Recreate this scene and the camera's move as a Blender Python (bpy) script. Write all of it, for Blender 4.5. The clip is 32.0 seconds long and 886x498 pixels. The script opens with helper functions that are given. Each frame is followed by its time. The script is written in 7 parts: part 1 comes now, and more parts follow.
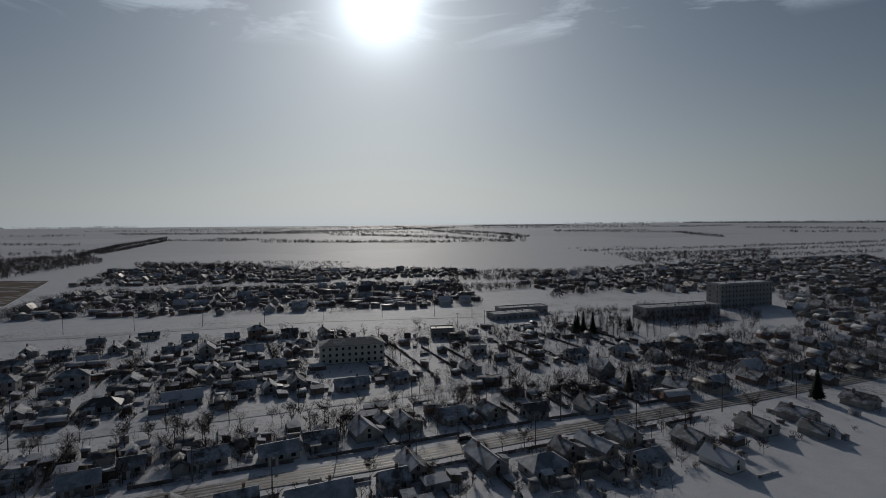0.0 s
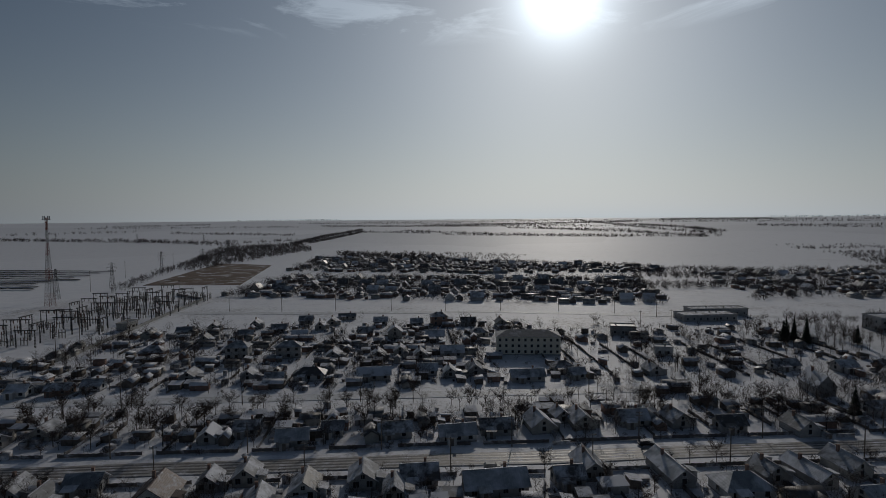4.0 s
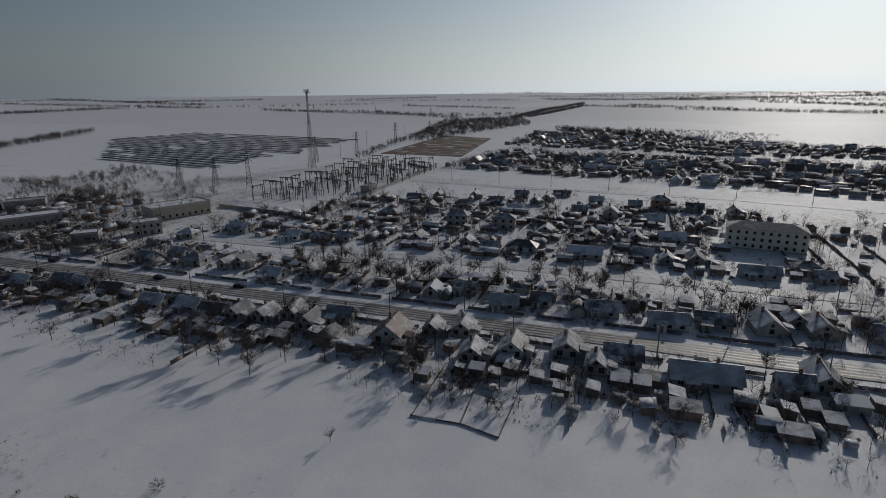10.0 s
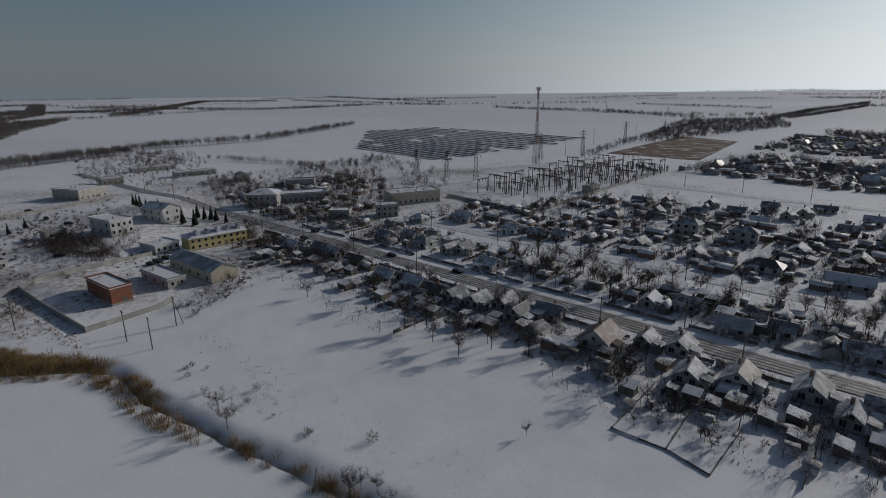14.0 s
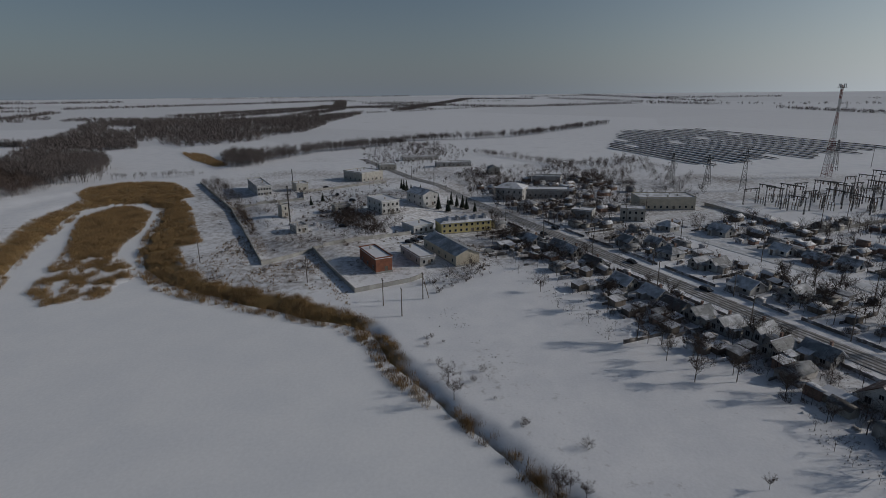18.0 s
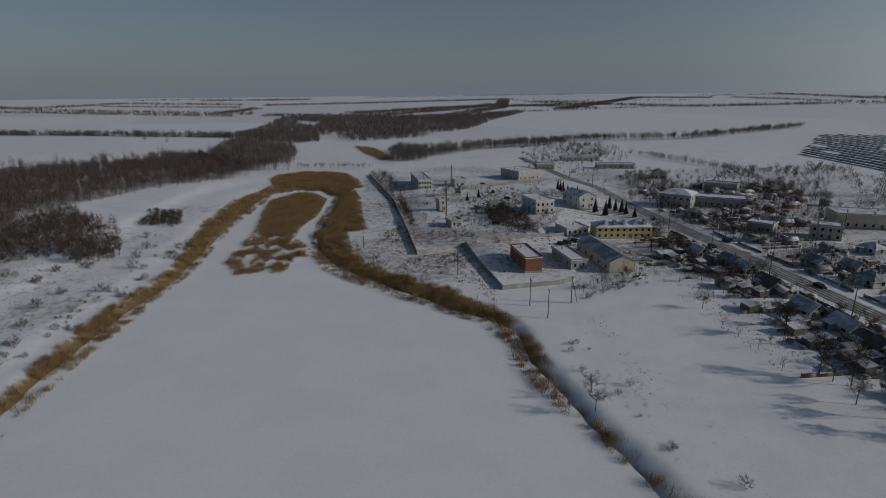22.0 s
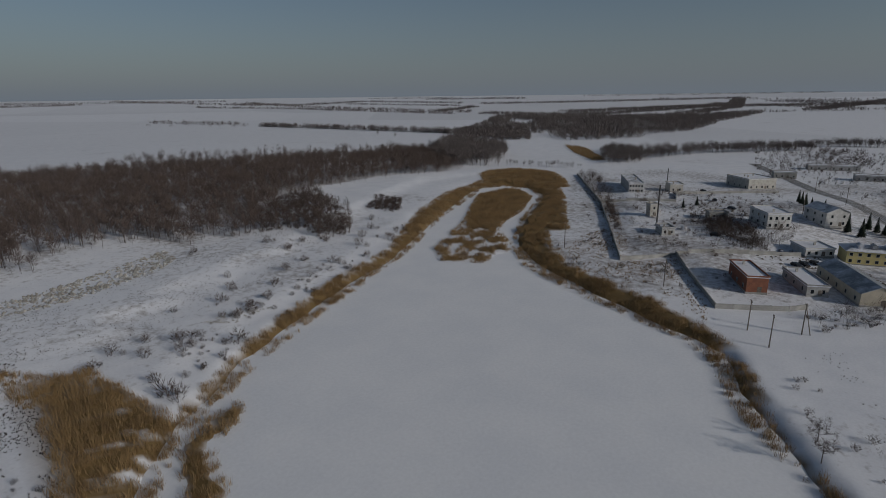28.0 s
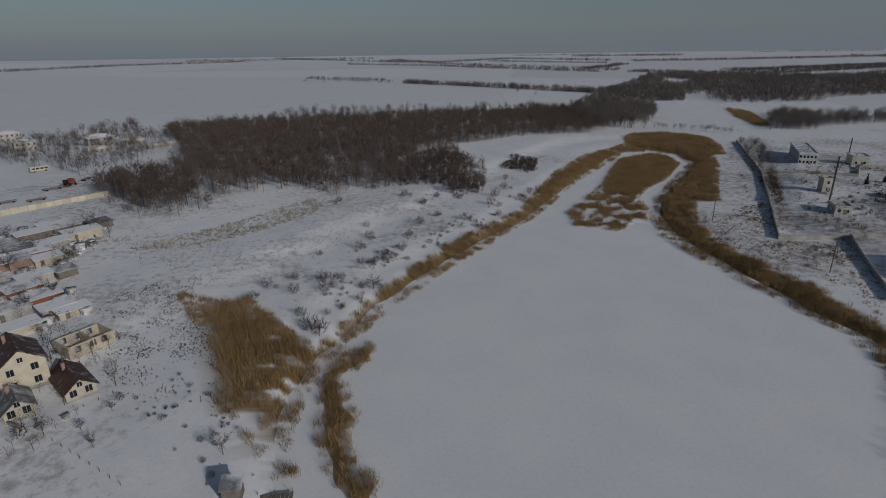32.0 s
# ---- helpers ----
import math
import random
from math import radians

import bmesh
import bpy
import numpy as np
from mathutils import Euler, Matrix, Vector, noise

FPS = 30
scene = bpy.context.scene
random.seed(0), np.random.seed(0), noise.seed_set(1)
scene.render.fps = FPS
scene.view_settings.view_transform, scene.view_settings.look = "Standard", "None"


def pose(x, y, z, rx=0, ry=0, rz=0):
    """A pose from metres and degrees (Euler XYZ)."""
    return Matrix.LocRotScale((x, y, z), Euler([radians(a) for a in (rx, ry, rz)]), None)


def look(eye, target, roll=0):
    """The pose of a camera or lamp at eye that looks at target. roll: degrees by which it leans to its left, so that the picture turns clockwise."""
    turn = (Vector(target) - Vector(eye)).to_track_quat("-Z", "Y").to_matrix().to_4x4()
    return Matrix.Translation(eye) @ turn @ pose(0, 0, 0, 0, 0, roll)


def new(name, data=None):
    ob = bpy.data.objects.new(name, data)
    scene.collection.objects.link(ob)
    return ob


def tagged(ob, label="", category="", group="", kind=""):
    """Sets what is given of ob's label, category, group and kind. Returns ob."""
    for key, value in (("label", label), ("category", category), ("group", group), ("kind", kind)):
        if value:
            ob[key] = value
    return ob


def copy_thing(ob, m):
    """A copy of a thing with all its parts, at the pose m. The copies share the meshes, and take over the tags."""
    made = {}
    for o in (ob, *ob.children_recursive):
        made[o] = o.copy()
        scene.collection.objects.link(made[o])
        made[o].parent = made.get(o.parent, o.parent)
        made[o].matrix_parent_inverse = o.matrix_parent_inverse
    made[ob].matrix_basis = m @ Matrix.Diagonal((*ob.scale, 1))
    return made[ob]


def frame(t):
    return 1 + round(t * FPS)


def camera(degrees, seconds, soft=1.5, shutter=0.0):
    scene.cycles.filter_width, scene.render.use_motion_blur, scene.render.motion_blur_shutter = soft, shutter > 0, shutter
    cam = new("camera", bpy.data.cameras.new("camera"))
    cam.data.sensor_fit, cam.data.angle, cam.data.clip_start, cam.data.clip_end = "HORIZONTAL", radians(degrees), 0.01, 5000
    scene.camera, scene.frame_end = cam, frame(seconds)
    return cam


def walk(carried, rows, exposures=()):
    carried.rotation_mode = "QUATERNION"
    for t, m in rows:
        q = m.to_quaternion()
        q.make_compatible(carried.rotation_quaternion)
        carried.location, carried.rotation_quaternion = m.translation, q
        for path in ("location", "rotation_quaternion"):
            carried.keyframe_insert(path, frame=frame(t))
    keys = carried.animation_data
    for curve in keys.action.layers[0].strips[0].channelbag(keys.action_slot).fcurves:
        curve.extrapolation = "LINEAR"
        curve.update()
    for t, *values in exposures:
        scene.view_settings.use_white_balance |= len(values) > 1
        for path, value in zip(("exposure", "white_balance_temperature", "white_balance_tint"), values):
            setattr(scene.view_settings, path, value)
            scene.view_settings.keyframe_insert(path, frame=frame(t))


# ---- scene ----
cam = camera(78.35, 32.0, soft=0.85)
# seconds, x, y, z, pitch, roll, yaw
PATH = [
    (0, 0.00, 0.00, 60.34, -2.71, 0.51, -0.00),
    (1, -0.12, 0.28, 60.08, -2.67, 0.55, 3.86),
    (2, -0.22, 0.42, 59.90, -2.64, 0.50, 8.16),
    (3, -0.29, 0.37, 59.83, -2.64, 0.48, 12.93),
    (3.5, -0.33, 0.19, 59.85, -2.65, 0.48, 15.64),
    (4, -0.34, 0.01, 59.90, -3.26, 0.50, 18.49),
    (4.5, -0.35, -0.06, 59.92, -4.13, 0.50, 21.43),
    (6.5, -0.38, 0.03, 59.90, -4.87, 0.59, 29.18),
    (7, -0.41, 0.18, 59.85, -6.52, 0.58, 30.92),
    (7.5, -0.44, 0.29, 59.81, -8.79, 0.60, 32.71),
    (8, -0.48, 0.30, 59.81, -11.37, 0.60, 34.51),
    (8.5, -0.51, 0.26, 59.85, -14.10, 0.60, 36.16),
    (9, -0.53, 0.16, 59.92, -15.99, 0.60, 37.74),
    (10, -0.57, 0.03, 59.98, -16.05, 0.58, 41.00),
    (11, -0.64, -0.10, 59.97, -16.07, 0.52, 44.67),
    (12, -0.76, -0.19, 59.91, -16.01, 0.51, 49.38),
    (13, -0.87, -0.25, 59.83, -16.04, 0.55, 55.96),
    (14, -0.92, -0.33, 59.78, -16.01, 0.67, 64.08),
    (15, -0.87, -0.46, 59.77, -15.99, 0.68, 72.43),
    (15.5, -0.76, -0.60, 59.78, -15.95, 0.67, 76.37),
    (17.5, -0.63, -0.72, 59.80, -15.94, 0.55, 87.08),
    (18, -0.51, -0.76, 59.85, -15.93, 0.58, 89.65),
    (19, -0.40, -0.76, 59.92, -15.93, 0.61, 94.39),
    (20, -0.31, -0.75, 59.98, -15.94, 0.60, 98.57),
    (21, -0.20, -0.75, 60.01, -15.94, 0.62, 102.42),
    (22, -0.09, -0.76, 60.00, -15.93, 0.52, 106.07),
    (23, 0.03, -0.77, 59.95, -15.89, 0.57, 109.78),
    (24, 0.15, -0.79, 59.87, -15.87, 0.60, 113.19),
    (25, 0.31, -0.80, 59.81, -15.84, 0.59, 116.88),
    (25.5, 0.54, -0.79, 59.79, -15.84, 0.64, 118.84),
    (27.5, 0.79, -0.74, 59.80, -15.83, 0.65, 126.00),
    (28, 0.99, -0.66, 59.81, -15.85, 0.64, 127.61),
    (29, 1.14, -0.59, 59.79, -15.83, 0.67, 130.85),
    (29.5, 1.25, -0.51, 59.76, -15.85, 0.64, 132.56),
    (30, 1.33, -0.43, 59.71, -16.18, 0.68, 134.35),
    (30.5, 1.38, -0.37, 59.67, -17.16, 0.73, 136.25),
    (31, 1.38, -0.39, 59.66, -18.40, 0.78, 138.18),
    (31.5, 1.35, -0.50, 59.66, -19.67, 0.81, 140.02),
    (32, 1.31, -0.67, 59.68, -19.82, 0.75, 141.84),
]
EXPOSURES = [(0.0, -1.5), (4.5, -1.48), (9.0, -0.95), (13.0, -0.68), (19.0, -0.68), (32.0, -0.68)]
walk(cam, [(t, pose(x, y, z, 90 + pitch, roll, yaw)) for t, x, y, z, pitch, roll, yaw in PATH], EXPOSURES)

# ---- world and sun ----
SUN_AZ, SUN_EL = -6.3, 21.6  # degrees from +y towards +x, and above the horizon
sun_way = Vector((math.sin(radians(SUN_AZ)) * math.cos(radians(SUN_EL)), math.cos(radians(SUN_AZ)) * math.cos(radians(SUN_EL)), math.sin(radians(SUN_EL))))


def link(nt, a, b):
    nt.links.new(a, b)


def node(nt, kind, **values):
    n = nt.nodes.new(kind)
    for k, v in values.items():
        if k == "op":
            n.operation = v
        elif k == "blend":
            n.blend_type, n.data_type = v, "RGBA"
        else:
            n.inputs[k.replace("_", " ")].default_value = v
    return n


def make_world():
    w = bpy.data.worlds.new("winter_sky")
    w.use_nodes = True
    scene.world = w
    nt = w.node_tree
    nt.nodes.clear()
    out = nt.nodes.new("ShaderNodeOutputWorld")
    sky = nt.nodes.new("ShaderNodeTexSky")
    sky.sky_type, sky.sun_disc = "NISHITA", False
    sky.sun_elevation, sky.sun_rotation = radians(SUN_EL), radians(SUN_AZ)
    sky.altitude, sky.air_density, sky.dust_density, sky.ozone_density = 100, 1.0, 0.5, 2.6
    co = nt.nodes.new("ShaderNodeTexCoord")
    # the aureole round the low sun
    dot = nt.nodes.new("ShaderNodeVectorMath")
    dot.operation = "DOT_PRODUCT"
    link(nt, co.outputs["Generated"], dot.inputs[0])
    dot.inputs[1].default_value = sun_way
    glow = None
    for power, gain in ((1500.0, 60.0), (330.0, 40.0), (30.0, 8.0), (8.0, 4.5), (3.0, 1.2)):
        p = node(nt, "ShaderNodeMath", op="POWER")
        mx = node(nt, "ShaderNodeMath", op="MAXIMUM")
        link(nt, dot.outputs["Value"], mx.inputs[0])
        mx.inputs[1].default_value = 0.0
        link(nt, mx.outputs[0], p.inputs[0])
        p.inputs[1].default_value = power
        g = node(nt, "ShaderNodeMath", op="MULTIPLY")
        link(nt, p.outputs[0], g.inputs[0])
        g.inputs[1].default_value = gain
        if glow:
            s = node(nt, "ShaderNodeMath", op="ADD")
            link(nt, glow, s.inputs[0])
            link(nt, g.outputs[0], s.inputs[1])
            glow = s.outputs[0]
        else:
            glow = g.outputs[0]
    # thin cirrus, high up
    mp = nt.nodes.new("ShaderNodeMapping")
    mp.inputs["Scale"].default_value = (2.6, 2.6, 11.0)
    mp.inputs["Location"].default_value = (0.37, 0.1, 0.55)
    link(nt, co.outputs["Generated"], mp.inputs["Vector"])
    nz = node(nt, "ShaderNodeTexNoise", Scale=1.6, Detail=9.0, Roughness=0.62, Distortion=0.6)
    link(nt, mp.outputs[0], nz.inputs["Vector"])
    rp = nt.nodes.new("ShaderNodeMapRange")
    rp.inputs["From Min"].default_value, rp.inputs["From Max"].default_value = 0.5, 0.64
    link(nt, nz.outputs["Fac"], rp.inputs["Value"])
    sep = nt.nodes.new("ShaderNodeSeparateXYZ")
    link(nt, co.outputs["Generated"], sep.inputs[0])
    hi = nt.nodes.new("ShaderNodeMapRange")
    hi.inputs["From Min"].default_value, hi.inputs["From Max"].default_value = 0.295, 0.32
    link(nt, sep.outputs["Z"], hi.inputs["Value"])
    top = nt.nodes.new("ShaderNodeMapRange")
    top.inputs["From Min"].default_value, top.inputs["From Max"].default_value = 0.55, 0.42
    link(nt, sep.outputs["Z"], top.inputs["Value"])
    band = node(nt, "ShaderNodeMath", op="MULTIPLY")
    link(nt, hi.outputs[0], band.inputs[0])
    link(nt, top.outputs[0], band.inputs[1])
    cl = node(nt, "ShaderNodeMath", op="MULTIPLY")
    link(nt, rp.outputs[0], cl.inputs[0])
    link(nt, band.outputs[0], cl.inputs[1])
    cs = node(nt, "ShaderNodeMath", op="MULTIPLY")
    link(nt, cl.outputs[0], cs.inputs[0])
    cs.inputs[1].default_value = 8.0
    tot = node(nt, "ShaderNodeMath", op="ADD")
    link(nt, glow, tot.inputs[0])
    link(nt, cs.outputs[0], tot.inputs[1])
    add = nt.nodes.new("ShaderNodeMix")
    add.data_type, add.blend_type = "RGBA", "ADD"
    add.inputs["Factor"].default_value = 1.0
    col = nt.nodes.new("ShaderNodeMix")
    col.data_type, col.blend_type = "RGBA", "MULTIPLY"
    col.inputs["Factor"].default_value = 1.0
    col.inputs[6].default_value = (0.86, 0.985, 1.1, 1)
    link(nt, tot.outputs[0], col.inputs[7])
    # pale winter haze low over the horizon
    up = node(nt, "ShaderNodeMath", op="MAXIMUM")
    link(nt, sep.outputs["Z"], up.inputs[0])
    up.inputs[1].default_value = 0.0
    fall = node(nt, "ShaderNodeMath", op="MULTIPLY")
    link(nt, up.outputs[0], fall.inputs[0])
    fall.inputs[1].default_value = -6.8
    ex = node(nt, "ShaderNodeMath", op="EXPONENT")
    link(nt, fall.outputs[0], ex.inputs[0])
    hz = nt.nodes.new("ShaderNodeMix")
    hz.data_type = "RGBA"
    # the haze is brighter on the sunny side
    side = node(nt, "ShaderNodeMath", op="MAXIMUM")
    link(nt, dot.outputs["Value"], side.inputs[0])
    side.inputs[1].default_value = 0.0
    side2 = node(nt, "ShaderNodeMath", op="POWER")
    link(nt, side.outputs[0], side2.inputs[0])
    side2.inputs[1].default_value = 2.6
    side3 = node(nt, "ShaderNodeMath", op="MULTIPLY_ADD")
    link(nt, side2.outputs[0], side3.inputs[0])
    side3.inputs[1].default_value, side3.inputs[2].default_value = 4.3, 0.0
    hue = nt.nodes.new("ShaderNodeVectorMath")
    hue.operation = "MULTIPLY_ADD"
    link(nt, side3.outputs[0], hue.inputs[0])
    hue.inputs[1].default_value = (4.3, 4.55, 4.6)
    hue.inputs[2].default_value = (3.42, 4.03, 4.75)
    link(nt, hue.outputs[0], hz.inputs[7])
    link(nt, ex.outputs[0], hz.inputs["Factor"])
    # the clear sky deepens towards the zenith
    deep = nt.nodes.new("ShaderNodeMapRange")
    deep.inputs["From Min"].default_value, deep.inputs["From Max"].default_value = 0.35, 0.95
    deep.inputs["To Min"].default_value, deep.inputs["To Max"].default_value = 1.0, 0.45
    link(nt, sep.outputs["Z"], deep.inputs["Value"])
    blue = nt.nodes.new("ShaderNodeVectorMath")
    blue.operation = "SCALE"
    link(nt, sky.outputs[0], blue.inputs[0])
    link(nt, deep.outputs[0], blue.inputs["Scale"])
    link(nt, blue.outputs[0], hz.inputs[6])
    link(nt, hz.outputs[2], add.inputs[6])
    link(nt, col.outputs[2], add.inputs[7])
    bg = nt.nodes.new("ShaderNodeBackground")
    bg.inputs["Strength"].default_value = SKY_STRENGTH
    link(nt, add.outputs[2], bg.inputs["Color"])
    link(nt, bg.outputs[0], out.inputs["Surface"])


SKY_STRENGTH, SUN_STRENGTH = 0.06, 2.7
make_world()
lamp = bpy.data.lights.new("sun", "SUN")
lamp.energy, lamp.angle, lamp.color = SUN_STRENGTH, radians(0.6), (1.0, 0.93, 0.84)
sun_ob = new("sun", lamp)
sun_ob.matrix_world = look(sun_way * 900, (0, 0, 0))

# ---- materials ----
def material(name, base, second=None, rough=0.8, metal=0.0, scale=0.6, fine=9.0, low=0.4, high=0.62, bump=0.25, space="Object", vary=0.12, snow=0.0, snow_scale=0.5, bands=None, spec=0.3, grain=(0.86, 1.1)):
    """A surface of two colours mixed by noise at two scales, with bump; snow: share of it under old snow; bands: (axis, per metre) for ribs or courses."""
    m = bpy.data.materials.new(name)
    m.use_nodes = True
    nt = m.node_tree
    b = nt.nodes["Principled BSDF"]
    b.inputs["Metallic"].default_value = metal
    b.inputs["Specular IOR Level"].default_value = spec
    co = nt.nodes.new("ShaderNodeTexCoord")
    info = nt.nodes.new("ShaderNodeObjectInfo")
    if space == "World":
        geo = nt.nodes.new("ShaderNodeNewGeometry")
        vec = geo.outputs["Position"]
    else:
        sh = node(nt, "ShaderNodeVectorMath", op="MULTIPLY_ADD")
        link(nt, info.outputs["Random"], sh.inputs[0])
        sh.inputs[1].default_value = (37.0, 53.0, 0.0)
        link(nt, co.outputs["Object"], sh.inputs[2])
        vec = sh.outputs[0]
    n1 = node(nt, "ShaderNodeTexNoise", Scale=scale, Detail=6.0, Roughness=0.6)
    n2 = node(nt, "ShaderNodeTexNoise", Scale=fine, Detail=4.0, Roughness=0.65)
    link(nt, vec, n1.inputs["Vector"])
    link(nt, vec, n2.inputs["Vector"])
    r = nt.nodes.new("ShaderNodeMapRange")
    r.inputs["From Min"].default_value, r.inputs["From Max"].default_value = low, high
    link(nt, n1.outputs["Fac"], r.inputs["Value"])
    mix = nt.nodes.new("ShaderNodeMix")
    mix.data_type = "RGBA"
    second = second or tuple(c * 0.72 for c in base)
    mix.inputs[6].default_value, mix.inputs[7].default_value = (*base, 1), (*second, 1)
    link(nt, r.outputs[0], mix.inputs["Factor"])
    # grain, and a tone of its own for each object
    hs = nt.nodes.new("ShaderNodeHueSaturation")
    va = nt.nodes.new("ShaderNodeMapRange")
    va.inputs["To Min"].default_value, va.inputs["To Max"].default_value = 1 - vary, 1 + vary
    link(nt, info.outputs["Random"], va.inputs["Value"])
    gr = nt.nodes.new("ShaderNodeMapRange")
    gr.inputs["From Min"].default_value, gr.inputs["From Max"].default_value = 0.3, 0.7
    gr.inputs["To Min"].default_value, gr.inputs["To Max"].default_value = grain
    link(nt, n2.outputs["Fac"], gr.inputs["Value"])
    mul = node(nt, "ShaderNodeMath", op="MULTIPLY")
    link(nt, va.outputs[0], mul.inputs[0])
    link(nt, gr.outputs[0], mul.inputs[1])
    link(nt, mul.outputs[0], hs.inputs["Value"])
    link(nt, mix.outputs[2], hs.inputs["Color"])
    colour = hs.outputs[0]
    height = n2.outputs["Fac"]
    if bands:
        axis, per = bands
        sp = nt.nodes.new("ShaderNodeSeparateXYZ")
        link(nt, co.outputs["Object"], sp.inputs[0])
        k = node(nt, "ShaderNodeMath", op="MULTIPLY")
        link(nt, sp.outputs[axis], k.inputs[0])
        k.inputs[1].default_value = per * 2 * math.pi
        si = node(nt, "ShaderNodeMath", op="SINE")
        link(nt, k.outputs[0], si.inputs[0])
        ad = node(nt, "ShaderNodeMath", op="MULTIPLY_ADD")
        link(nt, si.outputs[0], ad.inputs[0])
        ad.inputs[1].default_value = 0.5
        link(nt, n2.outputs["Fac"], ad.inputs[2])
        height = ad.outputs[0]
    rough_out = None
    if snow > 0:
        n3 = node(nt, "ShaderNodeTexNoise", Scale=snow_scale, Detail=7.0, Roughness=0.62, Distortion=0.3)
        link(nt, vec, n3.inputs["Vector"])
        off = nt.nodes.new("ShaderNodeMapRange")
        link(nt, info.outputs["Random"], off.inputs["Value"])
        off.inputs["To Min"].default_value, off.inputs["To Max"].default_value = (0.0, 0.0) if space == "World" else (-0.16 * snow ** 0.5, 0.14)
        s0 = node(nt, "ShaderNodeMath", op="ADD")
        link(nt, n3.outputs["Fac"], s0.inputs[0])
        link(nt, off.outputs[0], s0.inputs[1])
        edge = 0.5 + (0.5 - snow) * 0.5
        sr = nt.nodes.new("ShaderNodeMapRange")
        sr.inputs["From Min"].default_value, sr.inputs["From Max"].default_value = edge - 0.12, edge + 0.13
        sr.inputs["To Max"].default_value = 0.88
        link(nt, s0.outputs[0], sr.inputs["Value"])
        sm = nt.nodes.new("ShaderNodeMix")
        sm.data_type = "RGBA"
        sm.inputs[7].default_value = (0.78, 0.79, 0.84, 1)
        link(nt, colour, sm.inputs[6])
        link(nt, sr.outputs[0], sm.inputs["Factor"])
        colour = sm.outputs[2]
        rr = nt.nodes.new("ShaderNodeMapRange")
        rr.inputs["To Min"].default_value, rr.inputs["To Max"].default_value = rough, 0.75
        link(nt, sr.outputs[0], rr.inputs["Value"])
        rough_out = rr.outputs[0]
    link(nt, colour, b.inputs["Base Color"])
    if rough_out:
        link(nt, rough_out, b.inputs["Roughness"])
    else:
        b.inputs["Roughness"].default_value = rough
    if bump:
        bp = nt.nodes.new("ShaderNodeBump")
        bp.inputs["Strength"].default_value, bp.inputs["Distance"].default_value = bump, 0.08
        link(nt, height, bp.inputs["Height"])
        link(nt, bp.outputs[0], b.inputs["Normal"])
    return m


ICE = material("lake_snow", (0.81, 0.815, 0.838), (0.765, 0.776, 0.808), 0.7, scale=0.06, fine=1.3, bump=0.12, spec=0.2, grain=(0.955, 1.04), space="World", vary=0)
ASPHALT = material("wet_asphalt", (0.09, 0.085, 0.08), (0.16, 0.15, 0.14), 0.5, scale=0.25, fine=3, space="World", vary=0, spec=0.3, snow=0.12, snow_scale=0.25)
LANE = material("packed_snow_lane", (0.58, 0.585, 0.59), (0.42, 0.41, 0.39), 0.6, scale=0.3, fine=3, space="World", vary=0, snow=0.5, snow_scale=0.3)
SLATE = material("grey_slate_roof", (0.25, 0.26, 0.275), (0.18, 0.185, 0.195), 0.62, scale=0.7, snow=0.38, snow_scale=0.3, bands=("X", 5.0))
SNOWY = material("snowed_roof", (0.24, 0.24, 0.245), None, 0.75, scale=0.7, snow=0.76, snow_scale=0.28)
DARKROOF = material("dark_tin_roof", (0.1, 0.1, 0.105), (0.14, 0.125, 0.115), 0.45, scale=0.6, snow=0.3, snow_scale=0.4, bands=("X", 2.5))
BROWNROOF = material("brown_tile_roof", (0.085, 0.042, 0.032), (0.06, 0.032, 0.026), 0.55, scale=0.8, snow=0.04, snow_scale=0.5, bands=("Y", 3.0))
TINROOF = material("zinc_roof", (0.3, 0.32, 0.34), (0.23, 0.24, 0.25), 0.5, 0.3, scale=0.5, snow=0.35, snow_scale=0.25, bands=("X", 2.0))
WHITEWALL = material("whitewash", (0.6, 0.59, 0.575), (0.48, 0.47, 0.455), 0.85, scale=0.5)
GREYWALL = material("grey_render", (0.4, 0.39, 0.38), (0.3, 0.29, 0.28), 0.9, scale=0.5)
CREAMWALL = material("cream_render", (0.52, 0.46, 0.365), (0.43, 0.385, 0.31), 0.85, scale=0.5)
YELLOWWALL = material("yellow_render", (0.62, 0.52, 0.24), (0.55, 0.46, 0.22), 0.85, scale=0.4)
BRICKWALL = material("red_brick", (0.28, 0.115, 0.07), (0.21, 0.09, 0.06), 0.9, scale=0.7, bands=("Z", 6.0))
SILBRICK = material("sand_lime_brick", (0.46, 0.44, 0.4), (0.36, 0.34, 0.31), 0.9, scale=0.6, bands=("Z", 6.0))
CONCRETE = material("concrete", (0.38, 0.37, 0.35), (0.28, 0.275, 0.26), 0.9, scale=0.4)
OLDWOOD = material("weathered_boards", (0.2, 0.17, 0.145), (0.13, 0.112, 0.095), 0.9, scale=0.8, bands=("X", 4.0))
FENCEGREY = material("old_fence", (0.17, 0.155, 0.145), (0.11, 0.1, 0.095), 0.9, scale=0.6, snow=0.1)
LUMBER = material("stacked_lumber", (0.17, 0.145, 0.125), (0.1, 0.088, 0.08), 0.9, scale=0.5, fine=4, space="World", vary=0, snow=0.5, snow_scale=0.5)
PALEBRICK = material("pale_brick", (0.72, 0.68, 0.58), (0.64, 0.6, 0.52), 0.9, scale=0.5, bands=("Z", 6.0))
DIRTYSNOW = material("dirty_road_snow", (0.34, 0.32, 0.3), (0.21, 0.195, 0.185), 0.62, scale=0.3, fine=3, space="World", vary=0, snow=0.34, snow_scale=0.3, spec=0.3)
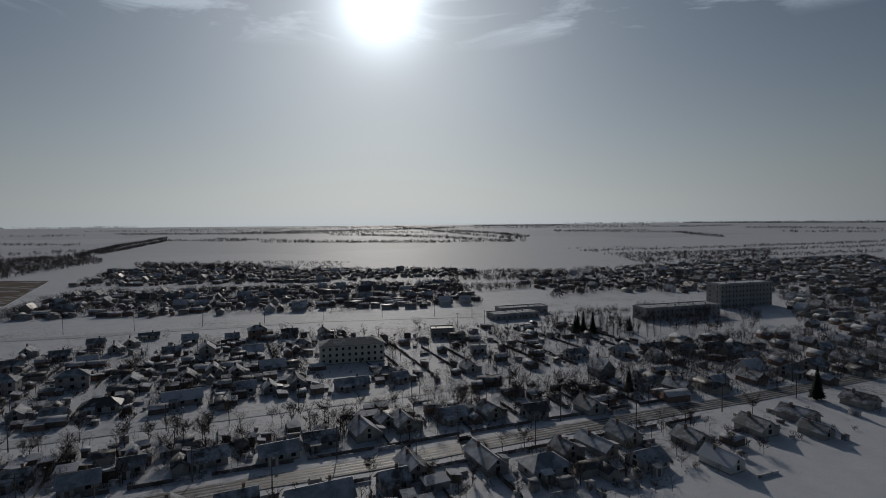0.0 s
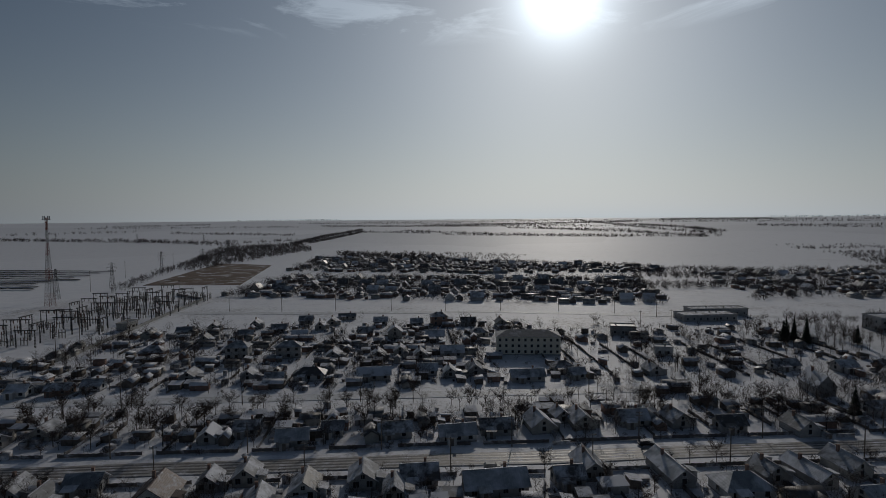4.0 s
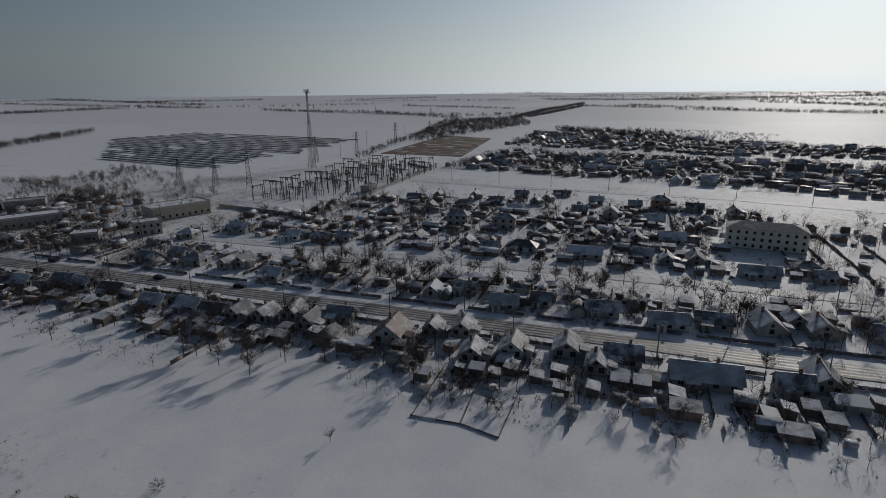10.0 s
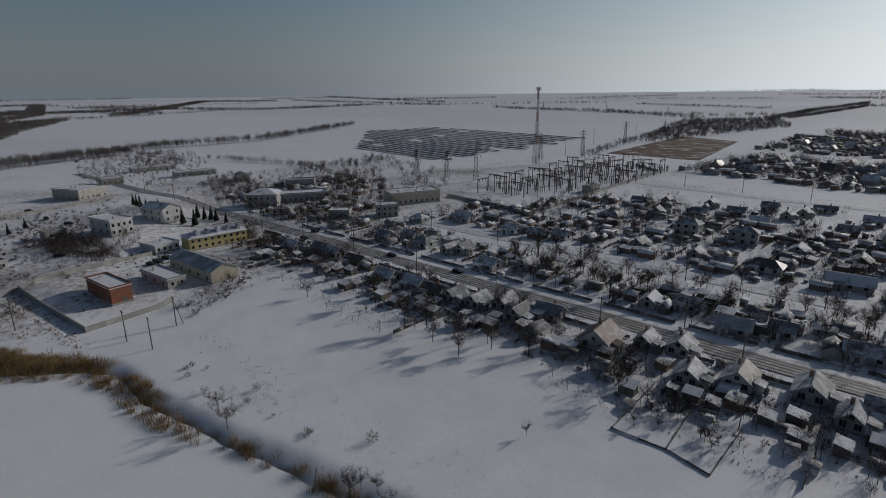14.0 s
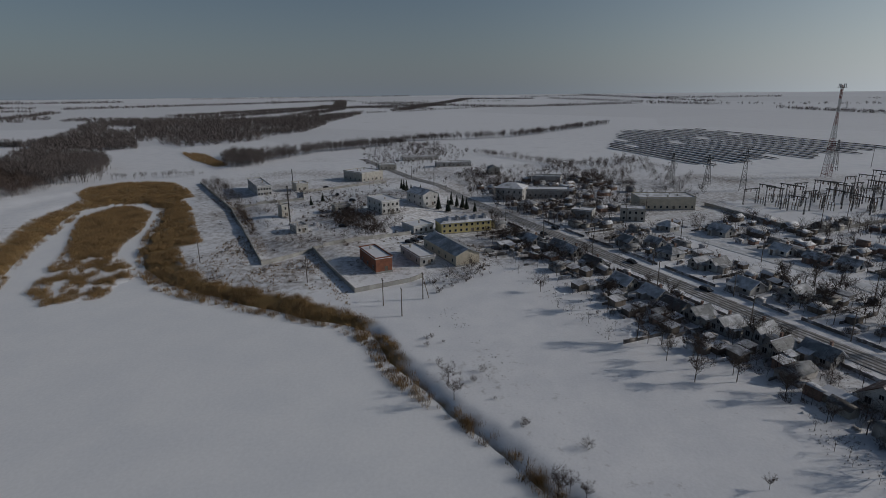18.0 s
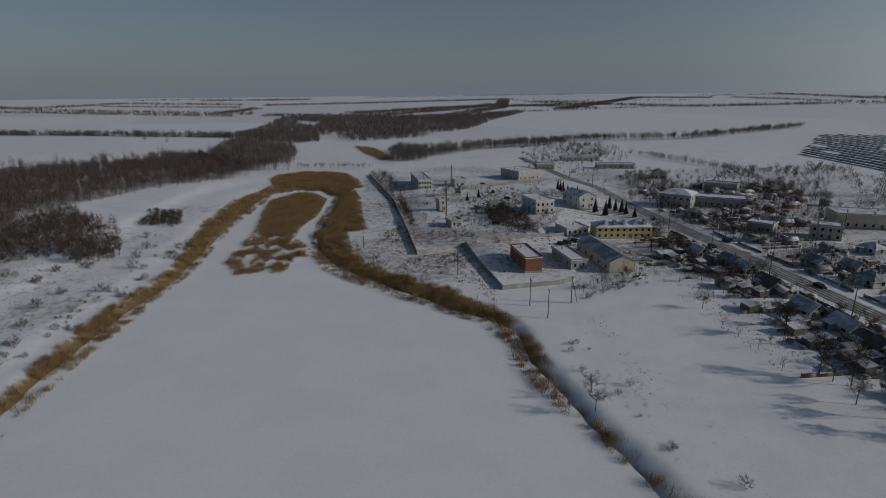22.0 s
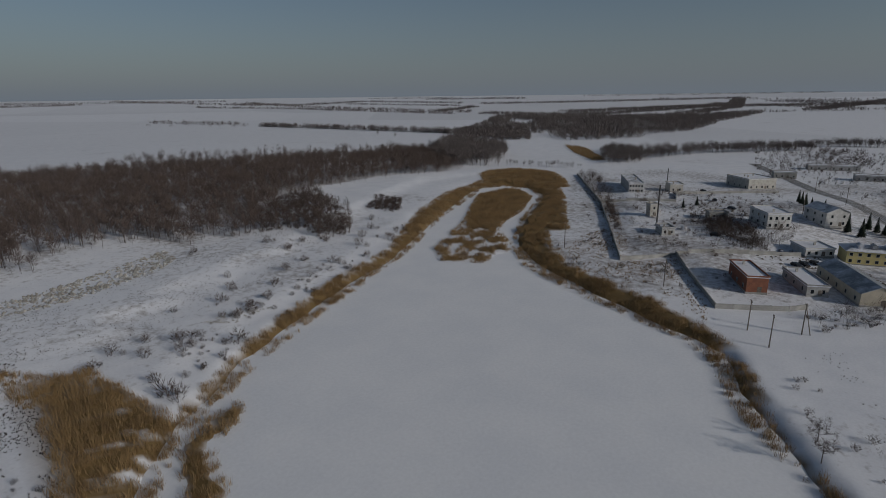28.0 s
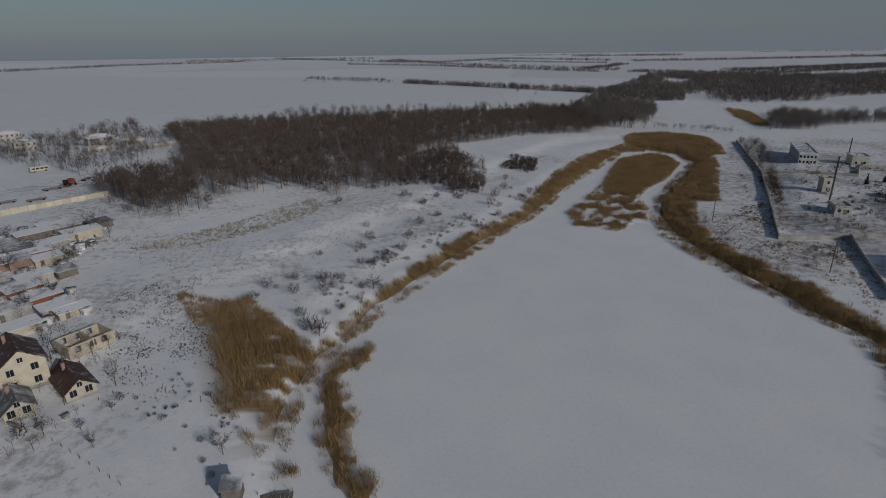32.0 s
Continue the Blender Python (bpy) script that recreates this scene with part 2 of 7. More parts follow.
STEEL = material("galvanised_steel", (0.09, 0.088, 0.088), (0.06, 0.06, 0.06), 0.7, 0.2, scale=1.0)
RUSTRED = material("red_painted_steel", (0.22, 0.075, 0.055), (0.17, 0.06, 0.05), 0.6, 0.2)
WHITESTEEL = material("white_painted_steel", (0.42, 0.42, 0.42), None, 0.6, 0.2)
BARK = material("bark", (0.095, 0.075, 0.063), (0.065, 0.052, 0.045), 0.95, scale=2.0, vary=0.25)
TWIG = material("bare_twigs", (0.088, 0.066, 0.057), (0.06, 0.046, 0.041), 0.95, scale=1.0, vary=0.3)
# far trees: distance haze is put into the colour, paler and greyer than TWIG
FARTWIG = material("haze_paled_twigs", (0.135, 0.115, 0.11), (0.095, 0.082, 0.08), 0.95, scale=0.05, space="World", vary=0)
CONIFER = material("spruce_green", (0.02, 0.03, 0.02), (0.014, 0.02, 0.015), 0.9, scale=2.0)
REED = material("dry_reed", (0.31, 0.205, 0.098), (0.2, 0.132, 0.068), 0.85, scale=0.09, fine=0.8, low=0.38, high=0.66, space="World", vary=0)
SOIL = material("bare_soil", (0.14, 0.095, 0.07), (0.1, 0.07, 0.052), 0.95, scale=0.05, fine=0.6, space="World", vary=0, snow=0.22, snow_scale=0.06)
PANEL = material("solar_glass", (0.008, 0.01, 0.018), (0.012, 0.015, 0.025), 0.75, 0.0, bump=0, spec=0.06)
GLASS = material("window_glass", (0.02, 0.024, 0.03), None, 0.08, 0.0, bump=0)
FRAMEW = material("white_window_frame", (0.45, 0.45, 0.44), None, 0.6, bump=0)
INSUL = material("brown_ceramic", (0.11, 0.05, 0.03), None, 0.3, bump=0)
CARPAINT = material("car_paint", (0.05, 0.05, 0.055), (0.04, 0.04, 0.05), 0.25, 0.3, bump=0, vary=0.3)
RUBBER = material("rubber", (0.02, 0.02, 0.02), None, 0.9, bump=0)
STONEM = material("rubble_stone", (0.46, 0.43, 0.38), (0.3, 0.275, 0.24), 0.9, scale=0.8, snow=0.45)
OLDBRICK = material("dull_brick", (0.3, 0.2, 0.16), (0.23, 0.155, 0.125), 0.9, scale=0.7, bands=("Z", 6.0))

# ---- building kit ----
class Build:
    """Collects the corners and faces of one mesh."""

    def __init__(self):
        self.v, self.f, self.m = [], [], None

    def at(self, m):
        self.m = m
        return self

    def add(self, verts, faces):
        n = len(self.v)
        self.v += [tuple(self.m @ Vector(p)) if self.m else p for p in verts]
        self.f += [tuple(i + n for i in q) for q in faces]
        return self

    def box(self, x0, y0, z0, x1, y1, z1):
        return self.add([(x0, y0, z0), (x1, y0, z0), (x1, y1, z0), (x0, y1, z0), (x0, y0, z1), (x1, y0, z1), (x1, y1, z1), (x0, y1, z1)],
                        [(3, 2, 1, 0), (4, 5, 6, 7), (0, 1, 5, 4), (1, 2, 6, 5), (2, 3, 7, 6), (3, 0, 4, 7)])

    def block(self, cx, cy, z0, lx, ly, h):
        return self.box(cx - lx / 2, cy - ly / 2, z0, cx + lx / 2, cy + ly / 2, z0 + h)

    def tube(self, p, q, r0, r1=None, n=5, cap=False):
        p, q = Vector(p), Vector(q)
        r1 = r0 if r1 is None else r1
        d = (q - p).normalized() if (q - p).length > 1e-6 else Vector((0, 0, 1))
        a = d.cross(Vector((0.31, 0.17, 0.94)) if abs(d.z) < 0.9 else Vector((1, 0, 0))).normalized()
        b = d.cross(a)
        vs = []
        for c, r in ((p, r0), (q, r1)):
            for i in range(n):
                t = 2 * math.pi * i / n
                vs.append(tuple(c + a * (math.cos(t) * r) + b * (math.sin(t) * r)))
        fs = [(i, (i + 1) % n, n + (i + 1) % n, n + i) for i in range(n)]
        if cap:
            fs += [tuple(range(n, 2 * n)), tuple(range(n - 1, -1, -1))]
        return self.add(vs, fs)

    def prism(self, ring, z0, z1):
        """A flat outline in x, y, raised."""
        n = len(ring)
        vs = [(x, y, z0) for x, y in ring] + [(x, y, z1) for x, y in ring]
        return self.add(vs, [tuple(range(n - 1, -1, -1)), tuple(range(n, 2 * n))] + [(i, (i + 1) % n, n + (i + 1) % n, n + i) for i in range(n)])

    def slab(self, a, b, c, d, t):
        """A plate of thickness t under the four corners, given counter-clockwise from above."""
        a, b, c, d = map(Vector, (a, b, c, d))
        nrm = (b - a).cross(d - a).normalized() * t
        vs = [tuple(p) for p in (a, b, c, d)] + [tuple(p - nrm) for p in (a, b, c, d)]
        return self.add(vs, [(0, 1, 2, 3), (7, 6, 5, 4), (0, 4, 5, 1), (1, 5, 6, 2), (2, 6, 7, 3), (3, 7, 4, 0)])

    def mesh(self, name, mat):
        me = bpy.data.meshes.new(name)
        me.from_pydata(self.v, [], self.f)
        me.materials.append(mat)
        return me


def part(name, b, mat, parent, label="", m=None):
    me = b.mesh(name, mat) if isinstance(b, Build) else b
    ob = new(name, me)
    ob.parent = parent
    if m is not None:
        ob.matrix_basis = m
    if label:
        ob["label"] = label
    return ob


def thing(name, label, category, group="", m=None):
    ob = tagged(new(name), label, category, group)
    ob.empty_display_size = 0.1
    if m is not None:
        ob.matrix_basis = m
    return ob


def single(name, b, mat, label, category="", group="", kind="", m=None):
    ob = tagged(new(name, b.mesh(name, mat)), label, category, group, kind)
    if m is not None:
        ob.matrix_basis = m
    return ob


STREET = 21.7  # degrees by which the main road is turned from +x
rnd = random.Random(11)


def place(x, y, turn=0.0, sx=1.0, sy=1.0, sz=1.0, z=None):
    z = ground_z(x, y) if z is None else z
    return pose(x, y, z, 0, 0, turn) @ Matrix.Diagonal((sx, sy, sz, 1))

# ---- the ground ----
LAKE_Z = -1.5
# the frozen lake: its village shore, the bay with the reed island, and its far shore
SHORE_A = [(60, 62), (-20, 44), (-60, 24), (-75, 13), (-92, 2), (-107, -8), (-117, -14), (-133, -21), (-139, -29), (-145, -43), (-153, -59), (-165, -79), (-173, -93), (-190, -110), (-216, -126), (-254, -138), (-303, -157), (-322, -178), (-322, -196), (-300, -204)]
SHORE_B = [(-262, -190), (-217, -171), (-179, -154), (-143, -138), (-116, -131), (-90, -122), (-64, -111), (-53, -104), (-41, -98), (-30, -87), (-22, -75), (-18, -65), (-8, -50), (30, -20), (70, 10)]
LAKE = np.array(SHORE_A + SHORE_B, float)
# beds of reed: an island in the bay, belts along the shores, a field and a spit at the near end
ISLAND = np.array([(-218, -156), (-250, -174), (-281, -190), (-308, -190), (-312, -180), (-294, -160), (-252, -144), (-224, -138), (-210, -132), (-194, -116), (-183, -109), (-163, -110), (-156, -122), (-169, -136), (-196, -147)], float)
SPIT = np.array([(-52, -95), (-47, -90), (-41, -88), (-38, -83), (-36, -75), (-32, -70), (-30, -65), (-30, -59), (-28, -56), (-25, -58), (-26, -64), (-28, -73), (-31, -78), (-34, -85), (-38, -92), (-43, -93), (-45, -96)], float)
WOOD = np.array([(-22, -285), (-26, -270), (-31, -240), (-36, -222), (-44, -222), (-54, -240), (-62, -262), (-60, -240), (-75, -238), (-87, -246), (-99, -228), (-104, -212), (-118, -226), (-120, -208), (-137, -210), (-165, -245), (-200, -280), (-245, -283), (-282, -283), (-338, -260), (-396, -289), (-440, -330), (-470, -350), (-455, -415), (-377, -395), (-286, -425), (-200, -462), (-97, -490), (-85, -400), (-70, -320), (-50, -298)], float)
BEDS = [ISLAND, SPIT,
        np.array([(-298, -156), (-322, -176), (-330, -160), (-290, -136), (-240, -112), (-222, -102), (-214, -108), (-195, -98), (-176, -82), (-164, -60), (-156, -42), (-146, -28), (-138, -20), (-128, -20), (-138, -30), (-143, -42), (-151, -60), (-160, -79), (-170, -95), (-192, -113), (-233, -132)], float),
        np.array([(-90, -120), (-121, -131), (-153, -140), (-213, -169), (-287, -196), (-300, -204), (-322, -193), (-327, -215), (-268, -206), (-212, -182), (-152, -147), (-115, -136), (-90, -127)], float),
        np.array([(-318, -190), (-326, -216), (-345, -232), (-372, -238), (-392, -226), (-396, -208), (-384, -190), (-360, -170), (-330, -152), (-318, -165)], float),
        np.array([(-24, -143), (-32, -134), (-37, -133), (-38, -116), (-39, -107), (-40, -100), (-46, -102), (-45, -97), (-37, -94), (-31, -86), (-25, -78), (-22, -73), (-21, -68), (-19, -70), (-19, -77), (-18, -88), (-17, -92), (-20, -97), (-23, -108), (-23, -116), (-26, -118), (-23, -129)], float),
        np.array([(-137, -24), (-128, -15), (-119, -11), (-110, -8), (-101, -3), (-91, 5), (-82, 11), (-70, 19), (-69, 17), (-82, 9.5), (-92, 3), (-99, -4), (-109, -12), (-120, -17), (-128, -21)], float),
        np.array([(-38, -98), (-56, -109), (-66, -116), (-90, -127), (-120, -138), (-120, -129), (-90, -119), (-66, -109), (-54, -102)], float)]


def signed_far(px, py, poly):
    """Distance to the outline of poly, minus inside, for arrays of places."""
    best = np.full(px.shape, 1e9)
    inside = np.zeros(px.shape, bool)
    n = len(poly)
    for i in range(n):
        ax, ay = poly[i]
        bx, by = poly[(i + 1) % n]
        dx, dy = bx - ax, by - ay
        t = np.clip(((px - ax) * dx + (py - ay) * dy) / (dx * dx + dy * dy), 0, 1)
        best = np.minimum(best, np.hypot(px - ax - t * dx, py - ay - t * dy))
        if ay != by:
            inside ^= ((ay > py) != (by > py)) & (px < dx * (py - ay) / (by - ay) + ax)
    return np.where(inside, -best, best)


def smooth(a, b, x):
    t = np.clip((x - a) / (b - a), 0, 1)
    return t * t * (3 - 2 * t)


def waves(x, y):
    """Gentle unevenness, about -1 to 1."""
    return (np.sin(x * 0.11 + 1.3 * np.sin(y * 0.07)) + np.sin(y * 0.13 + 1.7 * np.sin(x * 0.05 + 1)) + np.sin(x * 0.31 + y * 0.27) * 0.5) / 2.5


def height(x, y):
    r = np.hypot(x, y)
    d = signed_far(x, y, LAKE)
    wob = waves(x * 2.3, y * 2.3)
    z = 0.16 * waves(x, y) * smooth(2, 30, d)
    # banks: steep on the village side, a terraced rise on the wooded side
    south = smooth(-20, -60, y + 0.25 * x + 40) * smooth(-420, -300, x)
    z = z + south * (0.8 * smooth(7, 18, d + 3 * wob) + 1.5 * smooth(38, 52, d + 4 * wob) + 2.0 * smooth(75, 140, d)) * smooth(900, 500, r)
    z = np.where(d < 6, -3.2 + (z + 3.2) * smooth(-4, 6, d + 0.8 * wob), z)
    # reed beds stand on mud just over the ice
    for bed in (ISLAND, SPIT):
        z = np.where(d < 2, np.maximum(z, -3.2 + 1.85 * smooth(2.5, -1, signed_far(x, y, bed) + 1.5 * wob)), z)
    # the land climbs a little towards the horizon
    z = z + 47 * smooth(1300, 4950, r)
    return z


def reed_open(x, y):
    """Above 0 where the island's reeds stand, below where snow lies open between them."""
    t = smooth(-240, -196, x)
    return waves(x * 3.4, y * 4.6 + 3) + 0.6 * waves(x * 7, y * 9) + 0.25 - 0.22 * t + 1.5 * (1 - t)


def ground_z(x, y):
    return float(height(np.array([float(x)]), np.array([float(y)]))[0])


def make_ground():
    near = np.radians(np.arange(-95.0, 225.0, 0.42))
    back = np.radians(np.arange(225.0, 265.0, 4.0))
    ang = np.concatenate([near, back]) + radians(90 - 62)
    rad = np.concatenate([[0.5, 12, 24], np.geomspace(30, 4950, 340)])
    R, A = np.meshgrid(rad, ang, indexing="ij")
    x, y = R * np.cos(A), R * np.sin(A)
    z = height(x.ravel(), y.ravel())
    co = np.stack([x.ravel(), y.ravel(), z], 1)
    nr, na = len(rad), len(ang)
    i, j = np.meshgrid(np.arange(nr - 1), np.arange(na), indexing="ij")
    a = (i * na + j).ravel()
    b = (i * na + (j + 1) % na).ravel()
    quads = np.stack([a, a + na, b + na, b], 1)
    me = bpy.data.meshes.new("ground")
    me.vertices.add(len(co))
    me.vertices.foreach_set("co", co.ravel())
    me.loops.add(quads.size)
    me.loops.foreach_set("vertex_index", quads.ravel())
    me.polygons.add(len(quads))
    me.polygons.foreach_set("loop_start", np.arange(0, quads.size, 4))
    me.polygons.foreach_set("use_smooth", np.ones(len(quads), bool))
    me.update()
    me.validate()
    me.materials.append(GROUND)
    X, Y = x.ravel(), y.ravel()
    reed = np.zeros(len(X))
    for bed in BEDS:
        reed = np.maximum(reed, smooth(1.0, -2.0, signed_far(X, Y, bed) + 1.6 * waves(X * 7, Y * 6) - 0.4))
    a = radians(STREET)
    s, dd = X * math.cos(a) + Y * math.sin(a), -X * math.sin(a) + Y * math.cos(a) - 131.3
    village = smooth(-40, -14, dd) * smooth(-260, -235, s) * smooth(900, 500, np.hypot(X, Y)) * (1 - smooth(9, 3, np.abs(dd - 50)) * 0.7)
    works = smooth(0, 14, signed_far(X, Y, LAKE)) * smooth(-158, -176, s) * smooth(520, 400, np.hypot(X, Y)) * (dd > -150) * 1.0
    slope = smooth(8, 20, signed_far(X, Y, LAKE)) * smooth(-60, -100, Y) * smooth(380, 300, np.hypot(X, Y)) * 0.5
    wood = smooth(4, -4, signed_far(X, Y, WOOD))
    yard = signed_far(X, Y, np.array([(-296, 160), (-230, 172), (-300, 330), (-362, 345)], float)) < 3
    trod = np.clip(wood * 1.3 + village * 0.38 + np.maximum(works * 0.85, slope), 0, 1)
    trod[yard] = 0.2
    far = smooth(450, 900, np.hypot(X, Y))
    low_i = signed_far(X, Y, BEDS[5]) < 2
    reed[low_i] *= smooth(-0.3, 0.3, waves(X[low_i] * 4.1 + 2, Y[low_i] * 4.1) + 0.7 * waves(X[low_i] * 9, Y[low_i] * 8) + 1.0 - 1.1 * smooth(-112, -72, Y[low_i]))
    gap_i = signed_far(X, Y, ISLAND) < 1.5
    reed[gap_i] *= smooth(-0.1, 0.25, reed_open(X[gap_i], Y[gap_i]))
    for key, vals in (("reed", reed), ("trodden", trod), ("stubble", far)):
        at = me.attributes.new(key, "FLOAT", "POINT")
        at.data.foreach_set("value", vals)
    tagged(new("ground", me), "snow-covered flat steppe and village ground", "ground", kind="structure")


def ground_material():
    """Snow with trodden earth and dry grass showing through in patches."""
    m = material("snowy_ground", (0.81, 0.812, 0.842), (0.75, 0.757, 0.795), 0.68, scale=0.12, fine=1.6, bump=0.3, space="World", vary=0, spec=0.26, grain=(0.94, 1.04))
    nt = m.node_tree
    b = nt.nodes["Principled BSDF"]
    colour = b.inputs["Base Color"].links[0].from_socket
    geo = [n for n in nt.nodes if n.bl_idname == "ShaderNodeNewGeometry"][0]
    big = node(nt, "ShaderNodeTexNoise", Scale=0.022, Detail=3.0, Roughness=0.5)
    small = node(nt, "ShaderNodeTexNoise", Scale=0.42, Detail=7.0, Roughness=0.68)
    for n in (big, small):
        link(nt, geo.outputs["Position"], n.inputs["Vector"])
    s = node(nt, "ShaderNodeMath", op="MULTIPLY_ADD")
    link(nt, big.outputs["Fac"], s.inputs[0])
    s.inputs[1].default_value = 0.75
    link(nt, small.outputs["Fac"], s.inputs[2])
    at = nt.nodes.new("ShaderNodeAttribute")
    at.attribute_name = "trodden"
    s2 = node(nt, "ShaderNodeMath", op="MULTIPLY_ADD")
    link(nt, at.outputs["Fac"], s2.inputs[0])
    s2.inputs[1].default_value = 0.27
    link(nt, s.outputs[0], s2.inputs[2])
    r = nt.nodes.new("ShaderNodeMapRange")
    r.inputs["From Min"].default_value, r.inputs["From Max"].default_value = 1.02, 1.36
    link(nt, s2.outputs[0], r.inputs["Value"])
    mix = nt.nodes.new("ShaderNodeMix")
    mix.data_type = "RGBA"
    mix.inputs[7].default_value = (0.2, 0.17, 0.15, 1)
    link(nt, colour, mix.inputs[6])
    link(nt, r.outputs[0], mix.inputs["Factor"])
    # the fields beyond differ: stubble shows through in some
    cells = nt.nodes.new("ShaderNodeTexVoronoi")
    cells.inputs["Scale"].default_value = 0.0013
    link(nt, geo.outputs["Position"], cells.inputs["Vector"])
    tone = nt.nodes.new("ShaderNodeSeparateColor")
    link(nt, cells.outputs["Color"], tone.inputs[0])
    st = nt.nodes.new("ShaderNodeAttribute")
    st.attribute_name = "stubble"
    amount = node(nt, "ShaderNodeMath", op="MULTIPLY")
    link(nt, tone.outputs[0], amount.inputs[0])
    link(nt, st.outputs["Fac"], amount.inputs[1])
    share = node(nt, "ShaderNodeMath", op="MULTIPLY")
    link(nt, amount.outputs[0], share.inputs[0])
    share.inputs[1].default_value = 0.25
    field = nt.nodes.new("ShaderNodeMix")
    field.data_type = "RGBA"
    field.inputs[7].default_value = (0.4, 0.41, 0.43, 1)
    link(nt, mix.outputs[2], field.inputs[6])
    link(nt, share.outputs[0], field.inputs["Factor"])
    re = nt.nodes.new("ShaderNodeAttribute")
    re.attribute_name = "reed"
    litter = nt.nodes.new("ShaderNodeMix")
    litter.data_type = "RGBA"
    litter.inputs[7].default_value = (0.2, 0.13, 0.052, 1)
    link(nt, field.outputs[2], litter.inputs[6])
    link(nt, re.outputs["Fac"], litter.inputs["Factor"])
    link(nt, litter.outputs[2], b.inputs["Base Color"])
    return m


GROUND = ground_material()
make_ground()


def sheet(name, ring, z, mat, label, category, kind="structure"):
    b = Build()
    b.add([(x, y, z) for x, y in ring], [tuple(range(len(ring)))])
    return single(name, b, mat, label, category, kind=kind)


sheet("water", [(-340, -215), (80, -215), (80, 75), (-340, 75)], LAKE_Z, ICE, "frozen lake under smooth wind-packed snow", "lake")


def ribbon(name, line, width, mat, label, lift=0.05, category="road", kind="structure", camber=0.03, step=8.0):
    """A road along a line, lying on the ground, with a slight camber."""
    pts = []
    for (ax, ay), (bx, by) in zip(line, line[1:]):
        n = max(1, int(math.hypot(bx - ax, by - ay) / step))
        pts += [(ax + (bx - ax) * i / n, ay + (by - ay) * i / n) for i in range(n)]
    pts.append(line[-1])
    b = Build()
    vs, fs = [], []
    for i, (x, y) in enumerate(pts):
        ax, ay = pts[max(i - 1, 0)]
        bx, by = pts[min(i + 1, len(pts) - 1)]
        d = Vector((bx - ax, by - ay)).normalized()
        nx, ny = -d.y, d.x
        for k, c in ((-0.5, -0.12), (-0.46, 0.0), (0, camber), (0.46, 0.0), (0.5, -0.12)):
            px, py = x + nx * width * k, y + ny * width * k
            vs.append((px, py, ground_z(px, py) + lift + 0.12 + c))
        if i:
            o = (i - 1) * 5
            fs += [(o + j + 1, o + j, o + 5 + j, o + 6 + j) for j in range(4)]
    b.add(vs, fs)
    return single(name, b, mat, label, category, kind=kind)


def on_road(s, d):
    """World place from metres along the main road and metres across from it, away from the lake."""
    a = radians(STREET)
    d += 131.3
    return s * math.cos(a) - d * math.sin(a), s * math.sin(a) + d * math.cos(a)


ribbon("road", [on_road(-520, -6), on_road(-330, -2), on_road(-200, 0), on_road(420, 0)], 7.5, DIRTYSNOW, "village road of dirty packed snow between ploughed verges")
for off in (-2.2, -0.7, 0.9, 2.3):
    ribbon("wheel_track", [on_road(-520, -6 + off), on_road(-330, -2 + off), on_road(-200, off), on_road(420, off)], 0.7, ASPHALT, "dark wet wheel track worn through to the asphalt", lift=0.095 - 0.03 * abs(off) / 3.5, camber=0.0)
ribbon("road", [on_road(-190, 4), on_road(-198, 40), on_road(-205, 62), (-277, 141), (-300, 210)], 5.5, LANE, "side street of packed dirty snow")
ribbon("road", [on_road(-190, 50), on_road(-120, 51), on_road(90, 50)], 7.0, LANE, "snowed back street with wheel ruts", lift=0.02)
ribbon("road", [(-300, 330), (-230, 165), (-205, 120)], 5.0, LANE, "snowed lane along the substation fence")
ribbon("road", [(-330, 262), (-204, 294), (-74, 338), (40, 352), (130, 375)], 8.0, LANE, "wide snowed street between house plots", lift=0.02)

# ---- houses ----
def window(parent, x, y, z, w=1.1, h=1.3, axis="y", side=-1):
    """A casement standing proud of the wall: frame, and pane under it."""
    key = (w, h)
    if key not in WIN:
        f = Build()
        f.box(-w / 2 - 0.08, -0.06, -0.08, w / 2 + 0.08, 0.05, 0)
        f.box(-w / 2 - 0.08, -0.06, h, w / 2 + 0.08, 0.05, h + 0.08)
        for x0 in (-w / 2 - 0.08, -0.03, w / 2):
            f.box(x0, -0.06, 0, x0 + (0.06 if x0 == -0.03 else 0.08), 0.05, h)
        g = Build().box(-w / 2, -0.02, 0, w / 2, 0.03, h)
        WIN[key] = (f.mesh("window", FRAMEW), g.mesh("pane", GLASS))
    f, g = WIN[key]
    turn = {("y", -1): 0, ("y", 1): 180, ("x", 1): 90, ("x", -1): -90}[(axis, side)]
    m = pose(x, y, z, 0, 0, turn)
    if FINE[0]:
        part("pane", g, None, part("window", f, None, parent, m=m))
    else:
        if key + (2,) not in WIN:
            j = bpy.data.meshes.new("window")
            u, e = w / 2 + 0.08, 0.09
            outer = [(-u, -0.08), (u, -0.08), (u, h + 0.08), (-u, h + 0.08)]
            inner = [(-u + e, 0.01), (u - e, 0.01), (u - e, h - 0.01), (-u + e, h - 0.01)]
            vs = [(a, 0.03, c) for a, c in outer] + [(a, -0.06, c) for a, c in outer] + [(a, -0.06, c) for a, c in inner] + [(a, -0.015, c) for a, c in inner]
            fs = [(o + i, o + (i + 1) % 4, o + 4 + (i + 1) % 4, o + 4 + i) for o in (0, 4, 8) for i in range(4)] + [(12, 13, 14, 15)]
            j.from_pydata(vs, [], fs)
            j.materials.append(FRAMEW)
            j.materials.append(GLASS)
            j.polygons[12].material_index = 1
            WIN[key + (2,)] = j
        part("window", WIN[key + (2,)], None, parent, m=m)


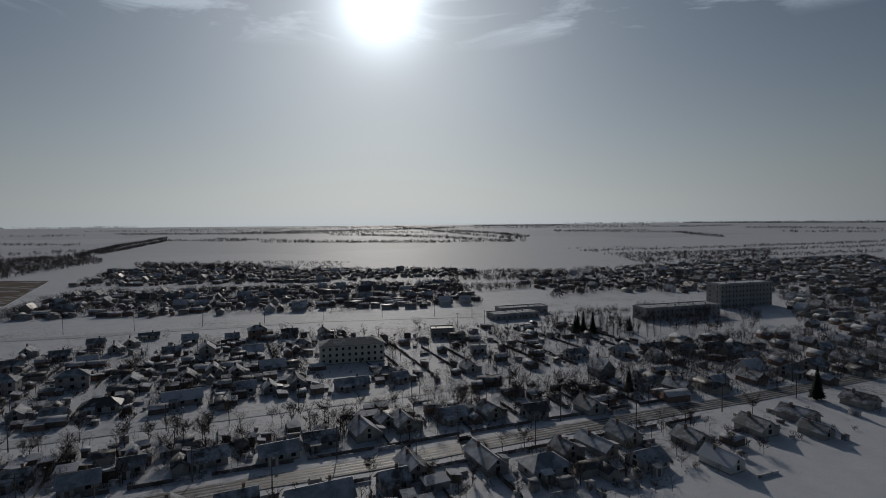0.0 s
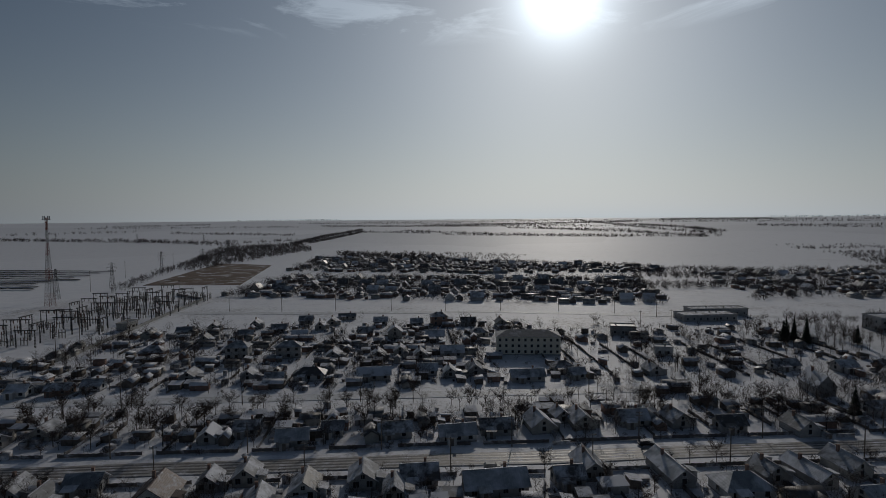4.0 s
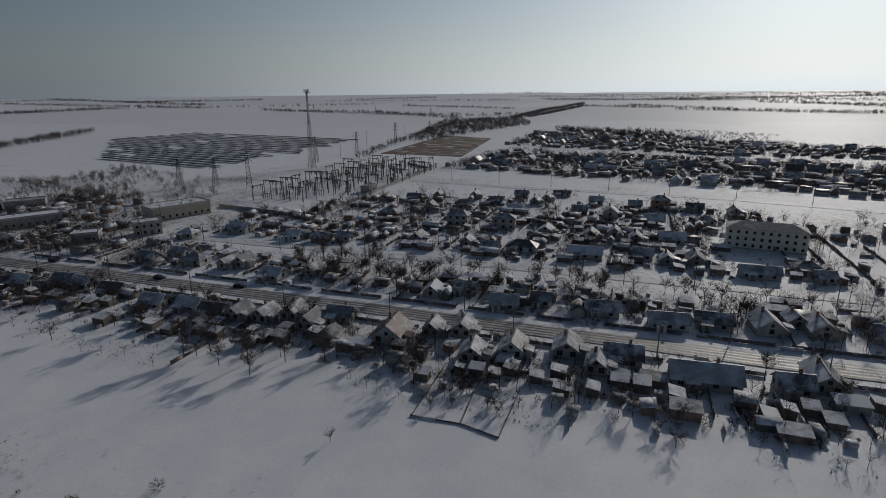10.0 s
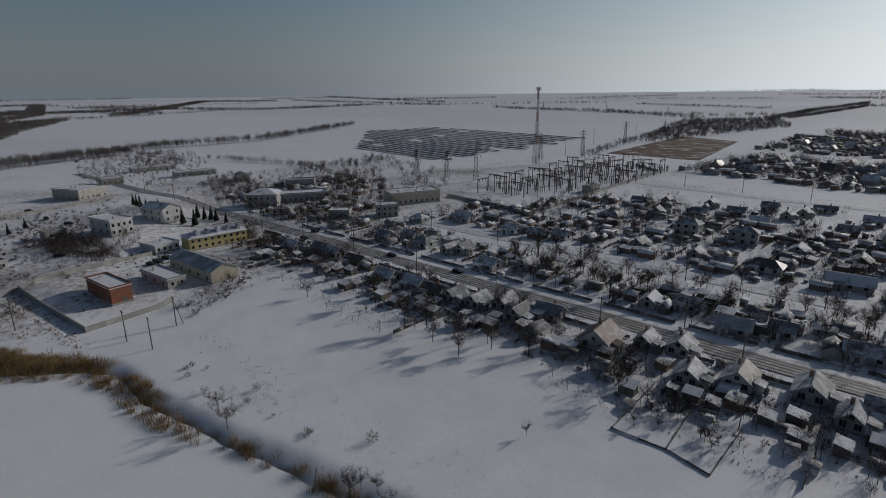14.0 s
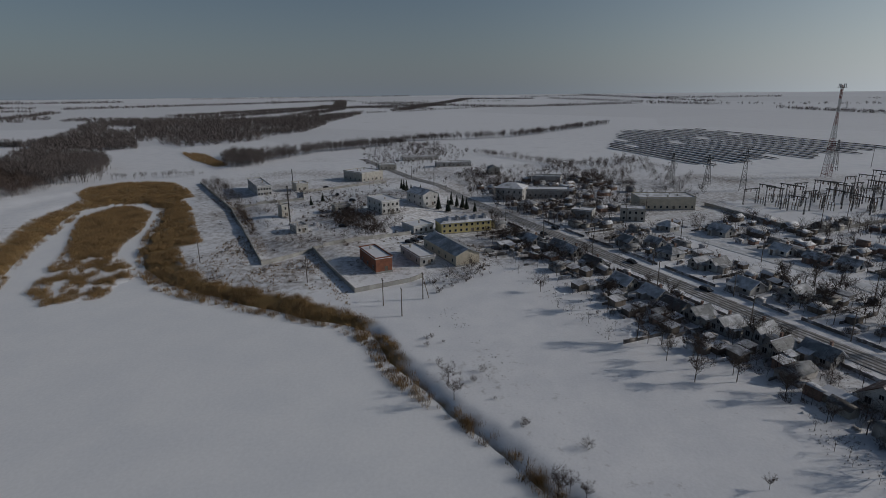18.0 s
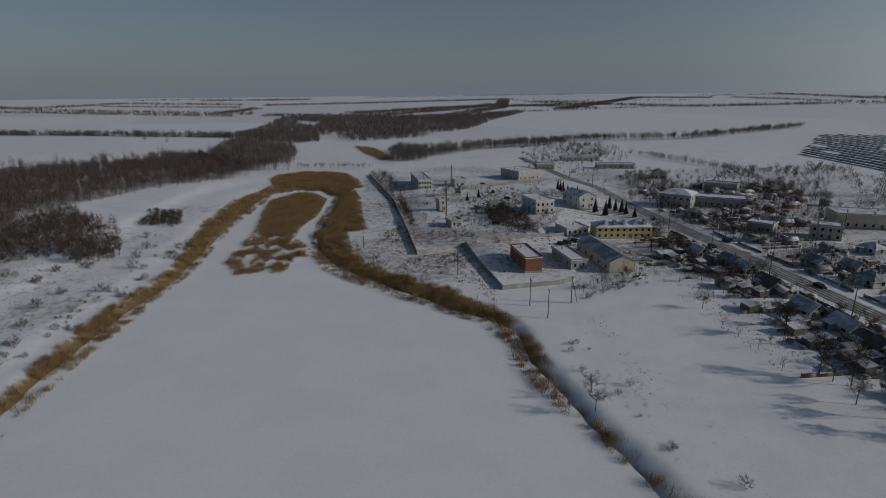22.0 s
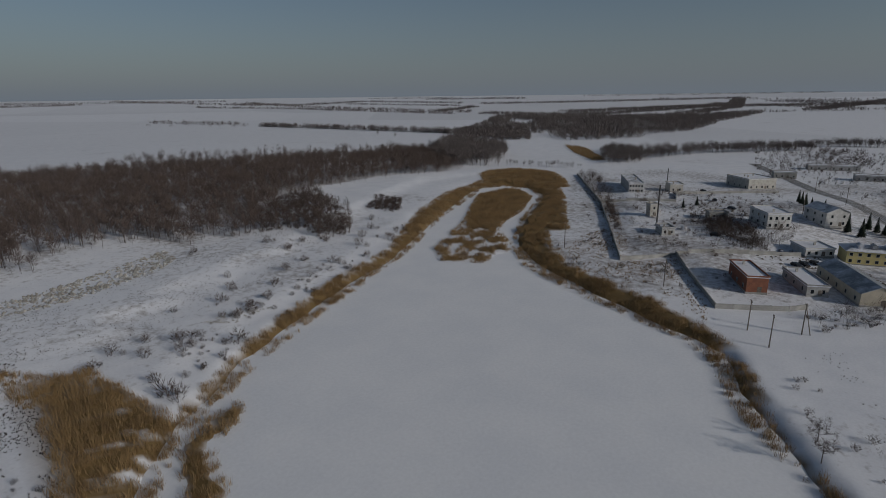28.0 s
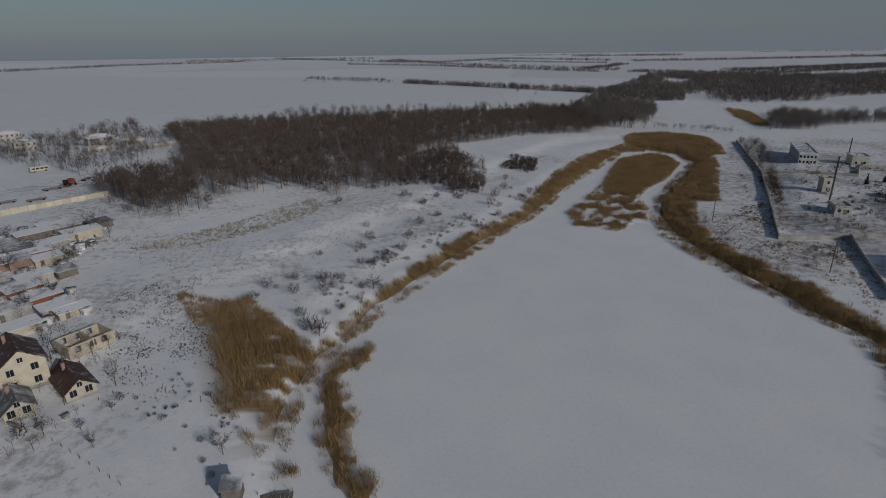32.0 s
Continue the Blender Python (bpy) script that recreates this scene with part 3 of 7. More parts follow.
WIN = {}
FINE = [True]


def gable_walls(L, W, h, rise):
    b = Build()
    x, y = L / 2, W / 2
    b.add([(-x, -y, -0.3), (x, -y, -0.3), (x, y, -0.3), (-x, y, -0.3), (-x, -y, h), (x, -y, h), (x, y, h), (-x, y, h), (-x, 0, h + rise), (x, 0, h + rise)],
          [(0, 1, 5, 4), (2, 3, 7, 6), (1, 2, 6, 9, 5), (3, 0, 4, 8, 7), (4, 5, 9, 8), (6, 7, 8, 9)])
    return b


def gable_roof(L, W, h, rise, over=0.5, t=0.14):
    x, y = L / 2 + over, W / 2
    drop = rise * over / y
    yo = y + over
    z0, z1 = h - drop + 0.06, h + rise + 0.06
    return (Build().slab((-x, -yo, z0), (x, -yo, z0), (x, 0.0, z1), (-x, 0.0, z1), t),
            Build().slab((x, yo, z0), (-x, yo, z0), (-x, 0.0, z1), (x, 0.0, z1), t))


def hip_roof(L, W, h, rise, over=0.5):
    x, y, r = L / 2 + over, W / 2 + over, max(L / 2 - W / 2 * 0.9, 0.3)
    z0, z1 = h - 0.08, h + rise
    b = Build()
    b.add([(-x, -y, z0), (x, -y, z0), (x, y, z0), (-x, y, z0), (-x, -y, z0 + 0.14), (x, -y, z0 + 0.14), (x, y, z0 + 0.14), (-x, y, z0 + 0.14), (-r, 0, z1), (r, 0, z1)],
          [(3, 2, 1, 0), (0, 1, 5, 4), (1, 2, 6, 5), (2, 3, 7, 6), (3, 0, 4, 7), (4, 5, 9, 8), (5, 6, 9), (6, 7, 8, 9), (7, 4, 8)])
    return b


def chimney(parent, x, y, z, mat=None):
    b = Build()
    b.block(x, y, z - 1.2, 0.55, 0.55, 2.0).block(x, y, z + 0.8, 0.7, 0.7, 0.12)
    part("chimney", b, mat or OLDBRICK, parent)


def house(L, W, h, kind, roof, wall, label, storeys=1, porch=True, name="house"):
    """A village house with its ridge along x; the street side is -y."""
    ob = thing(name, label, "house")
    rise = W * (0.38 if kind == "g" else 0.34)
    part("foundation", Build().box(-L / 2 - 0.08, -W / 2 - 0.08, -0.4, L / 2 + 0.08, W / 2 + 0.08, 0.35), CONCRETE, ob)
    if kind == "g":
        part("wall", gable_walls(L, W, h, rise), wall, ob)
        a, b = gable_roof(L, W, h, rise)
        part("roof", a, roof, ob)
        part("roof", b, roof, ob)
        part("ridge", Build().box(-L / 2 - 0.5, -0.14, h + rise + 0.03, L / 2 + 0.5, 0.14, h + rise + 0.13), roof, ob)
        window(ob, L / 2, 0, h + 0.3, 0.8, 0.9, "x", 1)
        window(ob, -L / 2, 0, h + 0.3, 0.8, 0.9, "x", -1)
    else:
        part("wall", Build().box(-L / 2, -W / 2, -0.3, L / 2, W / 2, h), wall, ob)
        part("roof", hip_roof(L, W, h, rise), roof, ob)
    chimney(ob, L * 0.18, W * 0.12, h + rise)
    for s in range(storeys):
        z = 0.85 + s * 2.7
        n = max(2, int(L / 3.2))
        for i in range(n):
            x = -L / 2 + L * (i + 0.5) / n
            window(ob, x, -W / 2, z)
            if FINE[0]:
                window(ob, x, W / 2, z, axis="y", side=1)
        for y in ((-W / 4, W / 4) if FINE[0] else (0,)):
            window(ob, L / 2, y, z, axis="x", side=1)
            window(ob, -L / 2, y, z, axis="x", side=-1)
    if porch:
        px = -L * 0.22
        part("porch", Build().box(px - 1.2, -W / 2 - 1.8, -0.3, px + 1.2, -W / 2 - 0.02, 2.3), wall, ob)
        part("porch_roof", Build().slab((px - 1.5, -W / 2 - 2.2, 2.35), (px + 1.5, -W / 2 - 2.2, 2.35), (px + 1.5, -W / 2 + 0.0, 2.85), (px - 1.5, -W / 2 + 0.0, 2.85), 0.12), roof, ob)
        part("door", Build().box(px - 0.45, -W / 2 - 1.86, 0, px + 0.45, -W / 2 - 1.78, 2.0), OLDWOOD, ob)
    return ob


def shed(L, W, h, roof, wall, label, name="shed"):
    """A lean-to outbuilding: higher at the back."""
    ob = thing(name, label, "shed")
    x, y = L / 2, W / 2
    b = Build()
    b.add([(-x, -y, -0.3), (x, -y, -0.3), (x, y, -0.3), (-x, y, -0.3), (-x, -y, h), (x, -y, h), (x, y, h + 0.5), (-x, y, h + 0.5)],
          [(4, 5, 6, 7), (0, 1, 5, 4), (1, 2, 6, 5), (2, 3, 7, 6), (3, 0, 4, 7)])
    part("wall", b, wall, ob)
    part("roof", Build().slab((-x - 0.3, -y - 0.35, h + 0.08), (x + 0.3, -y - 0.35, h + 0.08), (x + 0.3, y + 0.3, h + 0.68), (-x - 0.3, y + 0.3, h + 0.68), 0.1), roof, ob)
    part("door", Build().box(-x * 0.5 - 0.45, -y - 0.05, 0, -x * 0.5 + 0.45, -y + 0.02, 1.9), OLDWOOD, ob)
    return ob


MODELS = {}
HOUSES = []
ROOFS = {"s": SLATE, "w": SNOWY, "d": DARKROOF, "b": BROWNROOF, "z": TINROOF}
WALLS = {"w": WHITEWALL, "g": GREYWALL, "c": CREAMWALL, "r": OLDBRICK, "k": SILBRICK}
ROOF_WORDS = {"s": "grey slate roof", "w": "snow-covered roof", "d": "dark tin roof", "b": "brown tiled roof", "z": "zinc sheet roof"}
WALL_WORDS = {"w": "whitewashed", "g": "grey rendered", "c": "cream rendered", "r": "red brick", "k": "pale brick"}


def put_house(x, y, L, W, kind, look_="sw", storeys=1, group="village houses"):
    """kind a: ridge along the road, p: ridge across it, h: hipped roof."""
    L, W = L * 0.8, W * 0.74
    shape = "h" if kind in "hH" else "g"
    key = (round(L / 3), round(W / 2), shape, look_, storeys, FINE[0])
    h = 2.35 if storeys == 1 else 5.2
    m_turn = STREET + (90 if kind in "pH" else 0) + rnd.uniform(-1, 7)
    HOUSES.append((x, y, max(L, W) * 0.6))
    if key not in MODELS:
        label = "%s %s house with %s%s" % ("two-storey" if storeys > 1 else "small", WALL_WORDS[look_[1]], "hipped " if shape == "h" else "gabled ", ROOF_WORDS[look_[0]])
        ob = house(L, W, h, shape, ROOFS[look_[0]], WALLS[look_[1]], label, storeys, porch=storeys == 1)
        tagged(ob, group=group)
        MODELS[key] = (ob, L, W)
        ob.matrix_basis = place(x, y, m_turn)
        return ob
    ob, l0, w0 = MODELS[key]
    m = place(x, y, m_turn)
    c = copy_thing(ob, m)
    c.scale = (L / l0, W / w0, rnd.uniform(0.92, 1.1))
    return c


LOOKS = ["sw", "sg", "dg", "sk", "wg", "dw", "wk", "zg", "sg", "dr", "sg", "dk"]


def house_row(row, looks=None, group="village houses"):
    for i, (x, y, L, W, k) in enumerate(row):
        lk = looks[i] if looks else LOOKS[rnd.randrange(len(LOOKS))]
        st = 2 if lk.endswith("2") else 1
        put_house(x, y, L, W, k, lk[:2], st, group)


house_row([(-88, 96, 7, 6, "p"), (-82, 101, 8, 7, "p"), (-72, 92, 8, 7, "p"), (-66, 100, 9, 8, "p"), (-56, 108, 9, 8, "p"), (-47, 105, 8, 6, "p"), (-44, 112, 10, 8, "a"), (-27, 114, 17, 9, "a"), (-12, 122, 8, 7, "a"), (-8, 129, 12, 8, "p")],
          "sg sk sg dw sg sk dg zg dg sg".split())
house_row([(-217, 37, 9, 7, "a"), (-206, 46, 9, 7, "a"), (-198, 49, 8, 6, "a"), (-184, 53, 9, 7, "a"), (-163, 57, 9, 7, "a"), (-153, 63, 9, 7, "a"), (-143, 65, 9, 7, "a"), (-137, 69, 8, 7, "p"), (-130, 73, 8, 7, "p"), (-125, 79, 8, 7, "p"), (-116, 78, 8, 7, "p"), (-113, 86, 9, 7, "a"), (-94, 87, 11, 11, "p")],
          "sg sg sk dk sk sg dg sk sg sg sk zg bw".split())
FINE[0] = False
house_row([(-196, 85, 10, 9, "h"), (-213, 75, 8, 7, "a"), (-210, 85, 8, 6, "a"), (-237, 101, 9, 8, "h"), (-180, 95, 9, 7, "p"), (-159, 94, 9, 9, "a"), (-152, 105, 8, 7, "p"), (-183, 90, 7, 6, "p"), (-107, 117, 8, 6, "p"), (-100, 124, 8, 6, "a"), (-84, 122, 10, 7, "a"), (-77, 131, 7, 6, "a"), (-60, 135, 11, 7, "a"), (-43, 138, 12, 7, "a"), (-34, 146, 11, 8, "a"), (-23, 152, 11, 9, "p"), (-12, 158, 10, 8, "p"), (-18, 160, 7, 6, "p")],
          "sw sg sg sg sg sg sk sk wg dg zg sw dg zw dg wk sk sg".split())
FINE[0] = False
house_row([(-134, 168, 8, 7, "p"), (-122, 167, 8, 7, "a"), (-112, 175, 14, 9, "h"), (-89, 182, 15, 8, "a"), (-118, 203, 9, 8, "p"), (-72, 194, 9, 7, "a"), (-63, 194, 8, 6, "p"), (-55, 200, 11, 8, "p"), (-34, 197, 15, 7, "a"), (-23, 212, 10, 8, "h"), (-17, 205, 7, 6, "a"), (-227, 120, 11, 8, "a"), (-197, 128, 8, 6, "a"), (-186, 134, 10, 6, "a"), (-179, 141, 8, 6, "a"), (-198, 185, 13, 10, "h")])
house_row([(-159, 193, 12, 9, "h"), (-139, 201, 13, 9, "h"), (-153, 159, 9, 8, "p"), (-107, 243, 9, 9, "p"), (-100, 209, 10, 8, "p"), (-94, 219, 8, 7, "p"), (-83, 215, 9, 7, "p"), (-89, 251, 11, 8, "a"), (-71, 222, 12, 8, "a"), (-70, 264, 10, 8, "h"), (-99, 286, 11, 9, "h"), (-65, 293, 10, 8, "p"), (-83, 290, 10, 7, "a"), (-219, 225, 9, 8, "a")],
          "sg2 sg2 sg sk2 sg sk sk ww sg dk dr2 dk dg sg".split())
house_row([(-212, 239, 8, 7, "p"), (-194, 251, 9, 7, "p"), (-175, 245, 9, 7, "a"), (-157, 270, 9, 7, "p"), (-173, 268, 9, 7, "a"), (-157, 287, 12, 5, "a"), (-157, 257, 9, 7, "p"), (-126, 249, 9, 8, "a"), (-131, 278, 9, 7, "a"), (-110, 280, 8, 7, "a"), (-194, 212, 8, 7, "p"), (-155, 234, 9, 7, "a"), (-183, 228, 9, 8, "a")])
FINE[0] = False
house_row([(10, 219, 9, 7, "p"), (28, 167, 9, 7, "a"), (46, 171, 10, 8, "p"), (14, 167, 9, 8, "p"), (2, 164, 10, 8, "a"), (10, 133, 16, 7, "p"), (24, 129, 13, 10, "h"), (31, 138, 8, 7, "p"), (40, 141, 14, 6, "p"), (49, 147, 11, 7, "p"), (50, 132, 10, 9, "a"), (67, 145, 10, 9, "p"), (68, 131, 11, 7, "p"), (89, 153, 11, 9, "p")],
          "sg dg sg dk sk zg zw sg zg sk zw sg ww sk".split())
house_row([(107, 162, 12, 8, "p"), (104, 150, 9, 6, "p"), (135, 174, 11, 9, "p"), (72, 194, 9, 6, "a"), (83, 191, 11, 7, "p"), (100, 197, 10, 6, "a"), (111, 246, 10, 7, "a"), (96, 248, 11, 8, "a"), (80, 244, 9, 8, "a"), (115, 201, 11, 8, "p"), (134, 209, 9, 8, "a"), (149, 217, 11, 9, "a"), (169, 226, 12, 9, "p"), (129, 228, 9, 7, "a"), (59, 241, 12, 8, "a"), (124, 249, 9, 7, "a"), (174, 247, 10, 7, "a")])

# ---- trees, scrub and reeds ----
def tree_parts(h, spread, rg, limbs=8, subs=8, twigs=10, thick=1.0):
    """A bare broadleaf tree: trunk with limbs, and a crown of fine branches."""
    t, c = Build(), Build()
    th = h * rg.uniform(0.22, 0.32)
    r0 = 0.014 * h * thick
    t.tube((0, 0, -0.3), (0, 0, th), r0 * 1.25, r0, 6)
    top = Vector((rg.uniform(-0.2, 0.2), rg.uniform(-0.2, 0.2), h * 0.68))
    t.tube((0, 0, th), top, r0, r0 * 0.45, 5)
    for i in range(limbs):
        a = 2 * math.pi * (i + rg.random() * 0.7) / limbs
        base = Vector((0, 0, th)).lerp(top, rg.uniform(0.0, 0.75))
        out = spread * rg.uniform(0.55, 1.0)
        tip = Vector((math.cos(a) * out, math.sin(a) * out, min(h, base.z + h * rg.uniform(0.28, 0.55))))
        mid = base.lerp(tip, 0.5) + Vector((0, 0, -0.06 * h * rg.random()))
        t.tube(base, mid, r0 * 0.5, r0 * 0.32, 4)
        t.tube(mid, tip, r0 * 0.32, r0 * 0.1, 3)
        for k in range(subs):
            f = 0.25 + 0.75 * (k + rg.random()) / subs
            p = base.lerp(mid, f * 2) if f < 0.5 else mid.lerp(tip, f * 2 - 1)
            q = p + Vector((rg.uniform(-1, 1), rg.uniform(-1, 1), rg.uniform(0.1, 1.2))).normalized() * h * rg.uniform(0.1, 0.2)
            c.tube(p, q, r0 * 0.2, r0 * 0.06, 3)
            for _ in range(twigs):
                s = p.lerp(q, rg.uniform(0.2, 1.0))
                d = Vector((rg.uniform(-1, 1), rg.uniform(-1, 1), rg.uniform(-0.2, 1.1))).normalized()
                e = s + d * h * rg.uniform(0.1, 0.21)
                w = d.cross(Vector((rg.uniform(-1, 1), rg.uniform(-1, 1), 0.3))).normalized() * (0.0036 * h * thick)
                c.add([tuple(s - w), tuple(s + w), tuple(e)], [(0, 1, 2)])
    return t, c


TREES = []
TREE_LABELS = ["bare fruit tree with a spreading twiggy crown", "bare tall garden tree with fine upright branches", "small bare orchard tree in the snow", "bare walnut tree with heavy limbs", "bare poplar with steep branches"]
for i, (h, sp) in enumerate(((5.0, 2.6), (7.5, 2.6), (3.6, 1.7), (6.4, 3.3), (9.5, 1.9))):
    for k in range(2):
        t, c = tree_parts(h, sp, random.Random(40 + i * 3 + k))
        TREES.append((t, c, TREE_LABELS[i]))
TREE_MESHES = [(t.mesh("trunk", BARK), c.mesh("crown", TWIG), lab) for t, c, lab in TREES]


def put_tree(x, y, i, s=1.0, group="garden trees"):
    t, c, lab = TREE_MESHES[i]
    ob = thing("tree", lab, "tree", group, place(x, y, rnd.uniform(0, 360), s, s, s * rnd.uniform(0.85, 1.15)))
    part("trunk", t, None, ob)
    part("crown", c, None, ob)


def template(b):
    """Corners and triangles of a build, as arrays."""
    tris = []
    for f in b.f:
        tris += [(f[0], f[k], f[k + 1]) for k in range(1, len(f) - 1)]
    return np.array(b.v, float), np.array(tris, int)


def strew(name, kinds, spots, mats, label, category, pick=None):
    """Many alike things joined into one object: spots are rows of x, y, z, turn, width, height."""
    vs, fs, n = [], [], 0
    rs = np.random.RandomState(len(spots))
    which = rs.randint(0, len(kinds), len(spots)) if pick is None else pick
    for k, (v, f) in enumerate(kinds):
        sel = spots[which == k]
        if not len(sel):
            continue
        ca, sa = np.cos(sel[:, 3])[:, None], np.sin(sel[:, 3])[:, None]
        x = (v[None, :, 0] * ca - v[None, :, 1] * sa) * sel[:, 4:5] + sel[:, 0:1]
        y = (v[None, :, 0] * sa + v[None, :, 1] * ca) * sel[:, 4:5] + sel[:, 1:2]
        z = v[None, :, 2] * sel[:, 5:6] + sel[:, 2:3]
        vs.append(np.stack([x.ravel(), y.ravel(), z.ravel()], 1))
        fs.append((f[None] + (np.arange(len(sel)) * len(v))[:, None, None] + n).reshape(-1, 3))
        n += len(sel) * len(v)
    co, tri = np.concatenate(vs), np.concatenate(fs)
    me = bpy.data.meshes.new(name)
    me.vertices.add(len(co))
    me.vertices.foreach_set("co", co.ravel())
    me.loops.add(tri.size)
    me.loops.foreach_set("vertex_index", tri.ravel())
    me.polygons.add(len(tri))
    me.polygons.foreach_set("loop_start", np.arange(0, tri.size, 3))
    me.update()
    me.materials.append(mats)
    return tagged(new(name, me), label, category, kind="stuff")


def spots_in(poly, gap, seed, low=0.8, high=1.2, keep=None, edge=0.0):
    """Places strewn over an outline, about gap metres apart."""
    poly = np.array(poly, float)
    rs = np.random.RandomState(seed)
    x0, y0 = poly.min(0)
    x1, y1 = poly.max(0)
    n = int((x1 - x0) * (y1 - y0) / gap ** 2)
    p = np.stack([rs.uniform(x0, x1, n), rs.uniform(y0, y1, n)], 1)
    p = p[signed_far(p[:, 0], p[:, 1], poly) < edge]
    if keep is not None:
        p = p[keep(p[:, 0], p[:, 1], rs)]
    s = rs.uniform(low, high, len(p))
    return np.stack([p[:, 0], p[:, 1], height(p[:, 0], p[:, 1]), rs.uniform(0, 6.28, len(p)), s * rs.uniform(0.85, 1.15, len(p)), s], 1)


def cloud_tree(h, spread, seed, n=40, wide=0.06, long=1.5, low=0.3, trunk=0.012):
    """A cheap bare tree: a stem, and twigs strewn through a rounded crown."""
    rg = random.Random(seed)
    b = Build()
    b.tube((0, 0, -0.3), (rg.uniform(-0.3, 0.3), rg.uniform(-0.3, 0.3), h * 0.6), trunk * h, trunk * h * 0.4, 3)
    mid = Vector((0, 0, h * (low + 1) / 2))
    rz = h * (1 - low) / 2
    for i in range(n):
        while True:
            o = Vector((rg.uniform(-1, 1), rg.uniform(-1, 1), rg.uniform(-1, 1)))
            if 0.05 < o.length < 1:
                break
        p = mid + Vector((o.x * spread, o.y * spread, o.z * rz * (0.85 + 0.3 * rg.random())))
        d = (Vector((o.x, o.y, abs(o.z) * 0.5 + 0.5)) + Vector((rg.uniform(-0.5, 0.5), rg.uniform(-0.5, 0.5), rg.uniform(-0.2, 0.4)))).normalized()
        w = d.cross(Vector((rg.uniform(-1, 1), rg.uniform(-1, 1), 0.2))).normalized() * wide
        l = long * rg.uniform(0.6, 1.2)
        b.add([tuple(p - d * l * 0.5 - w), tuple(p - d * l * 0.5 + w), tuple(p + d * l * 0.5)], [(0, 1, 2)])
    return template(b)


def bush(seed, h=1.6, n=85, wide=0.042):
    return cloud_tree(h, h * 0.62, seed, n, wide, h * 0.42, 0.02)


FOREST = [cloud_tree(9, 2.4, 1, 62, 0.1, 1.8, 0.34), cloud_tree(10.5, 2.6, 2, 64, 0.1, 1.9, 0.36), cloud_tree(7.5, 2.3, 3, 58, 0.1, 1.6, 0.3), cloud_tree(8.5, 2.1, 4, 60, 0.1, 1.7, 0.33)]
LOWTREE = [cloud_tree(4.6, 1.9, 5, 80, 0.028, 1.0, 0.2), cloud_tree(5.6, 2.1, 6, 90, 0.028, 1.1, 0.25), cloud_tree(3.6, 1.6, 7, 70, 0.025, 0.9, 0.15)]
MIDTREE = [cloud_tree(5.2, 2.2, 8, 40, 0.07, 1.6, 0.15), cloud_tree(6.4, 2.4, 9, 44, 0.07, 1.8, 0.2), cloud_tree(4.2, 2.0, 10, 36, 0.065, 1.4, 0.1)]
BUSHES = [bush(1), bush(2, 1.3), bush(3, 2.1, 90)]

FOREST_EDGE = WOOD
strew("forest", FOREST, spots_in(FOREST_EDGE, 3.5, 1, 0.65, 1.15), TWIG, "leafless brown wood of young broadleaf trees on snow", "forest")
strew("scrub", LOWTREE, spots_in(FOREST_EDGE, 9.0, 2, 0.6, 1.1, edge=8.0), TWIG, "bare undergrowth along the edge of the wood", "scrub")


# reeds
def tuft(seed, n=16, h=1.6):
    rg = random.Random(seed)
    b = Build()
    for i in range(n):
        x, y, a = rg.uniform(-0.6, 0.6), rg.uniform(-0.6, 0.6), rg.uniform(0, 6.28)
        hh = h * rg.uniform(0.6, 1.1)
        w = 0.034
        q = (x + rg.uniform(-0.55, 0.55), y + rg.uniform(-0.55, 0.55), hh)
        b.add([(x - math.cos(a) * w, y - math.sin(a) * w, -0.1), (x + math.cos(a) * w, y + math.sin(a) * w, -0.1), q], [(0, 1, 2)])
    return template(b)


TUFTS = [tuft(1), tuft(2), tuft(3)]


def ragged(x, y, rs):
    return waves(x * 3.1 + 7, y * 3.1) + 0.6 * waves(x * 9, y * 8) + 0.9 * rs.rand(len(x)) > 0.25


def patchy(x, y, rs):
    return waves(x * 4.1 + 2, y * 4.1) + 0.7 * waves(x * 9, y * 8) + 0.9 * rs.rand(len(x)) > -0.5 + 1.1 * smooth(-108, -76, y)


def island_gaps(x, y, rs):
    """Open snow between the clumps at the island's outer end."""
    return reed_open(x, y) + 0.3 * rs.rand(len(x)) > 0.15


REED_WORDS = ["golden dry reed island in the frozen bay", "spit of dry reeds standing in the ice", "belt of dry brown reeds along the shore", "narrow belt of dry reeds under the bank", "dry reed bed at the head of the bay", "broad field of tall dry reeds", "thin fringe of dry reeds along the ice", "thin fringe of dry reeds along the ice"]
for i, bed in enumerate(BEDS):
    sp = spots_in(bed, 0.85, 30 + i, 0.75, 1.2, keep=island_gaps if i == 0 else patchy if i == 5 else ragged, edge=0.8)
    sp[:, 2] = np.maximum(sp[:, 2], LAKE_Z - 0.1)
    strew("reed_bed", TUFTS, sp, REED, REED_WORDS[i], "reeds")


# scrub along the far bank, and round the works
def thin(x, y, rs):
    return waves(x * 2 + 3, y * 2) + rs.rand(len(x)) * 1.2 > 0.55


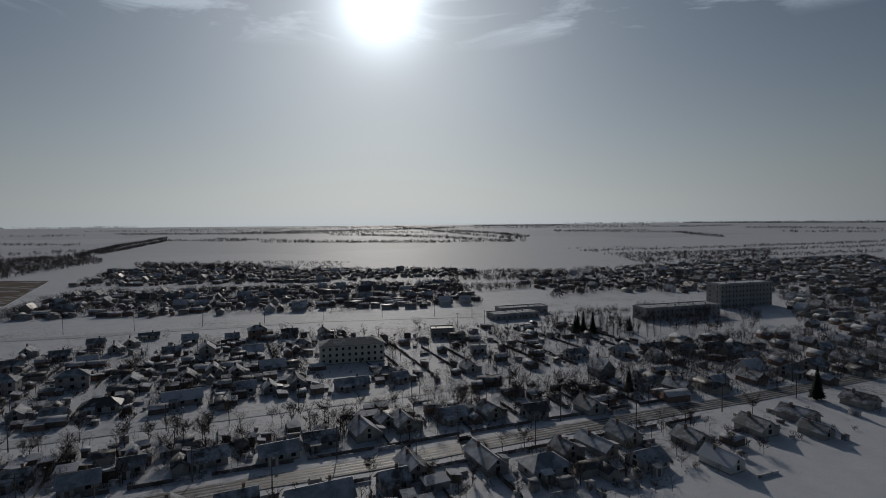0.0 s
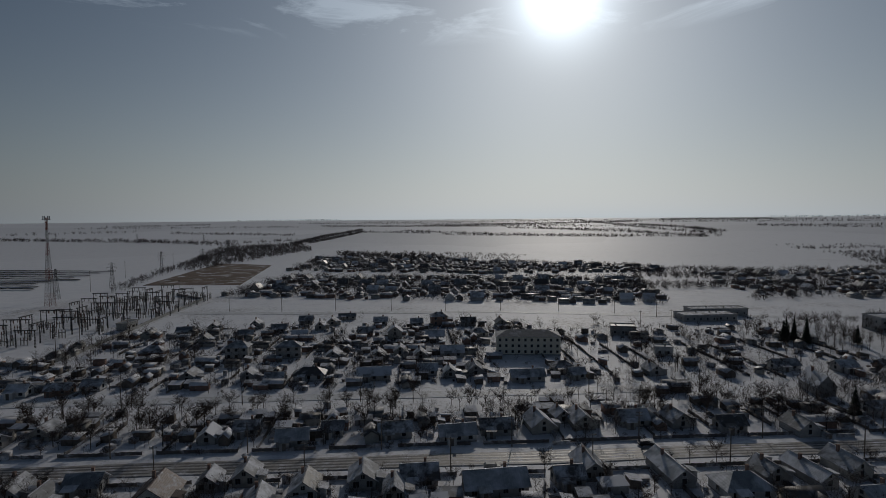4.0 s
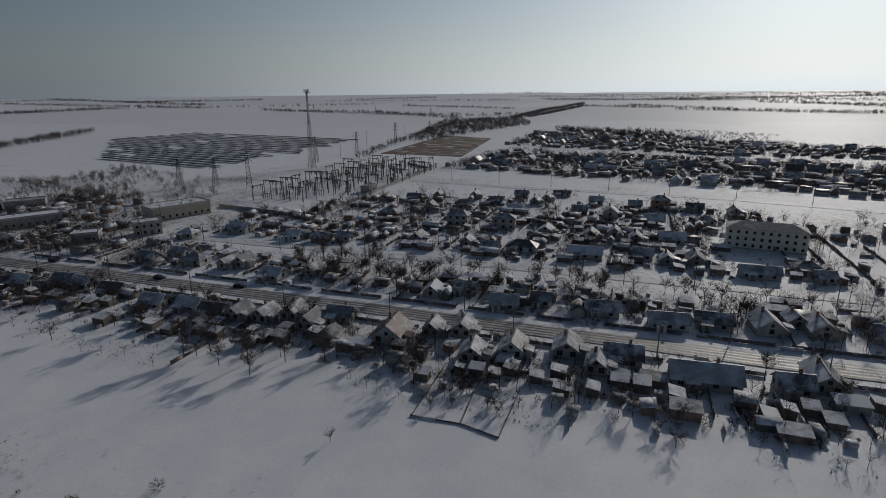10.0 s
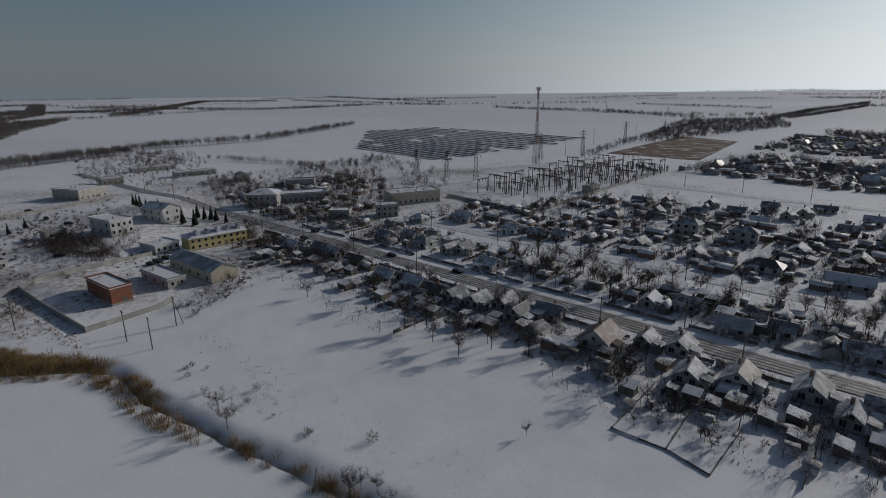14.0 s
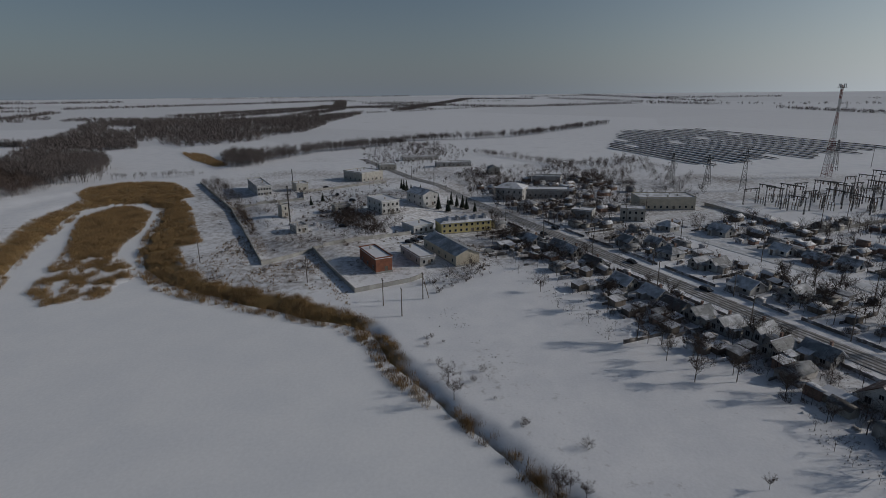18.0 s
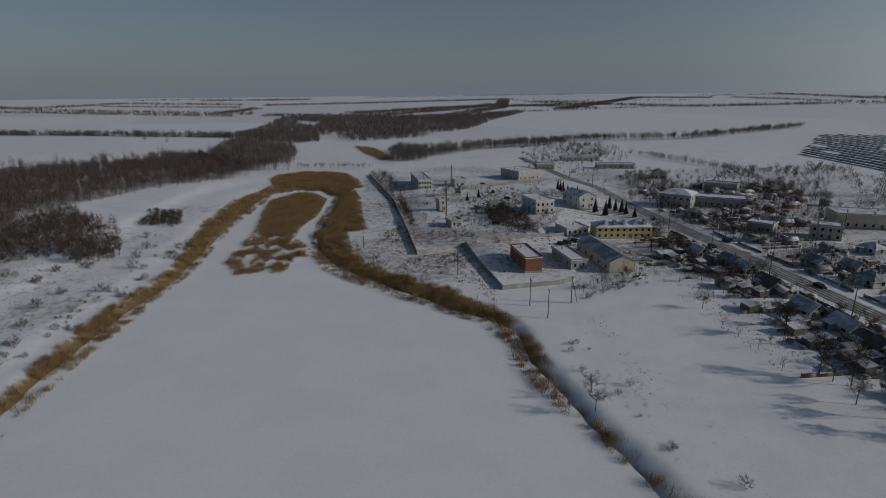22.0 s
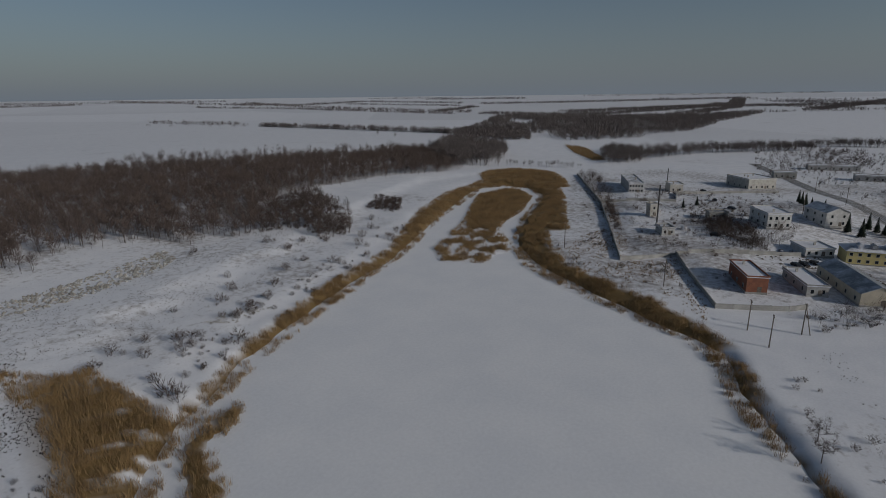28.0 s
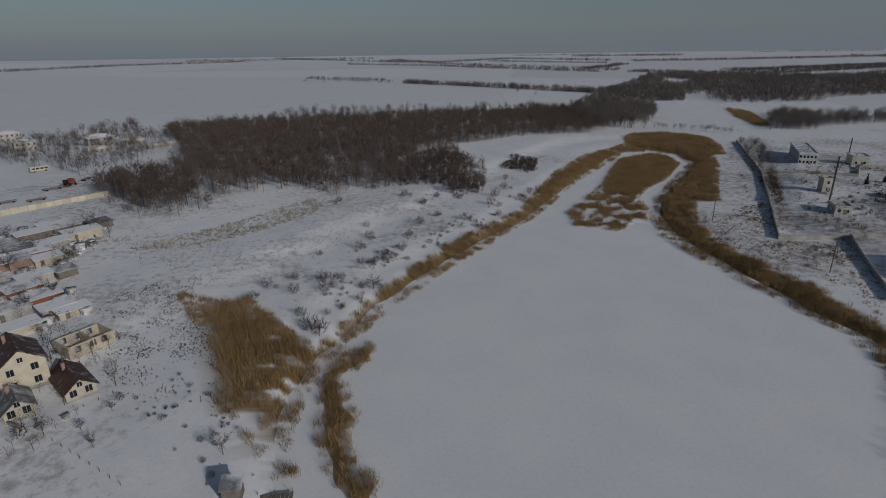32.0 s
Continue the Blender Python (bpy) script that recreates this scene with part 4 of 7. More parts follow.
THORNS = [(-44, -136), (-57, -130), (-60, -129), (-76, -133), (-82, -137), (-89, -138), (-67, -119), (-60, -115), (-44, -105), (-43, -108), (-44, -115), (-98, -147), (-102, -132), (-109, -156), (-120, -160), (-126, -177), (-125, -189),
          (-125, -150), (-125, -141), (-140, -147), (-137, -182), (-144, -175), (-87, -155), (-79, -147), (-99, -199), (-38, -131), (-148, -160), (-158, -168), (-164, -158), (-170, -175), (-176, -165), (-186, -190), (-205, -195)]
rs = np.random.RandomState(5)
rows = [(x + dx, y + dy, ground_z(x + dx, y + dy), rs.uniform(0, 6), s, s) for x, y in THORNS for dx, dy, s in [(0, 0, rs.uniform(1.3, 2.1))] + [(*rs.uniform(-2.6, 2.6, 2), rs.uniform(0.4, 1.0)) for _ in range(rs.randint(0, 3))]]
strew("bushes", BUSHES, np.array(rows), TWIG, "bare thorn bushes on the snowy slope", "bushes")
strew("thicket", FOREST[2:] + BUSHES, spots_in([(-121, -212), (-147, -200), (-144, -176), (-157, -175), (-187, -206), (-197, -235), (-215, -270), (-165, -245), (-137, -212)], 1.75, 6, 0.6, 1.05, keep=lambda x, y, r: waves(x * 2, y * 2) + r.rand(len(x)) > 0.0), TWIG, "brown thicket below the wood", "bushes")
strew("thicket", BUSHES, spots_in([(-202, -210), (-209, -192), (-236, -215), (-229, -229)], 1.8, 9, 0.8, 1.3), TWIG, "dark hollow full of brown scrub", "bushes")
strew("bushes", BUSHES, spots_in([(-200, -80), (-230, -95), (-290, -125), (-190, -68), (-180, -60)], 7.0, 7, 0.5, 1.0), TWIG, "bare bushes inside the reed belt", "bushes")
strew("bushes", BUSHES + LOWTREE[2:], spots_in([(-135, -12), (-118, -4), (-95, 9), (-75, 20), (-70, 24), (-80, 26), (-100, 14), (-122, 2), (-140, -8)], 4.2, 8, 0.4, 1.0, keep=thin), TWIG, "bare bushes on the lake bank", "bushes")

# far woods, shelter belts and lone rows
FAR = [cloud_tree(7.5, 3.0, 21, 15, 0.32, 2.8, 0.1), cloud_tree(9.0, 3.0, 22, 15, 0.32, 3.0, 0.1), cloud_tree(6.0, 3.0, 23, 15, 0.32, 2.6, 0.05)]


def belt(line, wide, seed, gap=5.0, size=1.0, name="tree_belt", label="bare shelter belt between snowy fields"):
    rs = np.random.RandomState(seed)
    rows = []
    for (ax, ay), (bx, by) in zip(line, line[1:]):
        d = math.hypot(bx - ax, by - ay)
        n = max(3, int(1.5 * d * max(1.0, wide / gap) / gap))
        t = rs.rand(n)
        o = rs.uniform(-0.5, 0.5, n) * wide
        x = ax + (bx - ax) * t - (by - ay) / d * o
        y = ay + (by - ay) * t + (bx - ax) / d * o
        rows.append(np.stack([x, y], 1))
    p = np.concatenate(rows)
    p = p[waves(p[:, 0] * 0.35 + seed, p[:, 1] * 0.35) + rs.rand(len(p)) > (-0.1 if gap < 6 else -0.35)]
    s = rs.uniform(0.55, 1.1, len(p)) * size
    sp = np.stack([p[:, 0], p[:, 1], height(p[:, 0], p[:, 1]), rs.uniform(0, 6.28, len(p)), s, s], 1)
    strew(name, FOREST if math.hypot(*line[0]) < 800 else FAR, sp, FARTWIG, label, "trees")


belt([(-401, 337), (-463, 428), (-554, 576), (-700, 830)], 14, 1, 5, 0.7, label="belt of bare trees along the field lane")
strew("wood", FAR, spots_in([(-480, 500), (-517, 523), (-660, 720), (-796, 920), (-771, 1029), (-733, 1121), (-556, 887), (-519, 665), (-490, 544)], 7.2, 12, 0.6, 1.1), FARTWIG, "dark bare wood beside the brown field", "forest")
BELTS = [([(-735, 1095), (-900, 1500), (-1081, 2121)], 14), ([(-1675, 1059), (-1292, 1163), (-821, 1005)], 14), ([(-1615, 1603), (-1067, 1591)], 20), ([(-732, 1149), (-971, 1904), (-668, 1842)], 14),
         ([(-1632, 3203), (-21, 3637), (1308, 3472)], 40), ([(-988, 3124), (-281, 2740)], 30), ([(-365, 2379), (26, 1983), (212, 1649)], 30), ([(37, 2874), (248, 2412), (312, 2024)], 50),
         ([(549, 2700), (974, 2583)], 30), ([(-3986, 999), (-2391, 1181)], 60), ([(-3061, 1100), (-2875, 1740)], 60), ([(-1798, 1084), (-970, 1097), (-815, 1237)], 16)]
BELTS += [([(-578, 1724), (18, 1635)], 18), ([(-498, 2397), (19, 2170)], 25), ([(-1528, 2532), (20, 2611)], 30), ([(-742, -35), (-759, 43), (-793, 111), (-1071, 320)], 13),
          ([(-1947, -150), (-3362, 165), (-3201, 538)], 60), ([(-3242, 630), (-2138, 1033)], 40), ([(-1509, -1174), (-1900, -1300)], 40)]
BELTS += [([(-480, -185), (-495, -179), (-602, -139), (-690, -45)], 24), ([(-1598, -2564), (-1693, -2162), (-2218, -2274), (-2242, -1613)], 60), ([(-2708, -359), (-2172, 291), (-2344, 781)], 60),
          ([(-632, -1393), (-695, -1065)], 10), ([(-1745, -2654), (-1562, -1958), (-1485, -1039)], 50), ([(-878, -3482), (-1853, -3045)], 60), ([(-1592, -754), (-2120, -565), (-2451, 14)], 70),
          ([(-17, -2674), (-434, -3002), (-1114, -3150)], 60), ([(-1449, -3576), (-1569, -2279)], 60), ([(-2191, -1468), (-3202, -529)], 80)]
BELTS += [([(-3062, 3761), (-2352, 4241)], 60), ([(-1912, 2903), (-940, 2976)], 30), ([(-855, 2035), (-290, 1695), (252, 1665)], 20), ([(-889, 3820), (-335, 3838), (272, 1793)], 40),
          ([(537, 2637), (989, 2288), (938, 1821)], 30), ([(1061, 4732), (2965, 3643)], 60), ([(1542, 2771), (1826, 2243)], 40)]
for i, (line, wide) in enumerate(BELTS):
    r = math.hypot(*line[0])
    belt(line, wide, 50 + i, gap=max(4.0, r / 230), size=1.0 + r / 6000)
strew("wood_front", FOREST, spots_in(FOREST_EDGE, 7.0, 27, 0.7, 1.15, edge=9.0, keep=lambda x, y, r: (signed_far(x, y, FOREST_EDGE) > -3) & (y > -300) & (waves(x * 2, y * 2) > -0.2)), TWIG, "single bare trees before the edge of the wood", "trees")
# woods and belts that darken the horizon
rg = random.Random(77)
for k in range(26):
    az = radians(rg.uniform(-75, 215))
    far_r = rg.uniform(2300, 4300)
    x, y = far_r * math.cos(az + radians(28)), far_r * math.sin(az + radians(28))
    u = az + radians(28) + math.pi / 2 + rg.uniform(-0.5, 0.5)
    ln = rg.uniform(250, 800)
    belt([(x - math.cos(u) * ln, y - math.sin(u) * ln), (x + math.cos(u) * ln, y + math.sin(u) * ln)], rg.choice((25, 50, 140)), 300 + k, 16.0, 1.5, label="far dark belt of bare trees towards the horizon")
belt([(-85, -440), (-212, -505), (-330, -465), (-460, -425)], 8, 98, 5, 1.15, label="row of bare poplars along the field road")
# the river valley past the bay: woods on both sides of a frozen bend
RIVER_GAP = np.array([(-963, -579), (-939, -514), (-1142, -610), (-1155, -686)], float)
VALLEY = [([(-400, -249), (-375, -277), (-408, -326), (-466, -382), (-533, -391), (-549, -340), (-470, -283)], 3.9, 1.1, 1.55, FOREST),
          ([(-884, -593), (-772, -434), (-672, -309), (-748, -255), (-970, -226), (-1319, -248), (-1769, -239), (-1605, -310), (-1446, -430), (-1359, -558), (-1332, -711), (-1282, -804)], 6.6, 0.9, 1.7, FAR),
          ([(-456, -181), (-491, -157), (-569, -188), (-598, -225), (-547, -219)], 3.4, 0.7, 1.1, FOREST),
          ([(-525, -417), (-622, -419), (-657, -361), (-753, -413), (-870, -590), (-646, -490)], 4.8, 1.0, 1.5, FAR),
          ([(-575, -37), (-539, 6), (-665, -2), (-683, -39)], 5.5, 0.5, 0.9, FAR)]
for k, (ring, gap, low_, high_, kinds) in enumerate(VALLEY):
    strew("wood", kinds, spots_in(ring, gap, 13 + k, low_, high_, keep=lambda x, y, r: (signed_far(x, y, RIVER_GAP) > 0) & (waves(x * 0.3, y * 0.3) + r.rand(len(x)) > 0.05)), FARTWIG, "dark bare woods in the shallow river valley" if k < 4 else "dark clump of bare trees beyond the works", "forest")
for k, (line, wide, size) in enumerate((([(-682, -1011), (-700, -819), (-706, -637), (-713, -469)], 14, 1.3), ([(-565, -200), (-636, -148), (-715, -67), (-763, 10)], 10, 0.95), ([(-1426, -953), (-1453, -813), (-1411, -647)], 60, 1.3), ([(-1411, -647), (-1648, -581), (-2074, -486), (-2419, -469)], 60, 1.4), ([(-1630, -415), (-2080, -382), (-3015, -526)], 60, 1.4), ([(-1769, -239), (-1906, -83), (-2182, 161), (-2279, 612)], 20, 1.0),
                                        ([(-1277, -2355), (-1436, -1836), (-1404, -1375), (-1375, -1019)], 30, 1.3), ([(-1926, -2086), (-1985, -1438)], 30, 1.2), ([(-2358, -365), (-2190, -214), (-2042, -18)], 30, 1.2), ([(-2660, -26), (-2834, -332)], 40, 1.2))):
    belt(line, wide, 400 + k, 3.6 if k < 2 else 9.0, size, label="row of bare trees along the valley fields")
belt([(-415, -250), (-426, -185)], 8, 420, 3.6, 0.6, label="bare willows on the dam before the river bend")
strew("reed_bed", TUFTS, spots_in([(-603, -284), (-534, -240), (-478, -197), (-493, -192), (-590, -255)], 1.6, 39, 1.3, 2.0), REED, "brown reeds round the river bend", "reeds")
LONE = [(-617, -1086), (-634, -1079), (-643, -1042), (-661, -1033), (-627, -615), (-611, -563), (-561, -1235), (-579, -1171), (-612, -1167), (-620, -1116), (-648, -1042), (-659, -1027)]
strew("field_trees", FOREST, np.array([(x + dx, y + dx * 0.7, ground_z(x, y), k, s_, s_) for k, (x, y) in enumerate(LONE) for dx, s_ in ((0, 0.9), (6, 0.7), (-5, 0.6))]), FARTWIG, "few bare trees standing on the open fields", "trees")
# poplars rising over the skyline of the wood
ROW = [(-141, -426), (-177, -422), (-227, -421), (-268, -413), (-309, -384), (-360, -372), (-420, -360)]
TALL = [cloud_tree(13, 1.3, 33, 90, 0.1, 2.2, 0.15), cloud_tree(14.5, 1.5, 34, 90, 0.1, 2.4, 0.15), cloud_tree(10, 2.2, 35, 80, 0.1, 2.0, 0.25)]
rg = random.Random(78)
rows = []
for (ax, ay), (bx, by) in zip(ROW, ROW[1:]):
    for k in range(13):
        f = rg.random()
        rows.append((ax + (bx - ax) * f + rg.uniform(-4, 4), ay + (by - ay) * f + rg.uniform(-5, 5), 4.0, rg.uniform(0, 6), rg.uniform(0.7, 1.1), rg.uniform(0.6, 1.1)))
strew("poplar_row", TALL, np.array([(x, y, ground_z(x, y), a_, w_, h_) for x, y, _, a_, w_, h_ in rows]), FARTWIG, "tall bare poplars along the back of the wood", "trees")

strew("bushes", BUSHES, spots_in([(-48, -108), (-70, -120), (-110, -138), (-180, -162), (-190, -172), (-120, -150), (-70, -135), (-50, -122)], 3.6, 17, 0.4, 1.2, keep=thin), TWIG, "bare bushes along the far bank", "bushes")
strew("scrub", MIDTREE + BUSHES, spots_in([(-430, -60), (-560, -80), (-700, -100), (-640, 20), (-470, -10)], 8.0, 18, 0.6, 1.3), TWIG, "bare scrub beyond the works", "scrub")
strew("graveyard_scrub", FAR[2:], spots_in([(-300, 900), (-147, 872), (-147, 765), (-238, 742)], 7.0, 19, 0.3, 0.5), TWIG, "low dark scrub on a far plot", "scrub")


# ---- flat-roofed and large buildings ----
def block(x, y, w, dep, h, turn, wall, roof, label, storeys=1, bays=4, name="building", parapet=0.4, kind="flat", category="building"):
    """A larger building; w along its front, which faces -y when turn is 0."""
    ob = thing(name, label, category, m=place(x, y, turn))
    HOUSES.append((x, y, max(w, dep) * 0.6))
    part("plinth", Build().box(-w / 2 - 0.1, -dep / 2 - 0.1, -0.5, w / 2 + 0.1, dep / 2 + 0.1, 0.4), CONCRETE, ob)
    if kind == "flat":
        part("wall", Build().box(-w / 2, -dep / 2, -0.3, w / 2, dep / 2, h), wall, ob)
        part("roof", Build().box(-w / 2 - 0.25, -dep / 2 - 0.25, h + 0.003, w / 2 + 0.25, dep / 2 + 0.25, h + 0.25), roof, ob)
        b = Build()
        for q in ((-w / 2 - 0.25, -dep / 2 - 0.25, w / 2 + 0.25, -dep / 2), (-w / 2 - 0.25, dep / 2, w / 2 + 0.25, dep / 2 + 0.25), (-w / 2 - 0.25, -dep / 2, -w / 2, dep / 2), (w / 2, -dep / 2, w / 2 + 0.25, dep / 2)):
            b.box(q[0], q[1], h + 0.25, q[2], q[3], h + 0.25 + parapet)
        part("parapet", b, wall, ob)
        for i in range(max(1, int(w * dep / 120))):
            vx, vy = rnd.uniform(-0.35, 0.35) * w, rnd.uniform(-0.35, 0.35) * dep
            part("vent", Build().block(vx, vy, h + 0.2, 0.6, 0.6, 1.1).block(vx, vy, h + 1.3, 0.8, 0.8, 0.1), SILBRICK, ob)
    elif kind == "hip":
        part("wall", Build().box(-w / 2, -dep / 2, -0.3, w / 2, dep / 2, h), wall, ob)
        part("roof", hip_roof(w, dep, h, dep * 0.2), roof, ob)
    else:  # gable on the front
        m = pose(0, 0, 0, 0, 0, 90)
        part("wall", gable_walls(dep, w, h, w * 0.22), wall, ob, m=m)
        for s in gable_roof(dep, w, h, w * 0.22, 0.35):
            part("roof", s, roof, ob, m=m)
    hh = (h - 0.3) / storeys
    for s in range(storeys):
        for i in range(bays):
            px = -w / 2 + w * (i + 0.5) / bays
            window(ob, px, -dep / 2, 0.95 + s * hh, 0.95, min(1.25, hh * 0.45))
        nd = max(1, int(dep / 5))
        for i in range(nd):
            py = -dep / 2 + dep * (i + 0.5) / nd
            window(ob, w / 2, py, 0.95 + s * hh, 0.95, min(1.25, hh * 0.45), "x", 1)
            if dep > 12:
                window(ob, -w / 2, py, 0.95 + s * hh, 0.95, min(1.25, hh * 0.45), "x", -1)
    part("door", Build().box(w * 0.12 - 0.6, -dep / 2 - 0.06, -0.1, w * 0.12 + 0.6, -dep / 2 + 0.02, 2.1), OLDWOOD, ob)
    return ob


FINE[0] = False
block(-202, 2.7, 9.5, 29, 4.0, 115, CREAMWALL, TINROOF, "long grey hangar with a pale gable wall", bays=0, kind="gable", name="hangar", category="warehouse")
block(-188, -24.5, 6.0, 17, 5.0, 117, BRICKWALL, SNOWY, "red brick boiler house with a snowy flat roof", bays=0)
yellow = block(-241, 9.3, 23.5, 9.5, 5.0, 107, YELLOWWALL, SNOWY, "two-storey yellow office building with a snowy hipped roof", 2, 9, kind="hip")
for i in range(5):
    part("dormer", Build().box(-8.4 + i * 4.2, -3.6, 5.4, -7.0 + i * 4.2, -1.4, 7.0).add([(-8.6 + i * 4.2, -3.8, 7.0), (-6.8 + i * 4.2, -3.8, 7.0), (-7.7 + i * 4.2, -3.8, 7.6), (-8.6 + i * 4.2, -0.9, 7.0), (-6.8 + i * 4.2, -0.9, 7.0), (-7.7 + i * 4.2, -0.9, 7.6)], [(0, 1, 2), (1, 4, 5, 2), (0, 2, 5, 3)]), SLATE, yellow)
block(-270.5, -29.9, 9.5, 17, 6.2, 122, WHITEWALL, SNOWY, "two-storey white block with a snowy flat roof", 2, 4)
block(-291.4, -10.6, 10, 16, 6.3, 125, WHITEWALL, SLATE, "white two-storey gabled building beside spruces", 2, 2, kind="gable")
block(-240.4, -11.4, 10, 11, 2.9, 122, WHITEWALL, SNOWY, "low white garage with a snow-covered roof", 1, 4)
block(-342.7, -115.5, 8.2, 38, 5.7, 117, WHITEWALL, SNOWY, "long white two-storey building with a snowy roof", 2, 5)
block(-396, -57, 18.6, 22, 6.2, 135, SILBRICK, SNOWY, "pale brick workshop hall with a snowy flat roof", 1, 5)
block(-233.1, -63.2, 5.2, 8, 2.9, 125, WHITEWALL, SNOWY, "small white pump house beside a steel chimney", 1, 2, name="pump_house")
block(-263.9, -78.3, 4.0, 4.0, 5.8, 135, SILBRICK, SLATE, "narrow pale brick water tower", 2, 1, name="tower")
block(-346.5, -90.7, 7.5, 10, 4.5, 122, SILBRICK, SNOWY, "small brick store with a snowy roof", 1, 2)
block(-197, -9.8, 6, 18, 3.2, 117, GREYWALL, SNOWY, "low lean shed along the hangar yard", 1, 2, name="store")
block(-275, -52, 8, 6, 3.0, 120, SILBRICK, SLATE, "small roofless-looking brick store among scrap", 1, 2, name="store")
block(-41, 238.5, 27.5, 11, 8.0, 15, PALEBRICK, SLATE, "three-storey pale brick apartment house with a hipped roof", 3, 10, kind="hip", name="apartment_house", category="apartment house")
block(211, 386, 46, 13, 16.5, 18, GREYWALL, SNOWY, "five-storey grey panel apartment block", 5, 15, name="apartment_house", category="apartment house")
block(44, 344, 31, 13, 3.4, 22, GREYWALL, SNOWY, "long low store with a snowy flat roof", 1, 8)
block(52, 362, 34, 10, 4.0, 18, GREYWALL, SNOWY, "long low school wing under snow", 1, 8)
block(148, 343, 56, 13, 7.0, 17, GREYWALL, SNOWY, "two-storey grey school with a snowy roof", 2, 16, name="school")
block(-1, 289, 12, 8, 4.2, 5, GREYWALL, DARKROOF, "dark flat-roofed store on open snow", 1, 3)
block(15.8, 250.6, 7, 5.5, 3.5, 5, WHITEWALL, SLATE, "small white kiosk building", 1, 2)
block(-258.5, 92.3, 11, 9, 5.8, 73, SILBRICK, SNOWY, "two-storey sand-coloured flat-roofed shop", 2, 4)
block(-287, 118, 29, 15, 6.2, 88, CREAMWALL, SNOWY, "broad pale workshop hall with a snowy roof", 1, 9)
block(-317, 41, 16, 13, 7.2, 68, GREYWALL, SNOWY, "two-storey house of culture with a snowy hipped roof", 2, 5, kind="hip")
block(-322, 62, 27, 11, 4.8, 80, GREYWALL, SNOWY, "long grey building with a snowy roof", 1, 9)
block(-376, 73, 19, 10, 4.4, 72, GREYWALL, SLATE, "long grey garage row", 1, 6)
block(-265, 70, 10, 8, 4.0, 60, GREYWALL, SNOWY, "grey house with a low snowy roof", 1, 3)
block(-289, 46, 9, 7, 3.2, 60, WHITEWALL, SLATE, "low white house behind bare trees", 1, 3, kind="hip")
block(-470, 10, 30, 9, 3.5, 100, GREYWALL, SNOWY, "long snowy farm barn", 1, 7, name="barn", category="barn")
block(-520, -20, 34, 9, 3.5, 105, GREYWALL, SNOWY, "long snowy farm barn", 1, 7, name="barn", category="barn")
block(-455, -45, 14, 9, 4.0, 105, SILBRICK, SNOWY, "pale brick farm store", 1, 4, name="barn", category="barn")
block(-420, 40, 9, 8, 5.0, 95, SILBRICK, DARKROOF, "tall narrow brick store", 1, 2, kind="gable")


def wall_run(line, h, mat, label, name="wall", thick=0.25, panel=3.0):
    """A fence of upright concrete panels between posts."""
    ob = thing(name, label, "wall")
    pm = Build().box(0.06, -thick / 2, -0.5, panel - 0.06, thick / 2, h).mesh("panel", mat)
    qm = Build().box(-0.12, -0.17, -0.6, 0.12, 0.17, h + 0.12).mesh("post", CONCRETE)
    for (ax, ay), (bx, by) in zip(line, line[1:]):
        d = math.hypot(bx - ax, by - ay)
        n = max(1, round(d / panel))
        turn = math.degrees(math.atan2(by - ay, bx - ax))
        for i in range(n):
            x, y = ax + (bx - ax) * i / n, ay + (by - ay) * i / n
            m = pose(x, y, ground_z(x, y), 0, 0, turn) @ Matrix.Diagonal((d / n / panel, 1, 1, 1))
            part("panel", pm, None, ob, m=m)
            part("post", qm, None, ob, m=m)
    return ob


wall_run([(-383, -170), (-287, -113), (-189, -66), (-205, -51), (-161, -28), (-171, -11), (-176, -7)], 1.5, CONCRETE, "grey concrete panel wall round the works", panel=5.0)
wall_run([(-290, -116), (-308, -79), (-334, -86), (-372, -38)], 1.4, CONCRETE, "inner concrete panel wall of the works", panel=5.0)
wall_run([(-205, -51), (-219, -33), (-233, -14)], 1.4, CONCRETE, "inner concrete panel wall of the works", panel=5.0)
wall_run([(-291, 143), (-228, 156), (-230, 169), (-300, 327), (-338, 340)], 1.8, CONCRETE, "concrete panel wall round the substation", panel=6.0)
wall_run([(14, -258), (-26, -268)], 2.0, CREAMWALL, "pale yellow yard wall")


def pole(x, y, h=8.5, arms=1, lean=0, group="power poles", strut=False, name="power_pole"):
    key = (h, arms, strut)
    m = place(x, y, STREET + 90 + rnd.uniform(-8, 8))
    if key in POLES:
        return copy_thing(POLES[key], m)
    ob = thing(name, "weathered wooden power pole with a crossarm", "power pole", group, m)
    part("shaft", Build().tube((0, 0, -0.5), (0, 0, h), 0.17, 0.11, 7, True), OLDWOOD, ob)
    if strut:
        part("strut", Build().tube((2.0, 0, -0.3), (0.1, 0, h * 0.85), 0.13, 0.1, 6), OLDWOOD, ob)
    for k in range(arms):
        z = h - 0.5 - k * 0.8
        arm = part("crossarm", Build().box(-0.06, -0.9, z, 0.06, 0.9, z + 0.12), STEEL, ob)
        for yy in (-0.8, 0.8):
            part("insulator", Build().tube((0, yy, z + 0.12), (0, yy, z + 0.34), 0.06, 0.04, 6, True), INSUL, arm)
    POLES[key] = ob
    return ob


